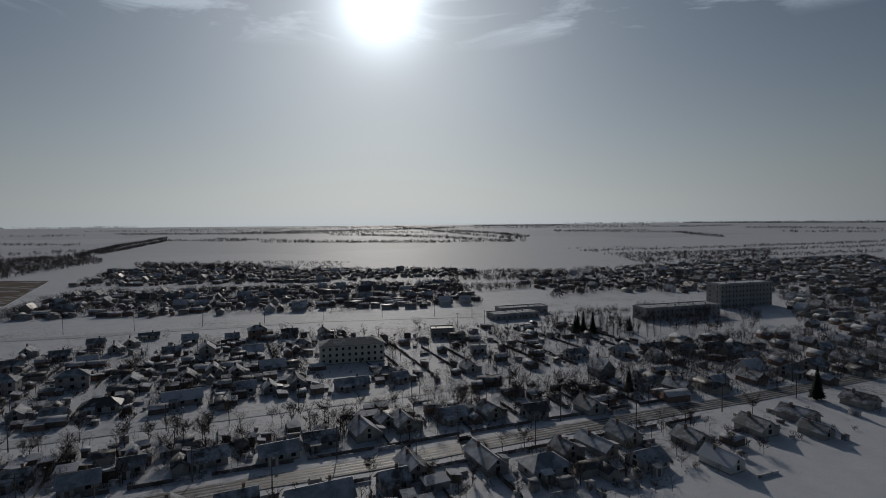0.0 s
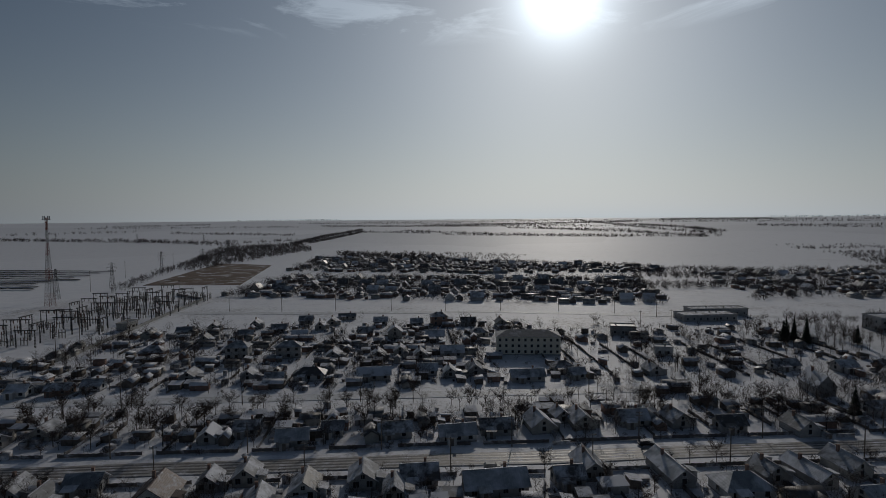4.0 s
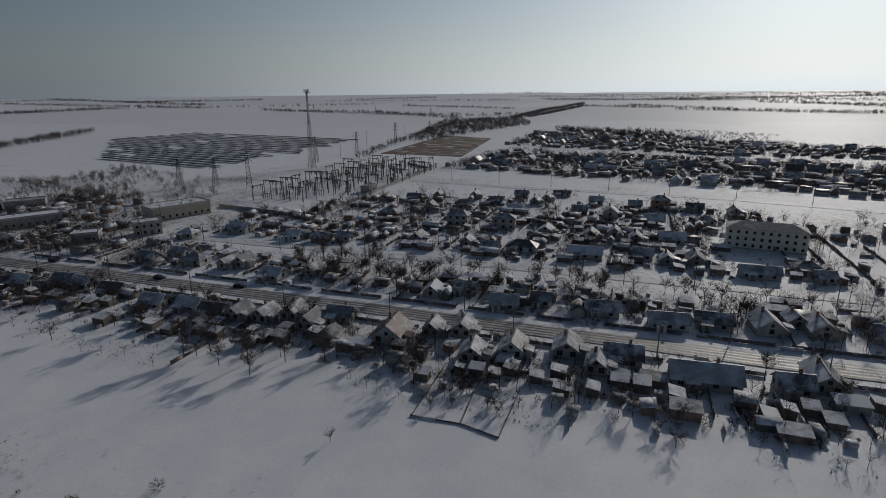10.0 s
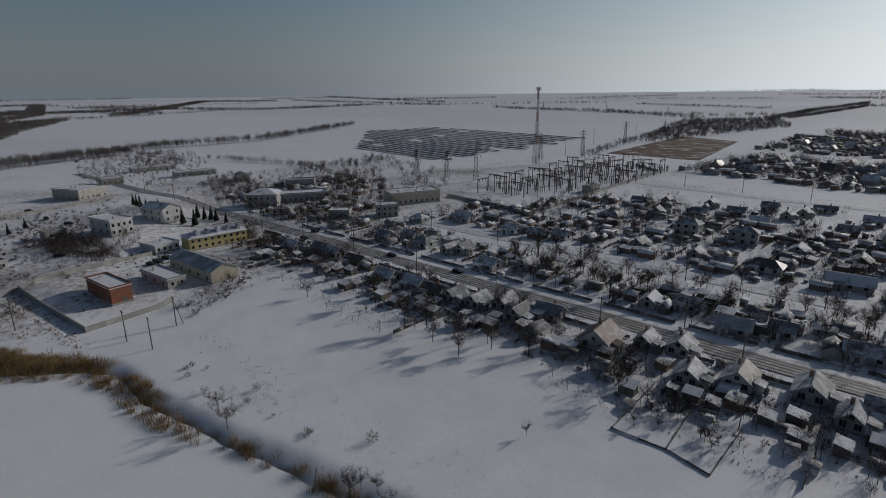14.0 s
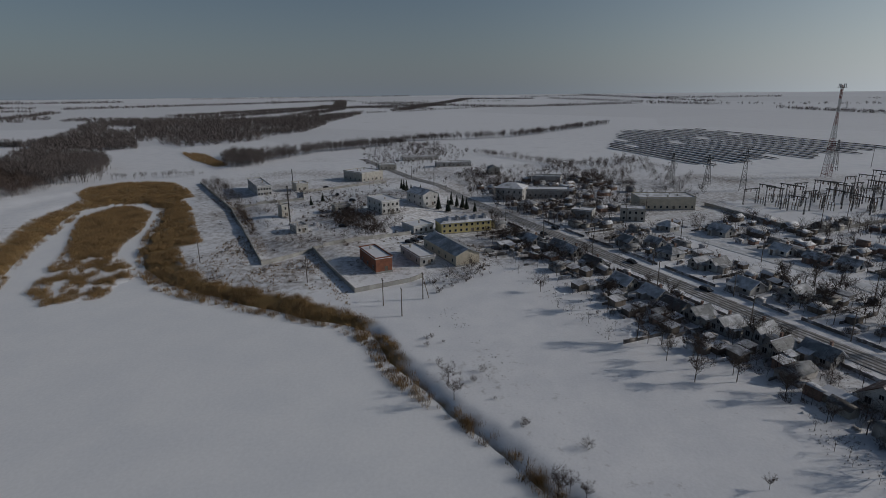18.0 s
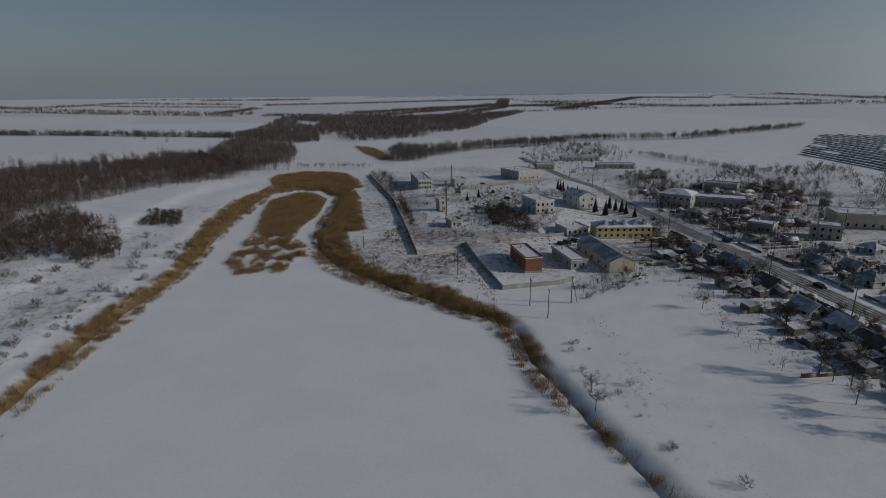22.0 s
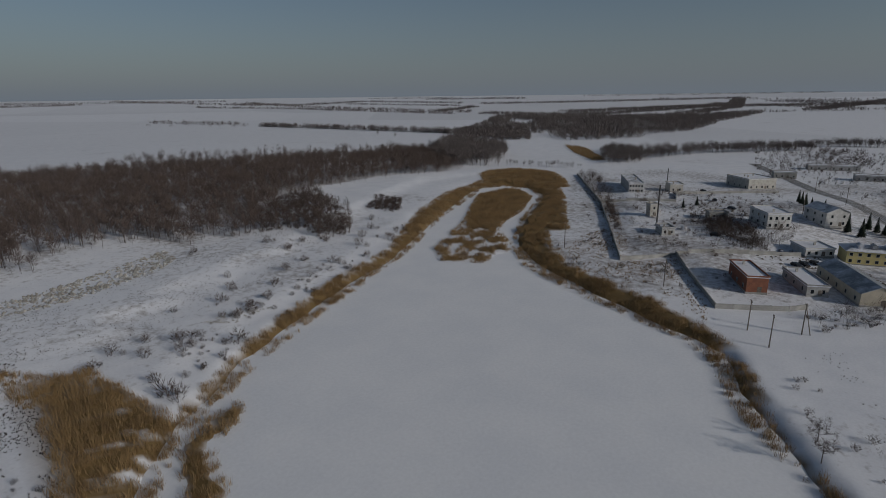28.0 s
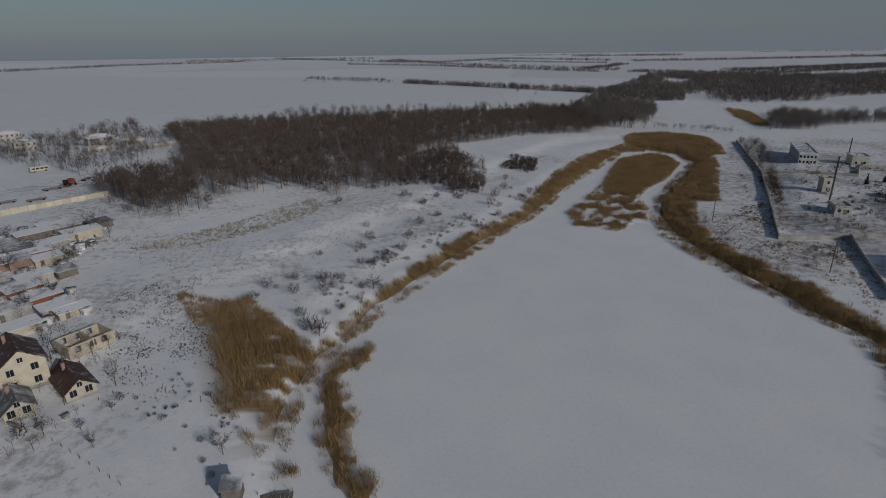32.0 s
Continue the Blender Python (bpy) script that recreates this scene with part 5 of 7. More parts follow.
POLES = {}
for s in range(-230, 200, 34):
    pole(*on_road(s, -6.5), 8.5, 1)
    pole(*on_road(s + 17, 7), 8.5, 2)
for s in range(-170, 100, 38):
    pole(*on_road(s, 45), 8.0, 1)
for x, y in ((-278, 282), (-246, 291), (-212, 300), (-178, 310), (-144, 322), (-110, 331), (-76, 342), (-40, 350), (-6, 350), (18, 345), (24, 318), (8, 310)):
    pole(x, y, 9.0, 1)
for i, (x, y) in enumerate(((-150, -18), (-142, -12), (-155, -6.5))):
    pole(x, y, 8.5, 1, strut=i == 2)
for x, y in ((-170, -45), (-193, -90), (-300, -20), (-345, -5), (-400, -22), (-275, 105), (-250, 70), (-243, 84)):
    pole(x, y, 9.0, 1)

for (x, y, h, r) in ((-245.7, -70.4, 18.4, 0.35), (-354.6, -97.3, 12.5, 0.3)):
    ob = thing("flue", "slim dark steel flue of the works", "chimney", m=place(x, y))
    part("stack", Build().tube((0, 0, -0.3), (0, 0, h), r, r * 0.85, 10, True), STEEL, ob)
    part("foot", Build().block(0, 0, -0.3, 1.4, 1.4, 0.7), CONCRETE, ob)
    part("collar", Build().tube((0, 0, h - 0.5), (0, 0, h - 0.2), r * 1.15, r * 1.15, 10, True), STEEL, ob)


def lattice(h, base, top, bays, r=0.06, faces=4):
    """Legs, and their zigzag bracing, of a tapered lattice tower."""
    legs, brace = Build(), Build()

    def corner(k, z):
        w = base + (top - base) * z / h
        a = 2 * math.pi * (k + 0.5) / faces
        return Vector((math.cos(a) * w, math.sin(a) * w, z))

    for k in range(faces):
        legs.tube(corner(k, -0.3), corner(k, h), r * 1.6, r, 4)
        for i in range(bays):
            z0, z1 = h * i / bays, h * (i + 1) / bays
            brace.tube(corner(k, z0), corner(k + 1, z1), r * 0.6, None, 3)
            brace.tube(corner(k + 1, z0), corner(k, z1), r * 0.6, None, 3)
            brace.tube(corner(k, z1), corner(k + 1, z1), r * 0.6, None, 3)
    return legs, brace


mast = thing("radio_mast", "tall red and white lattice telecom mast with antennas", "radio mast", m=place(-387, 275))
for k in range(7):
    z0, z1 = 63 * k / 7, 63 * (k + 1) / 7
    w0, w1 = 3.4 + (0.75 - 3.4) * min(1, k / 5), 3.4 + (0.75 - 3.4) * min(1, (k + 1) / 5)
    legs, brace = lattice(z1 - z0, w0, w1, 4, 0.11)
    sec = part("section", legs, RUSTRED if k % 2 == 0 else WHITESTEEL, mast, m=pose(0, 0, z0))
    part("bracing", brace, RUSTRED if k % 2 == 0 else WHITESTEEL, sec)
part("platform", Build().block(0, 0, 61, 4.2, 4.2, 0.2), STEEL, mast)
for a in range(6):
    t = a * math.pi / 3
    part("antenna", Build().block(math.cos(t) * 2.0, math.sin(t) * 2.0, 61.2, 0.35, 0.35, 2.6), WHITESTEEL, mast)


def pylon(x, y, h, turn):
    if "pylon" in POLES:
        return copy_thing(POLES["pylon"], place(x, y, turn, 1, 1, h / 22))
    ob = thing("pylon", "grey steel lattice high-voltage pylon", "pylon", "pylons", place(x, y, turn, 1, 1, h / 22))
    legs, brace = lattice(22, 2.6, 0.5, 8, 0.09)
    part("leg_frame", legs, STEEL, ob)
    part("bracing", brace, STEEL, ob)
    for z, w in ((14.5, 3.2), (17.5, 4.2), (20.5, 2.8)):
        arm = part("crossarm", Build().tube((-w, 0, z), (w, 0, z), 0.09, None, 4).tube((-w, 0, z), (0, 0, z + 1.1), 0.06, None, 3).tube((w, 0, z), (0, 0, z + 1.1), 0.06, None, 3), STEEL, ob)
        for sx in (-w, w):
            part("insulator", Build().tube((sx, 0, z), (sx, 0, z - 1.4), 0.09, 0.09, 5), INSUL, arm)
    POLES["pylon"] = ob
    return ob


for x, y, h, t in ((-370, 157, 20, 40), (-357, 175, 22, 40), (-335, 187, 30, 60), (-500, 483, 27, 30), (-585, 640, 20, 30), (-448, 376, 24, 30), (-415, 300, 26, 30), (-700, 830, 22, 30), (-1250, 1130, 24, 70), (-1500, 1090, 24, 70), (-1000, 1100, 24, 70)):
    pylon(x, y, h, t)
for x, y in ((-495, 431), (-540, 540), (-430, 340), (-340, 345), (-322, 300), (-290, 250), (-262, 200), (-232, 166)):
    pole(x, y, 18.0 if x < -420 else 12.0, 2)


# the substation yard: portal gantries, switch posts and breakers
def gantry(span, h):
    ob = thing("gantry", "steel portal gantry with hanging insulators in the substation", "gantry", "substation gantries")
    for x in (-span / 2, span / 2):
        legs, brace = lattice(h, 0.34, 0.18, 6, 0.05)
        leg = part("leg", legs, STEEL, ob, m=pose(x, 0, 0))
        part("bracing", brace, STEEL, leg)
    part("beam", Build().box(-span / 2 - 0.6, -0.35, h - 0.2, span / 2 + 0.6, 0.35, h + 0.3), STEEL, ob)
    for i in range(3):
        x = -span / 3 + i * span / 3
        part("insulator", Build().tube((x, 0, h - 0.1), (x, 0, h - 1.8), 0.2, 0.2, 6), INSUL, ob)
    return ob


def switch_post(h):
    ob = thing("switch_post", "concrete switch post with ceramic insulators", "switchgear", "substation switch posts")
    for x in (-1.6, 0, 1.6):
        leg = part("post", Build().block(x, 0, -0.3, 0.38, 0.38, h + 0.3), CONCRETE, ob)
        part("insulator", Build().tube((x, 0, h), (x, 0, h + 1.5), 0.2, 0.16, 7, True), INSUL, leg)
    part("beam", Build().box(-1.9, -0.15, h - 0.2, 1.9, 0.15, h + 0.02), STEEL, ob)
    return ob


yard_o, yard_u, yard_v = Vector((-296, 165)), Vector((-0.34, 0.94)), Vector((0.94, 0.34))
first_g, first_s = gantry(9, 10.5), switch_post(3.2)
n_g = n_s = 0
for i in range(12):
    for j in range(5):
        u, v = 4 + i * 14 + rnd.uniform(-2, 2), 3 + j * 13.5 + rnd.uniform(-1, 1) - i * 0.6
        p = yard_o + yard_u * u + yard_v * v
        if j == 4 and i < 5 or j == 3 and i < 2:
            continue
        m = place(p.x, p.y, 20 if (i + j) % 3 else 110, 1, 1, rnd.choice((0.8, 1.0, 1.1, 1.3)))
        if n_g == 0:
            first_g.matrix_basis = m
        else:
            copy_thing(first_g, m)
        n_g += 1
        for k in range(1 + (i + j) % 2):
            q = p + yard_u * rnd.uniform(3, 9) + yard_v * rnd.uniform(-5, 5)
            m = place(q.x, q.y, 20 + 90 * (k % 2), 1, 1, rnd.uniform(0.8, 1.4))
            if n_s == 0:
                first_s.matrix_basis = m
            else:
                copy_thing(first_s, m)
            n_s += 1
block(-262, 228, 11, 6, 3.6, 110, SILBRICK, SLATE, "small switch house of the substation", 1, 3, name="switch_house")

# the solar field: long tables facing the sun
table = thing("solar_table", "long tilted row of dark solar panels over snow", "solar panels", "solar tables")
part("panel", Build().slab((-12.9, -1.5, 3.1), (12.9, -1.5, 3.1), (12.9, 1.8, 0.9), (-12.9, 1.8, 0.9), 0.06), PANEL, table)
part("rack", Build().tube((-8, -0.6, -0.4), (-8, -0.6, 1.5), 0.07, None, 5).tube((8, -0.6, -0.4), (8, -0.6, 1.5), 0.07, None, 5).box(-12.5, -0.7, 1.45, 12.5, -0.5, 1.6), STEEL, table)
first = True
for i in range(18):
    d = i * (10.5 + i * 0.36)
    s0 = -600 - 245 * min(1, d / 150) - 60 * d / 340 + rnd.uniform(-8, 8)
    s1 = -458 - 0.37 * d
    for k in range(15):
        x = s0 + 26 * k
        if x > s1 or rnd.random() < 0.06:
            continue
        y = 196 + d + (x + 577) * 0.187
        m = place(x, y, 10.6, 1, 1, 0.72)
        if first:
            table.matrix_basis, first = m, False
        else:
            copy_thing(table, m)

# ---- gardens, sheds, fences and the farther village ----
def road_sd(x, y):
    a = radians(STREET)
    return x * math.cos(a) + y * math.sin(a), -x * math.sin(a) + y * math.cos(a) - 131.3


CELLS, SORTED = {}, [0]


def clear(x, y, gap=1.0):
    """Whether a place keeps its distance from all that stands already."""
    for hx, hy, r in HOUSES[SORTED[0]:]:
        for i in range(int((hx - r - 4) // 12), int((hx + r + 4) // 12) + 1):
            for j in range(int((hy - r - 4) // 12), int((hy + r + 4) // 12) + 1):
                CELLS.setdefault((i, j), []).append((hx, hy, r))
    SORTED[0] = len(HOUSES)
    return all((x - hx) ** 2 + (y - hy) ** 2 > max(r + gap, 0) ** 2 for hx, hy, r in CELLS.get((int(x // 12), int(y // 12)), ()))


SHED_MODELS = [shed(5, 3.6, 2.1, SNOWY, OLDWOOD, "low board shed with a snowy lean-to roof"), shed(6.5, 4, 2.1, SLATE, OLDBRICK, "dull brick outhouse with a slate lean-to roof"),
               shed(3.4, 2.8, 2.0, SNOWY, OLDWOOD, "small tool shed under snow"), shed(8, 4.2, 2.0, SNOWY, GREYWALL, "long rendered outbuilding under snow"), shed(4.5, 4.5, 2.1, SNOWY, OLDWOOD, "dark board garage under a snowy roof")]
for ob in SHED_MODELS:
    tagged(ob, group="outbuildings")
used_models = set()


def put_shed(x, y, i, turn, s=1.0):
    m = place(x, y, turn, s, s, 1)
    if i not in used_models:
        used_models.add(i)
        SHED_MODELS[i].matrix_basis = m
        SHED_MODELS[i].scale = (s, s, 1)
    else:
        c = copy_thing(SHED_MODELS[i], m)
        c.scale = (s, s, rnd.uniform(0.72, 1.0))
    HOUSES.append((x, y, 2.6 * s))


for x, y in ((-29, 103), (-26, 99), (-40, 101), (-36, 103), (-52, 97), (-43, 95), (-136, 62), (-48, 91), (-11, 111), (-9, 104), (-4, 113), (-61, 92), (-194, 40), (-204, 36)):
    put_shed(x, y, rnd.choice((0, 1, 2, 4)), STREET + rnd.choice((0, 0, 90)), rnd.uniform(0.6, 0.85))
homes = [h for h in HOUSES if h[2] < 7 and h[2] > 2.7]
placed = 0
for hx, hy, r in homes:
    for k in range(3):
        if placed > 125:
            break
        s, d = road_sd(hx, hy)
        away = -1 if d < 0 else 1
        ss, dd = s + rnd.uniform(-8, 8), d + away * rnd.uniform(7, 14) if d < 45 else d + rnd.choice((-1, 1)) * rnd.uniform(7, 12)
        if abs(dd) < 9 or abs(dd - 50) < 10 or dd < -38:
            continue
        x, y = on_road(ss, dd)
        if clear(x, y, 1.5):
            put_shed(x, y, rnd.choice((0, 1, 2, 2, 0, 3, 4)), STREET + rnd.choice((0, 0, 90)) + rnd.uniform(-4, 6), rnd.uniform(0.55, 0.9))
            placed += 1

# each garden block: metres along and across from the main road, trees and shrubs in it
BLOCKS = [(-238, 130, -34, -9, 95, 520), (-120, 120, 8, 44, 80, 420), (-205, -120, 8, 30, 22, 110), (-190, 40, 57, 100, 60, 380), (-165, 60, 100, 165, 55, 420), (40, 150, 57, 150, 60, 420), (-250, -205, 8, 60, 22, 90)]
GARDEN_A = [(-203, 32), (-173, 49), (-123, 50), (-114, 51), (-125, 48), (-122, 53), (-104, 53), (-110, 56), (-122, 75), (-146, 47), (-148, 129), (-148, 133), (-144, 101), (-142, 106), (-133, 103), (-157, 106), (-153, 117), (-154, 121), (-137, 114), (-116, 110), (-115, 116), (-115, 121), (-133, 133), (-142, 122), (-79, 80), (-74, 74), (-84, 87), (-132, 59), (-160, 30)]
GARDEN_B = [(-161, 106), (-147, 111), (-139, 118), (-114, 123), (-119, 133), (-118, 138), (-109, 143), (-102, 149), (-86, 139), (-91, 153), (-82, 148), (-77, 154), (-68, 150), (-71, 145), (-122, 118), (-4, 169), (9, 179), (6, 174), (25, 186), (31, 190), (37, 181), (-10, 172), (89, 201), (85, 199), (55, 171), (17, 191), (24, 198), (117, 237), (-10, 135), (21, 141), (48, 138), (72, 160), (96, 167)]
for x, y in GARDEN_A + GARDEN_B:
    put_tree(x, y, rnd.choice((0, 1, 2, 3, 6, 7)), rnd.uniform(0.85, 1.25))
tall_trees, small_spots = 0, []
GARDEN = []
for k, (h, sp) in enumerate(((4.5, 2.2), (6.0, 2.5), (7.0, 2.2), (3.2, 1.5))):
    t, c = tree_parts(h, sp, random.Random(70 + k), 6, 4, 5, 0.85)
    t.add(c.v, c.f)
    GARDEN.append(template(t))
for s0, s1, d0, d1, n, nb in BLOCKS:
    for k in range(n):
        for _ in range(6):
            x, y = on_road(rnd.uniform(s0, s1), rnd.uniform(d0, d1))
            if clear(x, y, 0.6) and not (y > 330 and x < -60):
                if tall_trees < 170:
                    put_tree(x, y, rnd.choice((0, 1, 0, 1, 2, 4, 5, 6, 7, 3)), rnd.uniform(0.55, 0.85) if d1 < 0 else rnd.uniform(0.7, 1.1))
                    tall_trees += 1
                else:
                    small_spots.append((x, y))
                break
    for k in range(nb):
        x, y = on_road(rnd.uniform(s0, s1), rnd.uniform(d0, d1))
        if k % 5 < 3 and clear(x, y, -0.5) and waves(np.array([x * 2.0]), np.array([y * 2.0]))[0] > -0.05:
            small_spots.append((x, y))
for s0, d0, d1, n in [(rnd.uniform(-235, 120), -34, -9, 9) for _ in range(26)] + [(rnd.uniform(-120, 120), 10, 44, 12) for _ in range(20)] + [(rnd.uniform(-190, 150), 58, 150, 26) for _ in range(26)]:
    a0 = rnd.uniform(d0, d1 - 8)
    for k in range(n):
        x, y = on_road(s0 + rnd.gauss(0, 1.2), a0 + rnd.uniform(0, 16 if d0 < 50 else 30))
        if clear(x, y, 0.2):
            small_spots.append((x, y))
p = np.array(small_spots)
rs = np.random.RandomState(4)
s = rs.uniform(0.6, 1.3, len(p))
strew("garden_shrubs", GARDEN[:2] + GARDEN[3:] + LOWTREE + BUSHES[:2], np.stack([p[:, 0], p[:, 1], height(p[:, 0], p[:, 1]), rs.uniform(0, 6.28, len(p)), s, s], 1), TWIG, "bare shrubs and saplings in the village gardens", "shrubs")

# lone trees and bushes on the open snow by the lake
for x, y, i, sc in ((-71.5, 50, 4, 0.7), (-105, 0.5, 0, 1.0), (-99, 1.5, 1, 1.0), (-71.5, 17, 2, 0.7), (-72, 19, 4, 0.9), (-70, 21, 5, 0.9), (-66, 21, 0, 0.8), (-28, 90, 1, 0.8), (-24, 88, 0, 0.8), (-97, 68, 3, 0.8), (-104, 62, 2, 0.9), (-121, 58, 5, 0.7)):
    put_tree(x, y, i, sc, "trees by the lake")


def conifer(x, y, h):
    if "conifer" not in POLES:
        ob = thing("spruce", "dark green spruce with dusted boughs", "tree", "spruces", place(x, y, 0, h / 7, h / 7, h / 7))
        part("trunk", Build().tube((0, 0, -0.3), (0, 0, 6.8), 0.16, 0.03, 6), BARK, ob)
        b = Build()
        rg = random.Random(3)
        for t in range(15):
            z = 0.7 + t * 0.42
            rad = 1.75 * (1 - t / 15.5)
            n = 11 if t < 9 else 7
            for k in range(n):
                a = 2 * math.pi * (k + rg.random() * 0.8) / n
                rr = rad * rg.uniform(0.75, 1.1)
                c, s_ = math.cos(a), math.sin(a)
                w = 0.28 * rr + 0.08
                b.add([(0, 0, z + 0.25), (c * rr * 0.6 - s_ * w, s_ * rr * 0.6 + c * w, z - 0.06), (c * rr, s_ * rr, z - 0.28), (c * rr * 0.6 + s_ * w, s_ * rr * 0.6 - c * w, z - 0.06), (c * rr * 0.6, s_ * rr * 0.6, z - 0.3)],
                      [(0, 1, 2), (0, 2, 3), (1, 4, 2), (2, 4, 3)])
        part("crown", b, CONIFER, ob)
        POLES["conifer"] = ob
        return
    copy_thing(POLES["conifer"], place(x, y, rnd.uniform(0, 360), h / 7, h / 7, h / 7 * rnd.uniform(0.9, 1.15)))


for x, y, h in ((65, 189, 9.5), (125, 180, 9), (71, 291, 9), (76, 294, 8), (80, 290, 9.5), (74, 299, 8.5), (102, 296, 7), (-335, -25, 4.5), (-328, -23, 5), (-322, -21, 5), (-315, -18, 4.5), (-300, -12, 6), (-296, 5, 5.5), (-293, 8, 5), (-290, 11, 6), (-286, 13, 5), (-280, 17, 4.5), (-302, -67, 4), (-291, -71, 3.5), (-283, -2, 6), (-279, 3, 6)):
    conifer(x, y, h)


def fence(s0, s1, d, along=True, kind=0):
    """A board fence beside the road (along) or across it between two plots."""
    ob = thing("fence", ("weathered board fence along the road", "grey sheet fence between garden plots")[0 if along else 1], "fence", "garden fences")
    n = max(1, round(abs(s1 - s0) / 5))
    step = (s1 - s0) / n
    for i in range(n):
        a = on_road(s0 + step * i, d) if along else on_road(d, s0 + step * i)
        turn = STREET + (0 if along else 90)
        m = pose(a[0], a[1], ground_z(*a), 0, 0, turn) @ Matrix.Diagonal((step / 5, 1, 1, 1))
        part("panel", FENCE_MESH[kind], None, ob, m=m)
        part("post", FENCE_MESH[2], None, ob, m=m)


def fence_mesh(h, gap):
    """One panel of boards with an uneven top edge."""
    n = int(5 / gap)
    top = [(5 * i / n, h * (1 + 0.05 * math.sin(i * 7.3))) for i in range(n + 1)]
    vs = [(x, s_ * 0.03, 0.02) for x, z in top for s_ in (-1, 1)] + [(x, s_ * 0.03 + 0.012 * (-1) ** i, z) for i, (x, z) in enumerate(top) for s_ in (-1, 1)]
    k = 2 * (n + 1)
    fs = []
    for i in range(n):
        a_ = 2 * i
        fs += [(a_, a_ + 2, k + a_ + 2, k + a_), (a_ + 3, a_ + 1, k + a_ + 1, k + a_ + 3), (k + a_, k + a_ + 2, k + a_ + 3, k + a_ + 1)]
    return Build().add(vs, fs).mesh("panel", FENCEGREY)


FENCE_MESH = [fence_mesh(0.95, 0.25), fence_mesh(0.8, 0.42), Build().box(-0.06, 0.06, -0.4, 0.06, 0.18, 1.05).mesh("post", OLDWOOD)]
s = -225
while s < 120:
    w = rnd.uniform(16, 26)
    fence(s, s + w - 3.5, -8.2)
    fence(s + 5, s + 5 + w - 3.5, 8.6)
    fence(-9, -rnd.uniform(22, 36), s, along=False, kind=1)
    if s > -120:
        fence(10, rnd.uniform(28, 44), s + 6, along=False, kind=1)
    s += w
# the two fenced orchard plots running out on to the open snow
plot = thing("fence", "low dark fence round two snowy orchard plots", "fence", "garden fences")
for (ax, ay), (bx, by) in (((-66, 65), (-57, 69)), ((-57, 69), (-49, 70)), ((-66, 65), (-74, 84)), ((-57, 69), (-64, 84)), ((-49, 70), (-55, 86))):
    n = max(1, round(math.hypot(bx - ax, by - ay) / 5))
    for i in range(n):
        x, y = ax + (bx - ax) * i / n, ay + (by - ay) * i / n
        m = pose(x, y, ground_z(x, y), 0, 0, math.degrees(math.atan2(by - ay, bx - ax))) @ Matrix.Diagonal((math.hypot(bx - ax, by - ay) / n / 5, 1, 0.45, 1))
        part("panel", FENCE_MESH[1], None, plot, m=m)
        part("post", FENCE_MESH[2], None, plot, m=m)
for k in range(34):
    f, e = rnd.random(), rnd.random()
    put_tree(-65 + 15 * f - 8 * e, 67 + 4 * f + 17 * e, rnd.choice((4, 5)), rnd.uniform(0.5, 0.85), "orchard saplings")


# the farther blocks of the village
def far_house(L, W, h, roof, wall, label):
    ob = thing("house", label, "house", "farther village houses")
    rise = W * 0.42
    part("wall", gable_walls(L, W, h, rise), wall, ob)
    for s_ in gable_roof(L, W, h, rise, 0.4):
        part("roof", s_, roof, ob)
    chimney(ob, L * 0.2, 0.4, h + rise)
    return ob


FAR_MODELS = [far_house(9, 7, 2.7, SLATE, GREYWALL, "distant grey house with a slate roof"), far_house(8, 7, 2.8, SNOWY, WHITEWALL, "distant white house with a snowy roof"),
              far_house(10, 7.5, 2.8, DARKROOF, SILBRICK, "distant brick house with a dark roof"), far_house(6, 4.5, 2.2, SNOWY, OLDWOOD, "distant board barn with a snowy roof")]
far_used = set()


FAR_RINGS = []


def far_block(ring, rows, gap, turn, seed, n_trees, keep=0.8):
    """House rows, gardens and dark bare trees over an outline; rows are metres apart, houses gap metres."""
    rg = random.Random(seed)
    ring = np.array(ring, float)
    c = ring.mean(0)
    a = radians(turn)
    span = int(np.abs(ring - c).max() * 1.5)
    for v in range(-span, span, rows):
        for u in range(-span, span, gap):
            if rg.random() > keep:
                continue
            uu, vv = u + rg.uniform(-4, 4), v + rg.uniform(-5, 5)
            x, y = c[0] + uu * math.cos(a) - vv * math.sin(a), c[1] + uu * math.sin(a) + vv * math.cos(a)
            if signed_far(np.array([x]), np.array([y]), ring)[0] > -4 or not clear(x, y, 3):
                continue
            i = rg.randrange(4)
            m = place(x, y, turn + rg.choice((0, 90)) + rg.uniform(-5, 5), rg.uniform(0.85, 1.1), rg.uniform(0.85, 1.05), rg.uniform(0.9, 1.15))
            if i not in far_used:
                far_used.add(i)
                FAR_MODELS[i].matrix_basis = m
            else:
                c2 = copy_thing(FAR_MODELS[i], m)
            HOUSES.append((x, y, 5))
    FAR_RINGS.append((ring, seed))
    sp = spots_in(ring, n_trees, seed + 200, 0.6, 1.25, keep=lambda x, y, r: waves(x * 0.7, y * 0.7 + seed) + 1.3 * r.rand(len(x)) > 0.15)
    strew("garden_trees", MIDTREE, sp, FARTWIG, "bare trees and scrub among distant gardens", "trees")


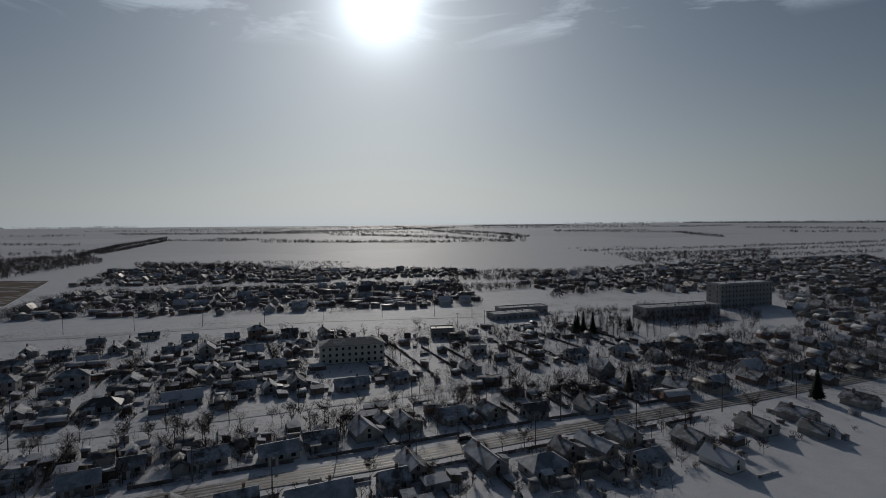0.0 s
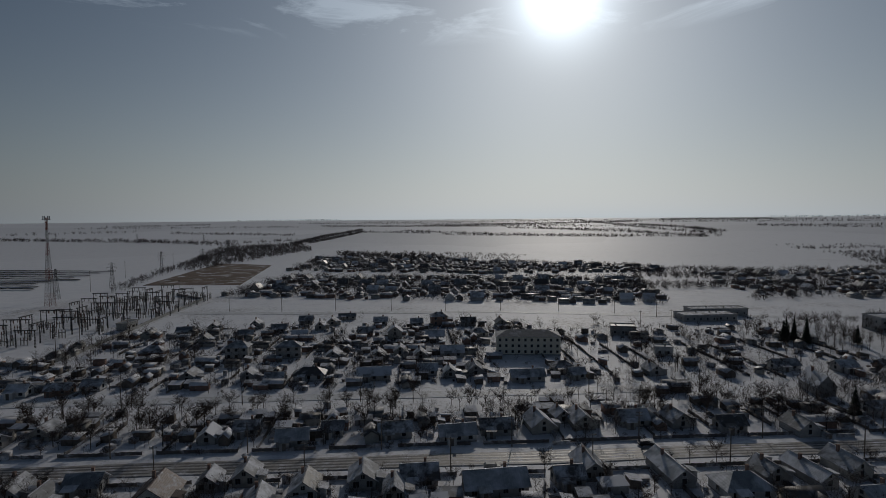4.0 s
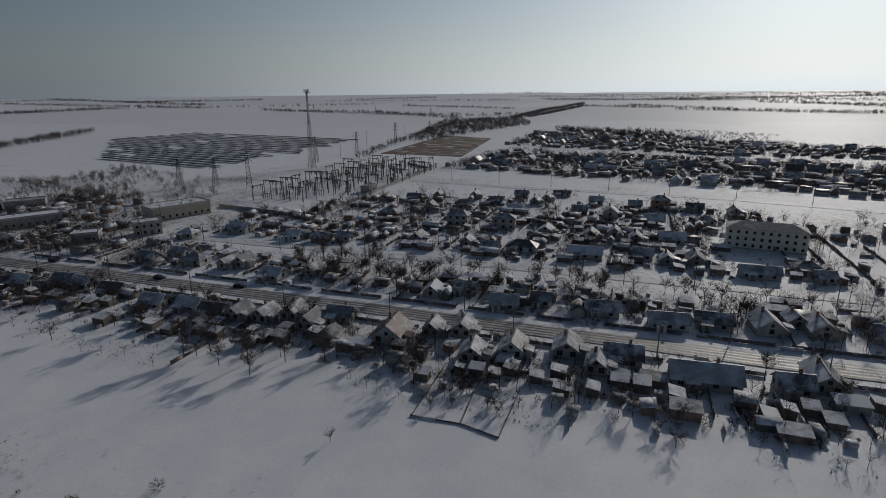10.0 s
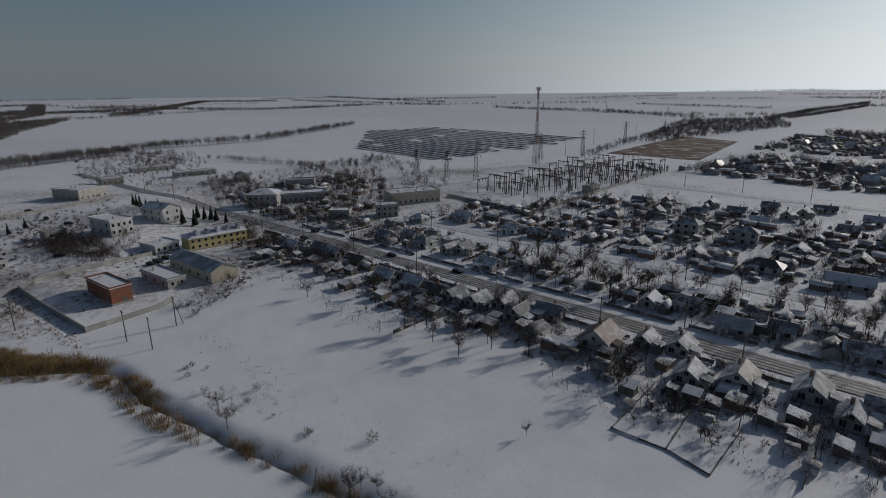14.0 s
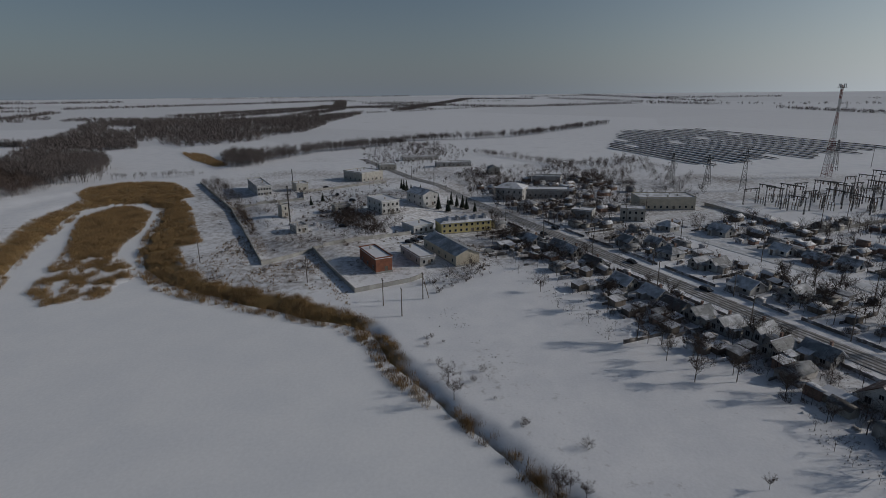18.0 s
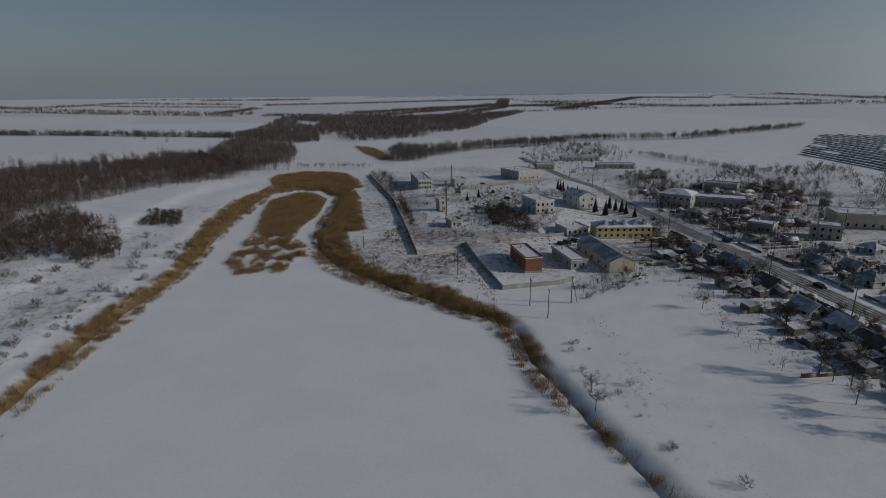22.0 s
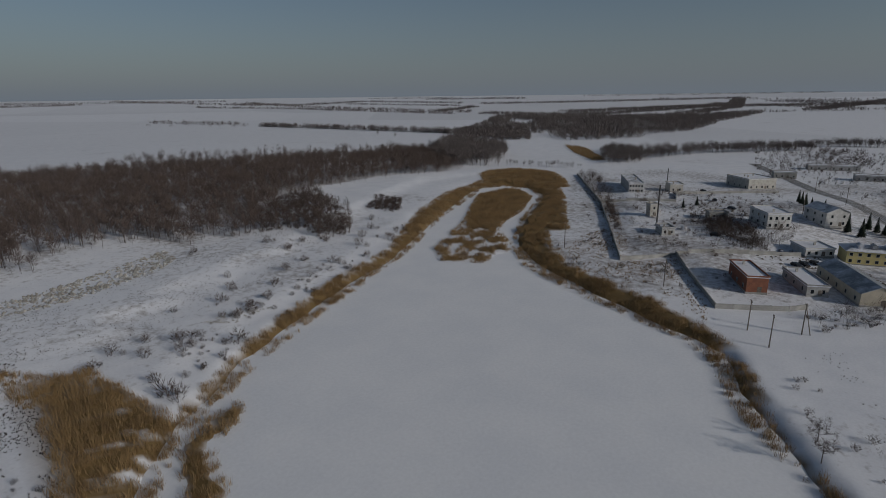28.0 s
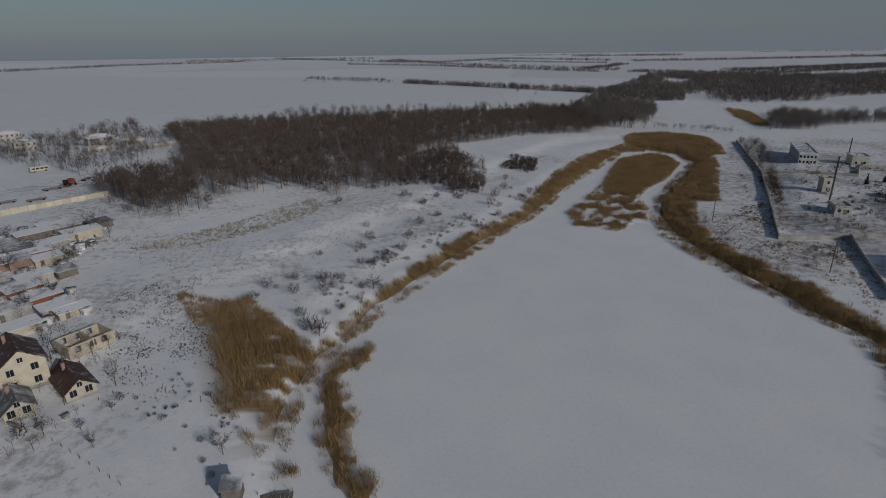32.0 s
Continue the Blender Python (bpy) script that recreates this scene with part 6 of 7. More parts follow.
far_block([(-299, 345), (-330, 480), (-160, 520), (13, 560), (30, 395), (-129, 368)], 40, 17, 12, 3, 3.8)
far_block([(-370, 540), (-440, 720), (-280, 750), (13, 690), (60, 640), (-140, 560)], 48, 20, 12, 4, 4.5)
far_block([(90, 470), (60, 620), (340, 760), (700, 900), (560, 640), (330, 430)], 52, 24, 18, 5, 5.6, 0.75)
far_block([(200, 300), (260, 420), (420, 520), (330, 360), (240, 270)], 44, 20, 18, 6, 4.2, 0.7)
far_block([(-20, 205), (40, 200), (120, 275), (230, 300), (200, 225), (170, 205), (60, 172)], 30, 18, 20, 7, 3.8, 0.5)
strew("grove", FAR, spots_in([(-464, 800), (-274, 790), (-230, 720), (-383, 720)], 6.0, 61, 0.7, 1.3), FARTWIG, "grove of bare trees beside the far fields", "trees")
strew("park_trees", FOREST, spots_in([(56, 290), (58, 328), (133, 364), (201, 345), (172, 290), (112, 284)], 5.0, 62, 0.6, 1.0, keep=lambda x, y, r: waves(x * 1.4, y * 1.4) + r.rand(len(x)) > 0.3), TWIG, "rows of tall bare trees round the school", "trees")
strew("scrub", FOREST + LOWTREE, spots_in([(-450, 22), (-444, 67), (-476, 111), (-487, 186), (-354, 121), (-321, 118), (-246, 59), (-253, 38), (-322, 16)], 4.4, 63, 0.4, 0.75, keep=lambda x, y, r: (waves(x * 1.2, y * 1.2) + r.rand(len(x)) > 0.25) & np.array([clear(a, b, -1) for a, b in zip(x, y)], bool)), TWIG, "bare scrub and garden trees west of the road", "scrub")
strew("scrub", FOREST, spots_in([(-472, 81), (-466, 129), (-503, 171), (-467, 179), (-440, 103)], 6.0, 68, 0.5, 0.9), TWIG, "row of bare trees past the yards", "trees")
strew("scrub", FOREST, spots_in([(-605, -54), (-593, 25), (-450, 20), (-334, 5), (-420, -30)], 8.0, 69, 0.3, 0.7, keep=lambda x, y, r: waves(x, y) + 0.5 * r.rand(len(x)) > 0.3), TWIG, "scattered bare scrub beyond the works", "scrub")
strew("scrub", LOWTREE + BUSHES, spots_in([(-262, -60), (-225, -32), (-233, -24), (-262, -36), (-276, -50)], 1.6, 64, 0.6, 1.1), TWIG, "dense brown thicket inside the works", "scrub")
strew("scrub", LOWTREE, spots_in([(-380, -168), (-290, -118), (-296, -108), (-390, -158)], 3.2, 65, 0.7, 1.2), TWIG, "row of brown bare trees along the works wall", "trees")
strew("bushes", BUSHES, spots_in([(-340, -100), (-190, -60), (-170, -25), (-230, -15), (-330, -30)], 8.0, 66, 0.5, 1.2), TWIG, "bare bushes about the works yard", "bushes")
single("field", Build().prism([(-422, 386), (-336, 413), (-438, 601), (-529, 611)], -0.6, 0.28), SOIL, "brown ploughed field thinly dusted with snow", "field", kind="structure")
strew("garden_trees", FAR, spots_in([(300, 900), (280, 1240), (1210, 1480), (760, 940), (560, 800)], 9.0, 67, 0.4, 0.8, keep=lambda x, y, r: np.sin((y - 0.35 * x) * 0.045) + 0.5 * waves(x * 0.3, y * 0.3) > 0.25), FARTWIG, "bare trees of the far edge of town", "trees")
for k, (ring, gap, lab) in enumerate((([(-14, 591), (60, 677), (150, 665), (135, 599), (50, 561)], 4.2, "dark grove of bare trees past the far houses"), ([(298, 935), (697, 1158), (479, 796), (281, 770)], 6.5, "bare trees over the far gardens"), ([(79, 423), (349, 579), (391, 649), (122, 540)], 4.6, "bare trees lining the far street"), ([(-70, 482), (9, 510), (100, 538), (100, 500), (0, 470)], 4.0, "row of bare trees behind the far houses"))):
    strew("garden_trees", FAR[2:] + MIDTREE, spots_in(ring, gap, 110 + k, 0.6, 1.1, keep=lambda x, y, r: waves(x * 0.6, y * 0.6) + r.rand(len(x)) > 0.1), FARTWIG, lab, "trees")
strew("garden_trees", GARDEN + LOWTREE, spots_in([(36, 231), (173, 287), (127, 210), (53, 195)], 4.6, 120, 0.7, 1.2, keep=lambda x, y, r: waves(x * 2, y * 2) + r.rand(len(x)) > 0.35), TWIG, "bare garden trees round the shaded houses", "trees")
strew("garden_trees", GARDEN + LOWTREE, spots_in([(19, 238), (34, 261), (45, 242), (37, 208), (20, 205)], 3.6, 121, 0.6, 1.1), TWIG, "bare thicket on the empty lot", "trees")
POPLAR = [cloud_tree(8.5, 1.0, 31, 70, 0.06, 1.6, 0.12), cloud_tree(9.5, 1.1, 32, 70, 0.06, 1.7, 0.12)]
rows = [(52 + 57 * k / 17 + rnd.uniform(-0.8, 0.8), 280 - 3 * math.sin(k * 0.37) + rnd.uniform(-1, 1)) for k in range(18)] + [(92 + 26 * k / 8, 304 - 10 * k / 8) for k in range(9)]
strew("poplar_row", POPLAR, np.array([(x, y, ground_z(x, y), k, rnd.uniform(0.7, 1.1), rnd.uniform(0.6, 1.1)) for k, (x, y) in enumerate(rows)]), TWIG, "rows of slim bare poplars before the school", "trees")
for k, ring in enumerate(([(-385, 11), (-324, 39), (-354, 51), (-447, 39), (-434, 15)], [(-375, 87), (-333, 120), (-369, 132), (-424, 104)], [(-251, 59), (-243, 77), (-268, 83), (-273, 66)], [(-247, -51), (-225, -37), (-235, -21), (-270, -17), (-268, -44)])):
    strew("scrub", MIDTREE + LOWTREE, spots_in(ring, 3.6, 130 + k, 0.6, 1.1), TWIG, "dense brown bare trees beside the yards", "scrub")

# ---- the south bank: houses, ruin, yards, rubble ----
FINE[0] = True
for x, y, L, W, h, st, rf, wl, turn, lab in ((9.8, -120.5, 9.5, 7.4, 5.4, 2, BROWNROOF, CREAMWALL, -82, "two-storey cream house with a dark brown gabled roof"),
                                             (2.4, -113.0, 9.5, 5.0, 2.2, 1, BROWNROOF, CREAMWALL, -80, "small cream annexe with a brown gabled roof"),
                                             (11.0, -110.0, 6.5, 4.4, 2.2, 1, DARKROOF, CREAMWALL, -84, "little cream summer house with a dark roof")):
    ob = house(L, W, h, "g", rf, wl, lab, st, porch=False)
    ob.matrix_basis = place(x, y, turn)
    HOUSES.append((x, y, 5))
    part("canopy", Build().slab((L / 2 - 0.02, -1.3, 2.3), (L / 2 + 1.5, -1.3, 2.05), (L / 2 + 1.5, 1.3, 2.05), (L / 2 - 0.02, 1.3, 2.3), 0.1), rf, ob)
FINE[0] = False

ruin = thing("ruin", "roofless yellow-walled shell of an unfinished house", "ruin", m=place(-1.3, -128, -160))
for q in ((-4.6, -3.2, 4.6, -2.9), (-4.6, 2.9, 4.6, 3.2), (-4.6, -2.9, -4.3, 2.9), (4.3, -2.9, 4.6, 2.9), (0.3, -2.9, 0.6, 2.9)):
    b = Build()
    along = (q[2] - q[0]) > 1
    if along:
        for x0, x1, zz in ((q[0], -3.4, 0), (-2.2, -0.4, 0), (0.8, 1.8, 0), (3.0, q[2], 0)):
            b.box(x0, q[1], -0.4, x1, q[3], 2.6)
        for x0, x1 in ((-3.4, -2.2), (-0.4, 0.8), (1.8, 3.0)):
            b.box(x0, q[1], -0.4, x1, q[3], 0.9)
            b.box(x0, q[1], 2.25, x1, q[3], 2.6)
    else:
        b.box(q[0], q[1], -0.4, q[2], q[3], 2.6)
    part("wall", b, CREAMWALL, ruin)

for x, y, w, d, h, t, wl, rf, lab in ((-3, -224, 9, 5, 2.3, 12, OLDWOOD, SNOWY, "ramshackle dark shed row under snow"), (-10, -211, 11, 5, 2.4, 16, CREAMWALL, SNOWY, "pale garage with a sagging snowy roof"), (3, -218, 10, 5, 2.2, 14, OLDWOOD, SNOWY, "low board sheds under snow"),
                                      (4, -196, 10, 4, 2.4, 10, BRICKWALL, SNOWY, "orange brick garage with a snowy roof"), (1, -190, 7, 4, 2.2, 10, CREAMWALL, SNOWY, "small pale store under snow"), (8, -168, 8, 5, 2.4, 20, BRICKWALL, SNOWY, "brick outhouse behind bare trees"),
                                      (-1, -147, 7, 3, 1.6, 18, CREAMWALL, SNOWY, "low pale yard wall shed"), (12, -208, 10, 7, 2.4, 12, GREYWALL, SNOWY, "flat snowy garage block"), (16, -180, 9, 6, 2.4, 15, GREYWALL, SNOWY, "flat snowy garage block"),
                                      (-6, -220, 8, 4, 2.2, 16, OLDWOOD, SLATE, "patched board shed with a slate lid"), (-16, -219, 7, 5, 2.1, 18, OLDWOOD, DARKROOF, "dark sagging board shed"), (-1, -204, 9, 5, 2.2, 14, GREYWALL, SNOWY, "grey lean-to garage under snow"), (7, -202, 7, 5, 2.2, 12, SILBRICK, SLATE, "pale brick garage with a slate lid"),
                                      (9, -192, 8, 5, 2.3, 12, OLDBRICK, SNOWY, "dull brick store under snow"), (5, -176, 8, 4, 2.2, 15, SILBRICK, SNOWY, "pale brick shed under snow"), (-2, -177, 5, 4, 2.0, 20, OLDWOOD, SLATE, "board hutch with a slate lid"), (5, -159, 9, 5, 2.4, 18, BRICKWALL, SNOWY, "orange brick outhouse under snow"),
                                      (2, -150, 7, 4, 2.2, 14, SILBRICK, SNOWY, "pale outhouse beside the ruin"), (11, -155, 8, 5, 2.4, 16, GREYWALL, SNOWY, "grey flat outhouse under snow"), (12, -170, 7, 5, 2.2, 14, OLDBRICK, SLATE, "dull brick hutch with a slate lid"), (10, -143, 9, 4, 2.0, 15, CREAMWALL, SNOWY, "low pale garden shed under snow")):
    ob = shed(w, d, h, rf, wl, lab)
    ob.matrix_basis = place(x, y, t + 180)
for x, y, w, d, h, t in ((-44, -432, 16, 9, 6, 190), (-4, -440, 12, 8, 6, 185), (3, -500, 12, 8, 6, 185), (-62, -420, 14, 8, 3.5, 200), (-38, -400, 12, 8, 3.2, 195), (-75, -395, 20, 4, 2.4, 195)):
    block(x, y, w, d, h, t, SILBRICK, SNOWY, "weathered pale house at the edge of the wood", 2 if h > 5 else 1, 4, kind="flat" if h < 5 else "hip", name="house", category="house")
strew("yard_trees", FOREST, spots_in([(10, -450), (-85, -550), (-75, -380), (-25, -315), (12, -400)], 5.0, 71, 0.5, 1.1, keep=lambda x, y, r: waves(x * 2, y * 2) + r.rand(len(x)) > 0.25), FARTWIG, "bare trees round the edge houses", "trees")
strew("wood_edge", FOREST, spots_in([(-20, -300), (-26, -270), (-32, -236), (-38, -222), (-46, -224), (-56, -246), (-52, -290), (-30, -305)], 7.0, 72, 0.85, 1.3), TWIG, "front of the bare wood with thin trunks", "trees")
bus = thing("old_bus", "old pale yellow bus body parked on snow", "bus", m=place(-6, -352, 15))
part("body", Build().box(-4.2, -1.2, 0.5, 4.2, 1.2, 2.6), CREAMWALL, bus)
part("roof", Build().box(-4.1, -1.1, 2.603, 4.1, 1.1, 2.8), SNOWY, bus)
for sx in (-2.6, 2.6):
    for sy in (-1.1, 1.1):
        part("wheel", Build().tube((sx, sy - 0.12, 0.45), (sx, sy + 0.12, 0.45), 0.45, 0.45, 10, True), RUBBER, bus)
for i in range(4):
    part("window", Build().box(-3.6 + i * 1.9, 1.19, 1.4, -2.2 + i * 1.9, 1.24, 2.2), GLASS, bus)
tractor = thing("harvester", "rusty red farm harvester parked in the yard", "harvester", m=place(-15, -302, 40))
part("body", Build().box(-2.2, -1.1, 0.9, 1.6, 1.1, 2.6).box(-1.6, -0.9, 2.6, 0.4, 0.9, 3.2), RUSTRED, tractor)
part("cab", Build().box(1.6, -0.8, 1.2, 2.9, 0.8, 3.1), GLASS, tractor)
part("header", Build().box(2.9, -2.2, 0.2, 3.9, 2.2, 0.9), RUSTRED, tractor)
for sx, r in ((1.5, 0.8), (-1.7, 0.5)):
    for sy in (-1.25, 1.25):
        part("wheel", Build().tube((sx, sy - 0.2, r), (sx, sy + 0.2, r), r, r, 12, True), RUBBER, tractor)
for x, y, L, t in ((9, -280, 7, 10), (-1, -277, 7, 12), (-8, -297, 8, 20), (-22, -310, 6, 60)):
    ob = thing("trailer", "flat farm trailer standing in the snow", "trailer", m=place(x, y, t))
    part("bed", Build().box(-L / 2, -1, 0.7, L / 2, 1, 0.9), OLDWOOD, ob)
    part("board", Build().box(-L / 2, 0.95, 0.9, L / 2, 1.0, 1.4), OLDWOOD, ob)
    for sx in (-L / 3, L / 3):
        part("wheel", Build().tube((sx, -1.0, 0.4), (sx, 1.0, 0.4), 0.38, 0.38, 8, True), RUBBER, ob)

# boat hut and jetty at the water
hut = shed(2.6, 2.2, 2.0, SLATE, OLDWOOD, "small grey boat hut at the jetty")
hut.matrix_basis = place(-12.5, -68.5, 150)
jetty = thing("jetty", "short snowy plank jetty over the ice", "jetty", m=pose(-17.3, -65.5, LAKE_Z, 0, 0, 150))
for i in range(9):
    part("plank", Build().box(-2.7 + i * 0.6, -0.6, 0.5, -2.15 + i * 0.6, 0.6, 0.56), OLDWOOD, jetty)
for sx in (-2.5, 0, 2.5):
    part("post", Build().tube((sx, 0.65, -0.8), (sx, 0.65, 1.2), 0.07, None, 6).tube((sx, -0.65, -0.8), (sx, -0.65, 0.6), 0.07, None, 6), OLDWOOD, jetty)


# rubble of an old slope, and tufts of dead grass through the snow
def stone(seed):
    rg = random.Random(seed)
    vs = []
    for a in range(5):
        t = a * 1.2566
        vs.append((math.cos(t) * rg.uniform(0.3, 0.6), math.sin(t) * rg.uniform(0.25, 0.5), rg.uniform(0, 0.15)))
    vs += [(rg.uniform(-0.15, 0.15), rg.uniform(-0.15, 0.15), rg.uniform(0.3, 0.5))]
    return np.array(vs), np.array([(i, (i + 1) % 5, 5) for i in range(5)])


STONES = [stone(i) for i in range(4)]
sp = spots_in([(-18, -190), (-33, -181), (-47, -179), (-62, -183), (-79, -187), (-91, -197), (-94, -212), (-70, -203), (-53, -198), (-33, -193)], 0.95, 81, 0.6, 1.6, keep=lambda x, y, r: waves(x * 3, y * 3) + r.rand(len(x)) > 0.1)
strew("rubble", STONES, sp, STONEM, "band of snowy limestone rubble on the slope", "rubble")
strew("rubble", STONES, spots_in([(-66, -137), (-72, -130), (-86, -132), (-78, -137)], 0.8, 82, 0.5, 1.0), STONEM, "stones on the old embankment", "rubble")
strew("rubble", STONES, spots_in([(-8, -205), (-16, -198), (-24, -200), (-14, -208)], 1.0, 83, 0.6, 1.3), STONEM, "heap of rubble beside the sheds", "rubble")


def grass_tuft(seed):
    rg = random.Random(seed)
    b = Build()
    for i in range(7):
        a, l = rg.uniform(0, 6.28), rg.uniform(0.15, 0.4)
        c, s_ = math.cos(a), math.sin(a)
        b.add([(c * 0.05 - s_ * 0.05, s_ * 0.05 + c * 0.05, -0.05), (c * 0.05 + s_ * 0.05, s_ * 0.05 - c * 0.05, -0.05), (c * l, s_ * l, rg.uniform(0.2, 0.45))], [(0, 1, 2)])
    return template(b)


GRASS = [grass_tuft(1), grass_tuft(2)]
speck = lambda x, y, r: waves(x * 1.5, y * 1.5) + 0.8 * waves(x * 5, y * 5) + r.rand(len(x)) > 0.35
strew("dead_grass", GRASS, spots_in([(-20, -205), (-20, -150), (-45, -140), (-70, -145), (-140, -165), (-150, -215), (-90, -200), (-60, -185)], 1.05, 84, 0.35, 0.9, keep=speck), TWIG, "dead grass tufts through thin snow on the slope", "grass")
strew("dead_grass", GRASS, spots_in([(2, -140), (-22, -145), (-24, -110), (-18, -85), (-8, -100), (0, -112)], 1.0, 85, 0.4, 1.0, keep=speck), TWIG, "dead weeds through thin snow by the gardens", "grass")
strew("dead_grass", GRASS, spots_in([(-140, -5), (-112, 8), (-100, 16), (-118, 12), (-150, 2)], 1.8, 86, 0.4, 1.0, keep=speck), TWIG, "dead grass patches on the open snow", "grass")
strew("bushes", BUSHES, np.array([(x, y, ground_z(x, y), k, s_, s_) for k, (x, y, s_) in enumerate(((-4, -106, 0.4), (-6, -102, 0.4), (-8, -97, 0.4), (-9, -93, 0.5), (-11, -88, 0.5), (-12, -83, 0.7), (-11, -78, 0.7), (-11, -74, 0.8), (-7, -100, 0.3), (-52, -136, 1.5), (-58, -131, 1.3), (-48, -128, 1.4), (-66, -150, 1.2), (-92, -165, 1.2), (-62, -128, 1.1), (-55, -124, 1.5)))]), TWIG, "bare bushes along the garden path", "bushes")
for x, y, i, s_ in ((8, -100, 4, 0.8), (3, -98, 5, 0.7), (-14, -78, 1, 0.7), (6, -118, 5, 0.8), (14, -104, 4, 0.9), (-2, -101, 4, 0.6), (2, -92, 5, 0.6), (16, -96, 0, 0.8), (2, -160, 0, 0.9), (8, -155, 1, 0.9), (10, -188, 0, 1.0), (-5, -185, 6, 0.8)):
    put_tree(x, y, i, s_, "bank trees")
wire = thing("fence", "thin wire fence with short posts round a snowy plot", "fence", "garden fences")
line = [(-3, -107), (9, -103), (-1, -78)]
for (ax, ay), (bx, by) in zip(line, line[1:]):
    n = round(math.hypot(bx - ax, by - ay) / 2.6)
    for i in range(n):
        x, y = ax + (bx - ax) * i / n, ay + (by - ay) * i / n
        part("post", FENCE_MESH[2], None, wire, m=pose(x, y, ground_z(x, y) - 0.4))


# parked cars
def car(x, y, turn, white=False):
    key = "car_w" if white else "car"
    if key in POLES:
        return copy_thing(POLES[key], place(x, y, turn))
    ob = thing("car", "white parked car" + " on the snowy road verge" if white else "dark parked car beside the road", "car", "parked cars", place(x, y, turn))
    b = Build()
    b.add([(-2, -0.8, 0.3), (2, -0.8, 0.3), (2, 0.8, 0.3), (-2, 0.8, 0.3), (-2.05, -0.8, 0.85), (2.05, -0.8, 0.75), (2.05, 0.8, 0.75), (-2.05, 0.8, 0.85), (-1.5, -0.65, 1.35), (0.7, -0.65, 1.38), (0.7, 0.65, 1.38), (-1.5, 0.65, 1.35), (-1.9, -0.78, 0.9), (1.2, -0.78, 0.85), (1.2, 0.78, 0.85), (-1.9, 0.78, 0.9)],
          [(3, 2, 1, 0), (0, 1, 5, 4), (2, 3, 7, 6), (1, 2, 6, 5), (3, 0, 4, 7), (4, 5, 13, 12), (6, 7, 15, 14), (5, 6, 14, 13), (7, 4, 12, 15), (8, 9, 10, 11), (12, 13, 9, 8), (14, 15, 11, 10), (13, 14, 10, 9), (15, 12, 8, 11)])
    part("body", b, FRAMEW if white else CARPAINT, ob)
    part("windscreen", Build().slab((1.16, -0.6, 0.93), (1.16, 0.6, 0.93), (0.78, 0.55, 1.32), (0.78, -0.55, 1.32), 0.03), GLASS, ob)
    for sx in (-1.3, 1.3):
        for sy in (-0.78, 0.78):
            part("wheel", Build().tube((sx, sy - 0.1, 0.31), (sx, sy + 0.1, 0.31), 0.31, 0.31, 10, True), RUBBER, ob)
    POLES[key] = ob


for s_, d, wh in ((-205, 5.4, False), (-198, -5.0, False), (-86, -4.6, True), (-150, 2.0, False), (60, 5.0, False), (18, -5.0, True), (-118, 3.5, False)):
    x, y = on_road(s_, d)
    car(x, y, STREET + rnd.uniform(-3, 3), wh)
for x, y, t in ((-205, 18, 100), (-208, 21, 100), (-222, -12, 40), (-219, -14, 45), (-226, -9, 40), (-240, -45, 80), (-262, -48, 30), (-300, -50, 60), (-320, -62, 20), (-352, -75, 70)):
    car(x, y, t, rnd.random() < 0.2)
# scrap and timber heaps inside the works
heap = spots_in([(-330, -60), (-290, -72), (-262, -52), (-285, -38)], 3.2, 91, 0.5, 1.6)
strew("scrap", STONES, heap, OLDWOOD, "heaps of dark scrap and timber in the works yard", "scrap")
strew("scrap", STONES, spots_in([(-222, -30), (-190, 12), (-180, 14), (-205, 24), (-240, -8)], 2.2, 92, 0.5, 1.5), OLDWOOD, "scrap lying about the hangar yard", "scrap")
strew("scrap", STONES, spots_in([(-480, 0), (-400, 40), (-330, 30), (-400, -10), (-470, -30)], 4.5, 93, 0.8, 2.4), STONEM, "snowed spoil heaps west of the works", "rubble")


def stack(w, d, h, slope):
    """A low heap of boards, a hutch or a car-sized lump under sheeting: a box with a leaning lid."""
    b = Build()
    b.add([(-w, -d, -0.2), (w, -d, -0.2), (w, d, -0.2), (-w, d, -0.2), (-w, -d, h), (w, -d, h), (w, d, h + slope), (-w, d, h + slope)], [(0, 1, 5, 4), (1, 2, 6, 5), (2, 3, 7, 6), (3, 0, 4, 7)])
    b.slab((-w - 0.15, -d - 0.15, h + 0.06), (w + 0.15, -d - 0.15, h + 0.06), (w + 0.15, d + 0.15, h + slope + 0.06), (-w - 0.15, d + 0.15, h + slope + 0.06), 0.08)
    return template(b)


STACKS = [stack(0.9, 0.6, 0.8, 0.1), stack(1.5, 0.9, 1.2, 0.3), stack(2.2, 0.12, 1.1, 0.0), stack(1.2, 1.1, 1.5, 0.25), stack(3.0, 0.1, 0.9, 0.0), stack(0.5, 0.5, 0.7, 0.0)]


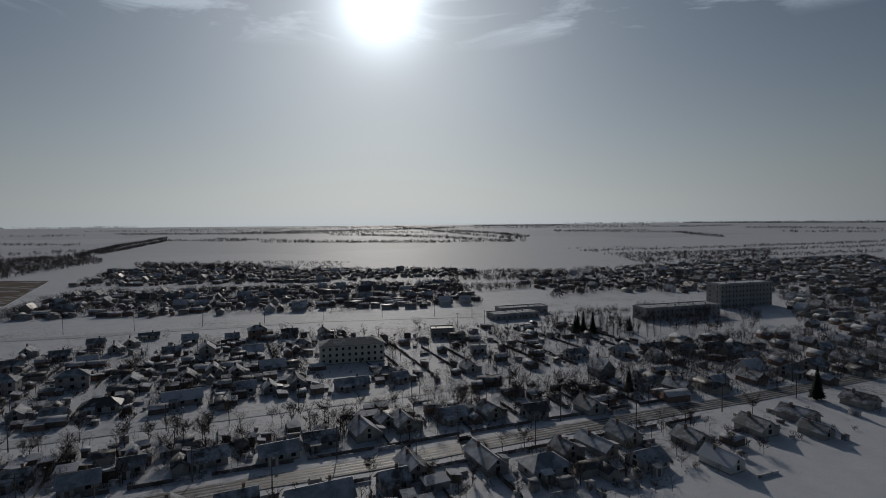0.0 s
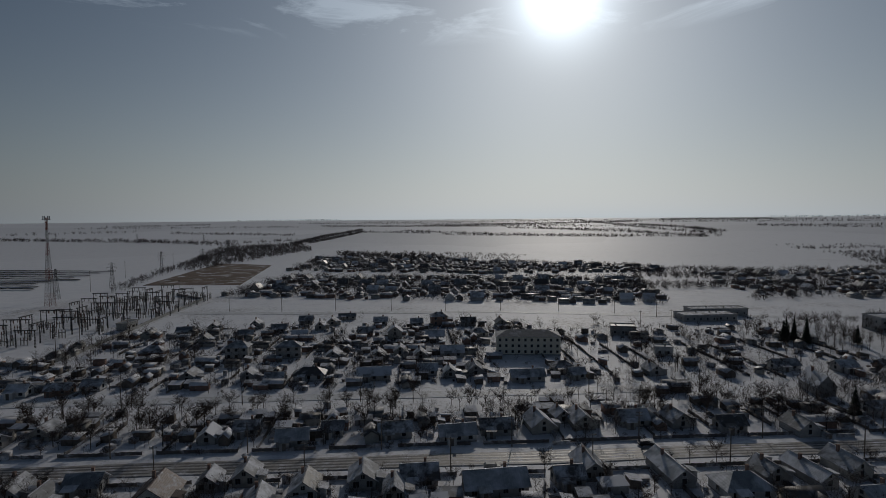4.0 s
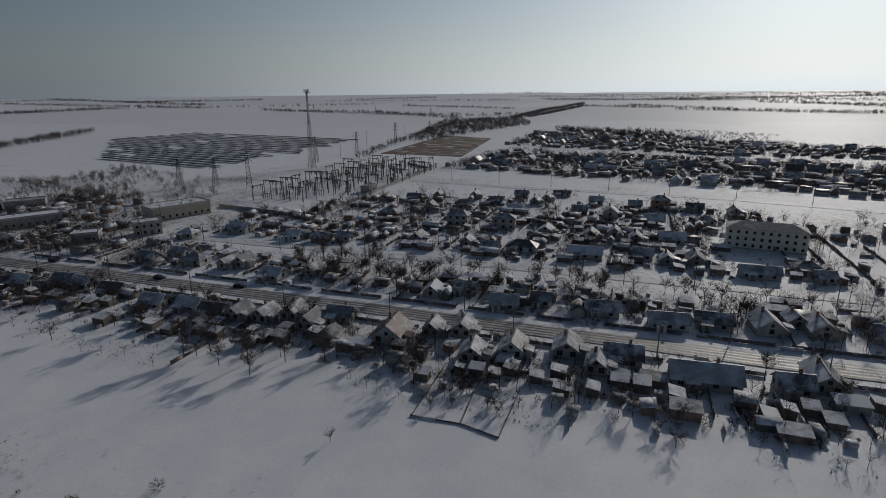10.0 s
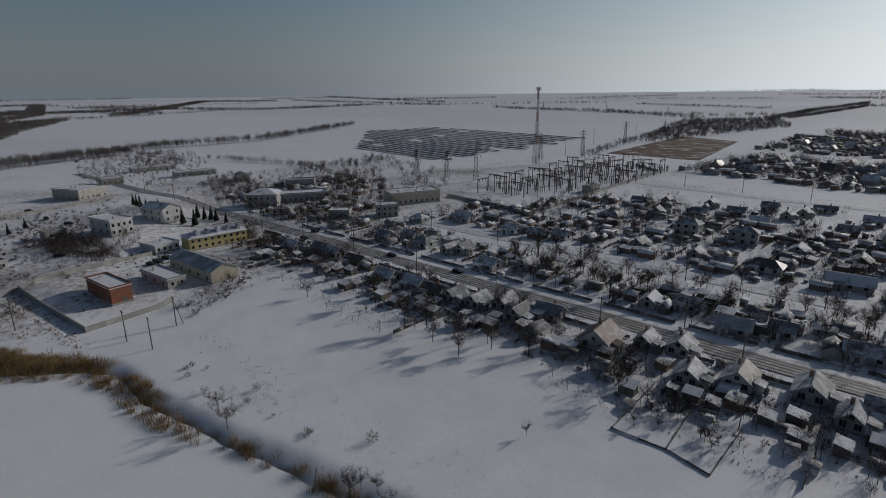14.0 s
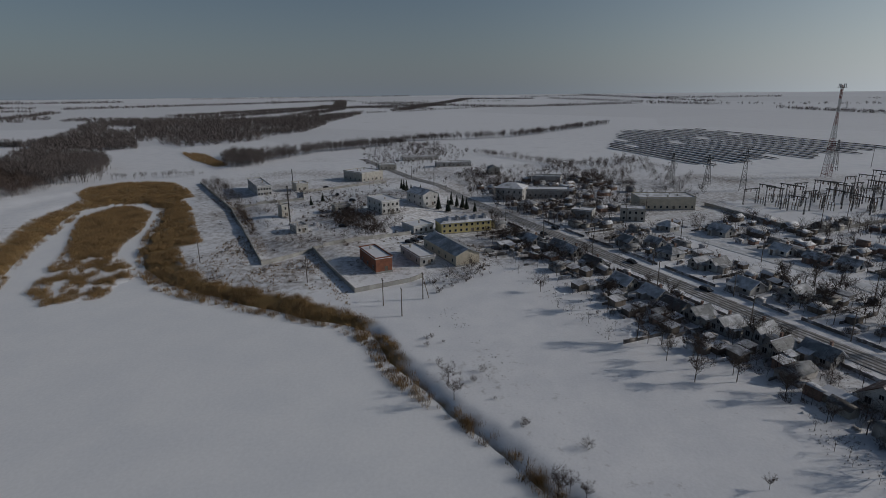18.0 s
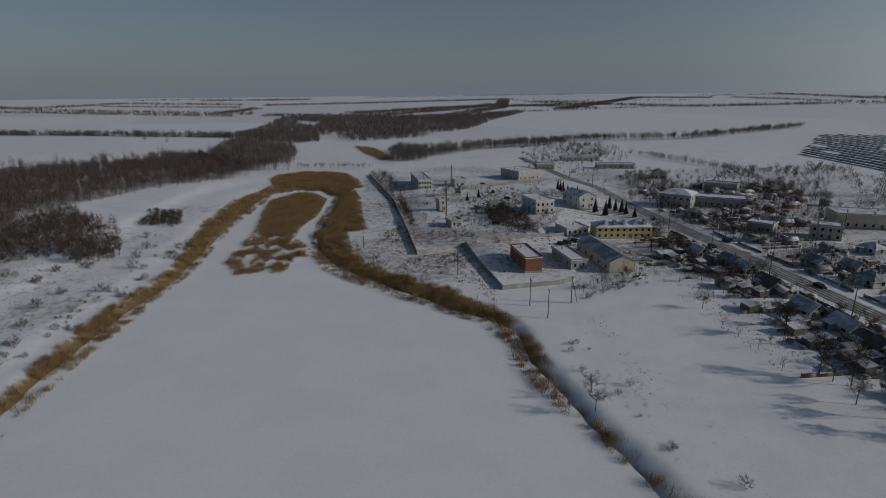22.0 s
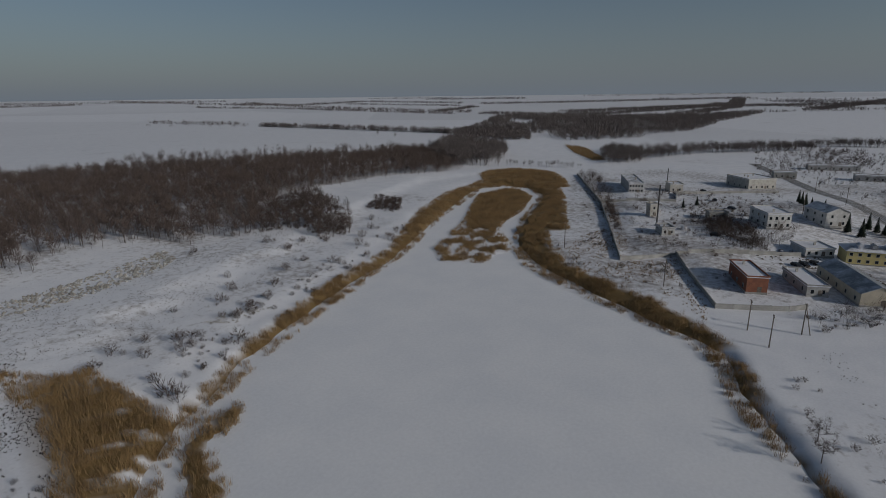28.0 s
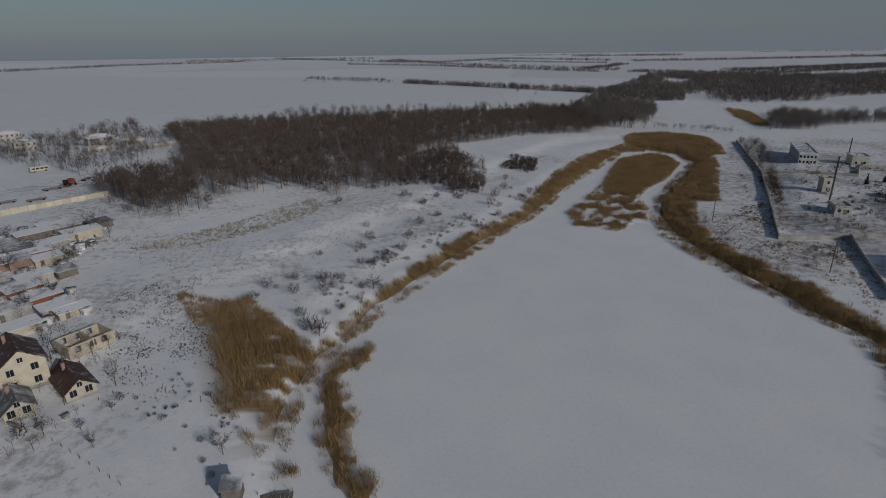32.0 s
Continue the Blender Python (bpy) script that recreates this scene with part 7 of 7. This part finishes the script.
def hut_template(L, W, h, gable):
    """Corners, triangles and their material (0 wall, 1 roof) of a small outbuilding."""
    rise = W * 0.3
    if gable:
        w = gable_walls(L, W, h, rise)
        p, q = gable_roof(L, W, h, rise, 0.3, 0.12)
        r = Build().add(p.v, p.f).add(q.v, q.f)
    else:
        w = Build().box(-L / 2, -W / 2, -0.3, L / 2, W / 2, h)
        r = Build().slab((-L / 2 - 0.3, -W / 2 - 0.3, h - 0.05), (L / 2 + 0.3, -W / 2 - 0.3, h - 0.05), (L / 2 + 0.3, W / 2 + 0.3, h + 0.55), (-L / 2 - 0.3, W / 2 + 0.3, h + 0.55), 0.14)
    w.box(-L * 0.2 - 0.45, -W / 2 - 0.04, 0, -L * 0.2 + 0.45, -W / 2 + 0.04, 1.8)
    (v0, f0), (v1, f1) = template(w), template(r)
    return np.concatenate([v0, v1]), np.concatenate([f0, f1 + len(v0)]), np.concatenate([np.zeros(len(f0), int), np.ones(len(f1), int)])


HUTS = [hut_template(4.5, 3.2, 2.0, False), hut_template(6.5, 3.8, 2.1, True), hut_template(8.5, 4.2, 2.2, True), hut_template(3.2, 2.6, 1.9, False), hut_template(5.5, 4.5, 2.2, False)]


def strew_huts(spots, wall, roof, label):
    """Outbuildings past counting, joined: walls of one material, roofs of another."""
    rs = np.random.RandomState(len(spots))
    which = rs.randint(0, len(HUTS), len(spots))
    ob = strew("outbuildings", [(v, f) for v, f, _ in HUTS], spots, wall, label, "sheds", pick=which)
    ob.data.materials.append(roof)
    idx = np.concatenate([np.tile(HUTS[k][2], int((which == k).sum())) for k in range(len(HUTS))])
    ob.data.polygons.foreach_set("material_index", idx.astype(np.int32))
    return ob


# plots of the village: metres along and across from the main road, their width and the depth of the yard rows
PLOTS = [(-232, 128, -31, -14, 7.0, 2), (-125, 150, 13, 33, 8.0, 3), (-205, -125, 12, 40, 11.0, 2), (-185, 30, 58, 102, 7.5, 6), (-160, 60, 100, 168, 8.5, 8), (55, 190, 58, 150, 10.0, 7), (-255, -200, 14, 60, 10.0, 4)]
hut_spots = [[], [], [], []]
fence_rows = []
rg = random.Random(91)
for s0, s1, d0, d1, step, n in PLOTS:
    u = s0
    while u < s1:
        if rg.random() < 0.55:
            a0 = rg.uniform(0, 0.3) * (d1 - d0)
            ln = rg.uniform(0.35, 0.7) * (d1 - d0)
            k = 0.0
            while k < ln:
                fence_rows.append((*on_road(u, d0 + a0 + k + 2.0), radians(STREET + 90)))
                k += 4.0
        for i in range(n):
            if rg.random() < 0.48:
                continue
            ss, dd = u + rg.uniform(0, step), d0 + (d1 - d0) * (i + rg.random()) / n
            x, y = on_road(ss, dd)
            if abs(dd - 50) < 12 or not clear(x, y, 0.9):
                continue
            HOUSES.append((x, y, 2.2))
            sc = rg.uniform(0.6, 1.0)
            hut_spots[rg.choice((0, 0, 1, 2, 3))].append((x, y, ground_z(x, y), radians(STREET + rg.choice((0, 90, 180, 270)) + rg.uniform(-5, 7)), sc, rg.uniform(0.8, 1.1)))
        u += step * rg.uniform(0.8, 1.25)
BANK = [(-172, -80), (-195, -95), (-212, -92), (-235, -88), (-285, -115), (-325, -140), (-300, -110), (-190, -62), (-206, -50), (-164, -30), (-150, -28), (-162, -40)]
strew("dead_grass", GRASS, spots_in(BANK, 0.9, 107, 0.6, 1.7, keep=speck), REED, "dry weeds between the reeds and the works wall", "grass")
strew("bushes", BUSHES, spots_in(BANK, 5.0, 108, 0.4, 1.0, keep=thin), TWIG, "bare brush between the reeds and the works wall", "bushes")
strew("thicket", LOWTREE + BUSHES, spots_in([(-300, -116), (-232, -84), (-230, -81), (-298, -111)], 1.7, 109, 0.7, 1.1), TWIG, "row of brown bare trees along the works wall", "trees")
WEST = [(-250, 35), (-262, 58), (-262, 98), (-300, 130), (-365, 116), (-400, 90), (-374, 33), (-320, 14), (-262, 28)]
for x, y, z, t_, sc, hh in spots_in(WEST, 11.0, 96, 0.6, 1.0):
    if clear(x, y, 2.0) and abs(road_sd(x, y)[1]) > 9:
        hut_spots[rg.choice((0, 1, 2))].append((x, y, z, radians(STREET + rg.choice((0, 90)) + rg.uniform(-5, 7)), sc, 1.0))
        HOUSES.append((x, y, 2.2))
strew("garden_trees", GARDEN + LOWTREE, spots_in(WEST, 4.0, 97, 0.7, 1.25, keep=lambda x, y, r: (waves(x * 1.6, y * 1.6) + r.rand(len(x)) > 0.3) & np.array([clear(a_, b_, -0.5) and abs(road_sd(a_, b_)[1]) > 6 for a_, b_ in zip(x, y)], bool)), TWIG, "bare garden trees round the yards west of the road", "trees")
strew("hedge", MIDTREE + LOWTREE, spots_in([(-592, 22), (-578, 44), (-480, 104), (-366, 116), (-362, 108), (-476, 94)], 3.4, 98, 0.6, 1.2), TWIG, "grown-out hedge of bare trees along the field edge", "trees")
strew("scrub", MIDTREE, spots_in([(-393, 150), (-340, 132), (-300, 140), (-330, 165), (-420, 190), (-470, 170)], 5.0, 99, 0.5, 1.0, keep=lambda x, y, r: waves(x, y) + r.rand(len(x)) > 0.35), TWIG, "bare scrub on the waste ground before the pylons", "scrub")
strew("bushes", BUSHES + LOWTREE, spots_in([(-205, -76), (-300, -112), (-330, -88), (-372, -40), (-300, -20), (-236, -18), (-206, -50)], 4.6, 100, 0.4, 1.0, keep=lambda x, y, r: waves(x * 2, y * 2) + r.rand(len(x)) > 0.3), TWIG, "bare bushes and weeds in the works yard", "bushes")
strew("bushes", BUSHES + LOWTREE, spots_in([(-190, 10), (-168, -8), (-160, -2), (-180, 18)], 2.2, 101, 0.5, 1.0), TWIG, "dark bare thicket before the hangar", "bushes")
for ring, seed in FAR_RINGS:
    far_rs = np.random.RandomState(seed)
    for x, y, z, t_, sc, hh in spots_in(ring, 11.5 if seed < 5 else 15.0, seed + 500, 0.8, 1.3, keep=lambda x, y, r: np.array([clear(a_, b_, 1.0) for a_, b_ in zip(x, y)], bool)):
        hut_spots[far_rs.randint(0, 4)].append((x, y, z, radians(12 + 90 * far_rs.randint(0, 4) + far_rs.uniform(-5, 7)), sc, 1.1))
# more fruit trees and saplings over the gardens
extra = []
for s0, s1, d0, d1, step, n in PLOTS:
    for k in range(int((s1 - s0) * (d1 - d0) / 52)):
        dd = rg.uniform(d0 - 2, d1 + 3)
        x, y = on_road(rg.uniform(s0, s1), dd)
        if abs(dd - 50) > 11 and clear(x, y, -0.3) and waves(np.array([x * 1.3]), np.array([y * 1.3]))[0] > -0.35:
            sc = rg.uniform(0.7, 1.25)
            extra.append((x, y, ground_z(x, y), rg.uniform(0, 6.28), sc, sc))
strew("garden_trees", GARDEN, np.array(extra), TWIG, "bare fruit trees over the village gardens", "trees")
# garden ends running out towards the lake: saplings, weeds and long fences on the snow
for k, (s0, s1, d0) in enumerate(((-178, -98, -47), (-60, -8, -44), (20, 110, -42))):
    ring = [on_road(s0, -33), on_road(s1, -33), on_road(s1 - 3, d0), on_road(s0 + 6, d0 + 2)]
    strew("saplings", GARDEN[:2] + GARDEN[3:], spots_in(ring, 5.2, 110 + k, 0.4, 0.75), TWIG, "thin bare saplings at the garden ends", "trees")
    strew("dead_grass", GRASS, spots_in(ring, 1.3, 115 + k, 0.4, 1.0, keep=speck), TWIG, "dead weeds through the snow of the garden ends", "grass")
SOUTH_YARD = [(18, -90), (-4, -107), (-6, -125), (0, -140), (-6, -150), (16, -165), (24, -130)]
strew("garden_trees", GARDEN + LOWTREE, spots_in(SOUTH_YARD, 4.0, 102, 0.5, 0.9, keep=lambda x, y, r: np.array([clear(a_, b_, -0.5) for a_, b_ in zip(x, y)], bool)), TWIG, "bare garden trees round the cream houses", "trees")
strew("garden_trees", GARDEN + LOWTREE, spots_in([(16, -235), (-22, -228), (-16, -200), (-2, -180), (-6, -160), (18, -160), (22, -200)], 5.5, 103, 0.6, 1.0), TWIG, "bare trees between the sheds of the south bank", "trees")
strew("bushes", BUSHES, spots_in([(-18, -70), (-8, -74), (-8, -92), (-2, -106), (-16, -106), (-18, -88)], 2.6, 104, 0.25, 0.6, keep=thin), TWIG, "low weeds and brush beside the reeds", "bushes")
strew("dead_grass", GRASS, spots_in([(-2, -108), (-20, -92), (-24, -118), (-28, -146), (-16, -160), (-6, -146)], 0.7, 105, 0.4, 1.1, keep=speck), TWIG, "rough dead weeds on the plot beside the reeds", "grass")
strew("clutter", STACKS, spots_in([(16, -228), (-20, -226), (-16, -204), (-2, -180), (-4, -140), (14, -140), (20, -200)], 4.4, 106, 0.7, 1.2), LUMBER, "lumber, hutches and scrap between the sheds of the south bank", "clutter")
for rows_, wl, rf, lab in zip(hut_spots, (OLDWOOD, GREYWALL, OLDBRICK, SILBRICK), (SNOWY, SLATE, SNOWY, DARKROOF), ("weathered board sheds with snowy roofs in the yards", "grey rendered outhouses with slate roofs", "dull brick outhouses under snow", "pale brick outhouses with dark roofs")):
    strew_huts(np.array(rows_), wl, rf, lab)
for u, d0, d1 in ((-178, -42, -33), (-98, -45, -33), (-8, -42, -33), (62, -42, -33)):
    fence_rows += [(*on_road(u, d0 + 4.0 * k + 2.0), radians(STREET + 90)) for k in range(int((d1 - d0) / 4))]
run = Build().box(-2.0, -0.04, -0.2, 2.0, 0.04, 1.1)
for k in range(3):
    run.box(-2.0 + k * 1.9, -0.09, -0.2, -1.88 + k * 1.9, 0.09, 1.25)
strew("plot_fences", [template(run)], np.array([(x, y, ground_z(x, y), t_, 1.0, rg.uniform(0.7, 1.15)) for x, y, t_ in fence_rows]), FENCEGREY, "weathered board fences between the garden plots", "fences")

yards, greens = [], []
for hx, hy, r in HOUSES:
    if math.hypot(hx, hy) > 330 or r > 9:
        continue
    for k in range(5):
        u, v = rnd.uniform(0, 6.28), r + rnd.uniform(0.8, 8.0)
        x, y = hx + math.cos(u) * v, hy + math.sin(u) * v
        s_, d = road_sd(x, y)
        if abs(d) < 5.5 or abs(d - 50) < 9 or not clear(x, y, -0.6 if k < 2 else 0.0):
            continue
        (yards if k < 2 else greens).append((x, y, ground_z(x, y), radians(STREET + rnd.choice((0, 90, 90, 180, 270)) + rnd.uniform(-8, 8)), rnd.uniform(0.6, 1.15), rnd.uniform(0.6, 1.1)))
strew("clutter", STACKS, np.array(yards), LUMBER, "firewood stacks, hutches, fence ends and lumber in the yards", "clutter")
strew("yard_shrubs", BUSHES + LOWTREE, np.array(greens), TWIG, "bare bushes and saplings close round the houses", "shrubs")
strew("clutter", STONES, spots_in([on_road(-235, -34), on_road(120, -34), on_road(120, -10), on_road(-235, -10)], 5.5, 94, 0.4, 1.1), LUMBER, "firewood, barrels and lumber in the back yards", "clutter")
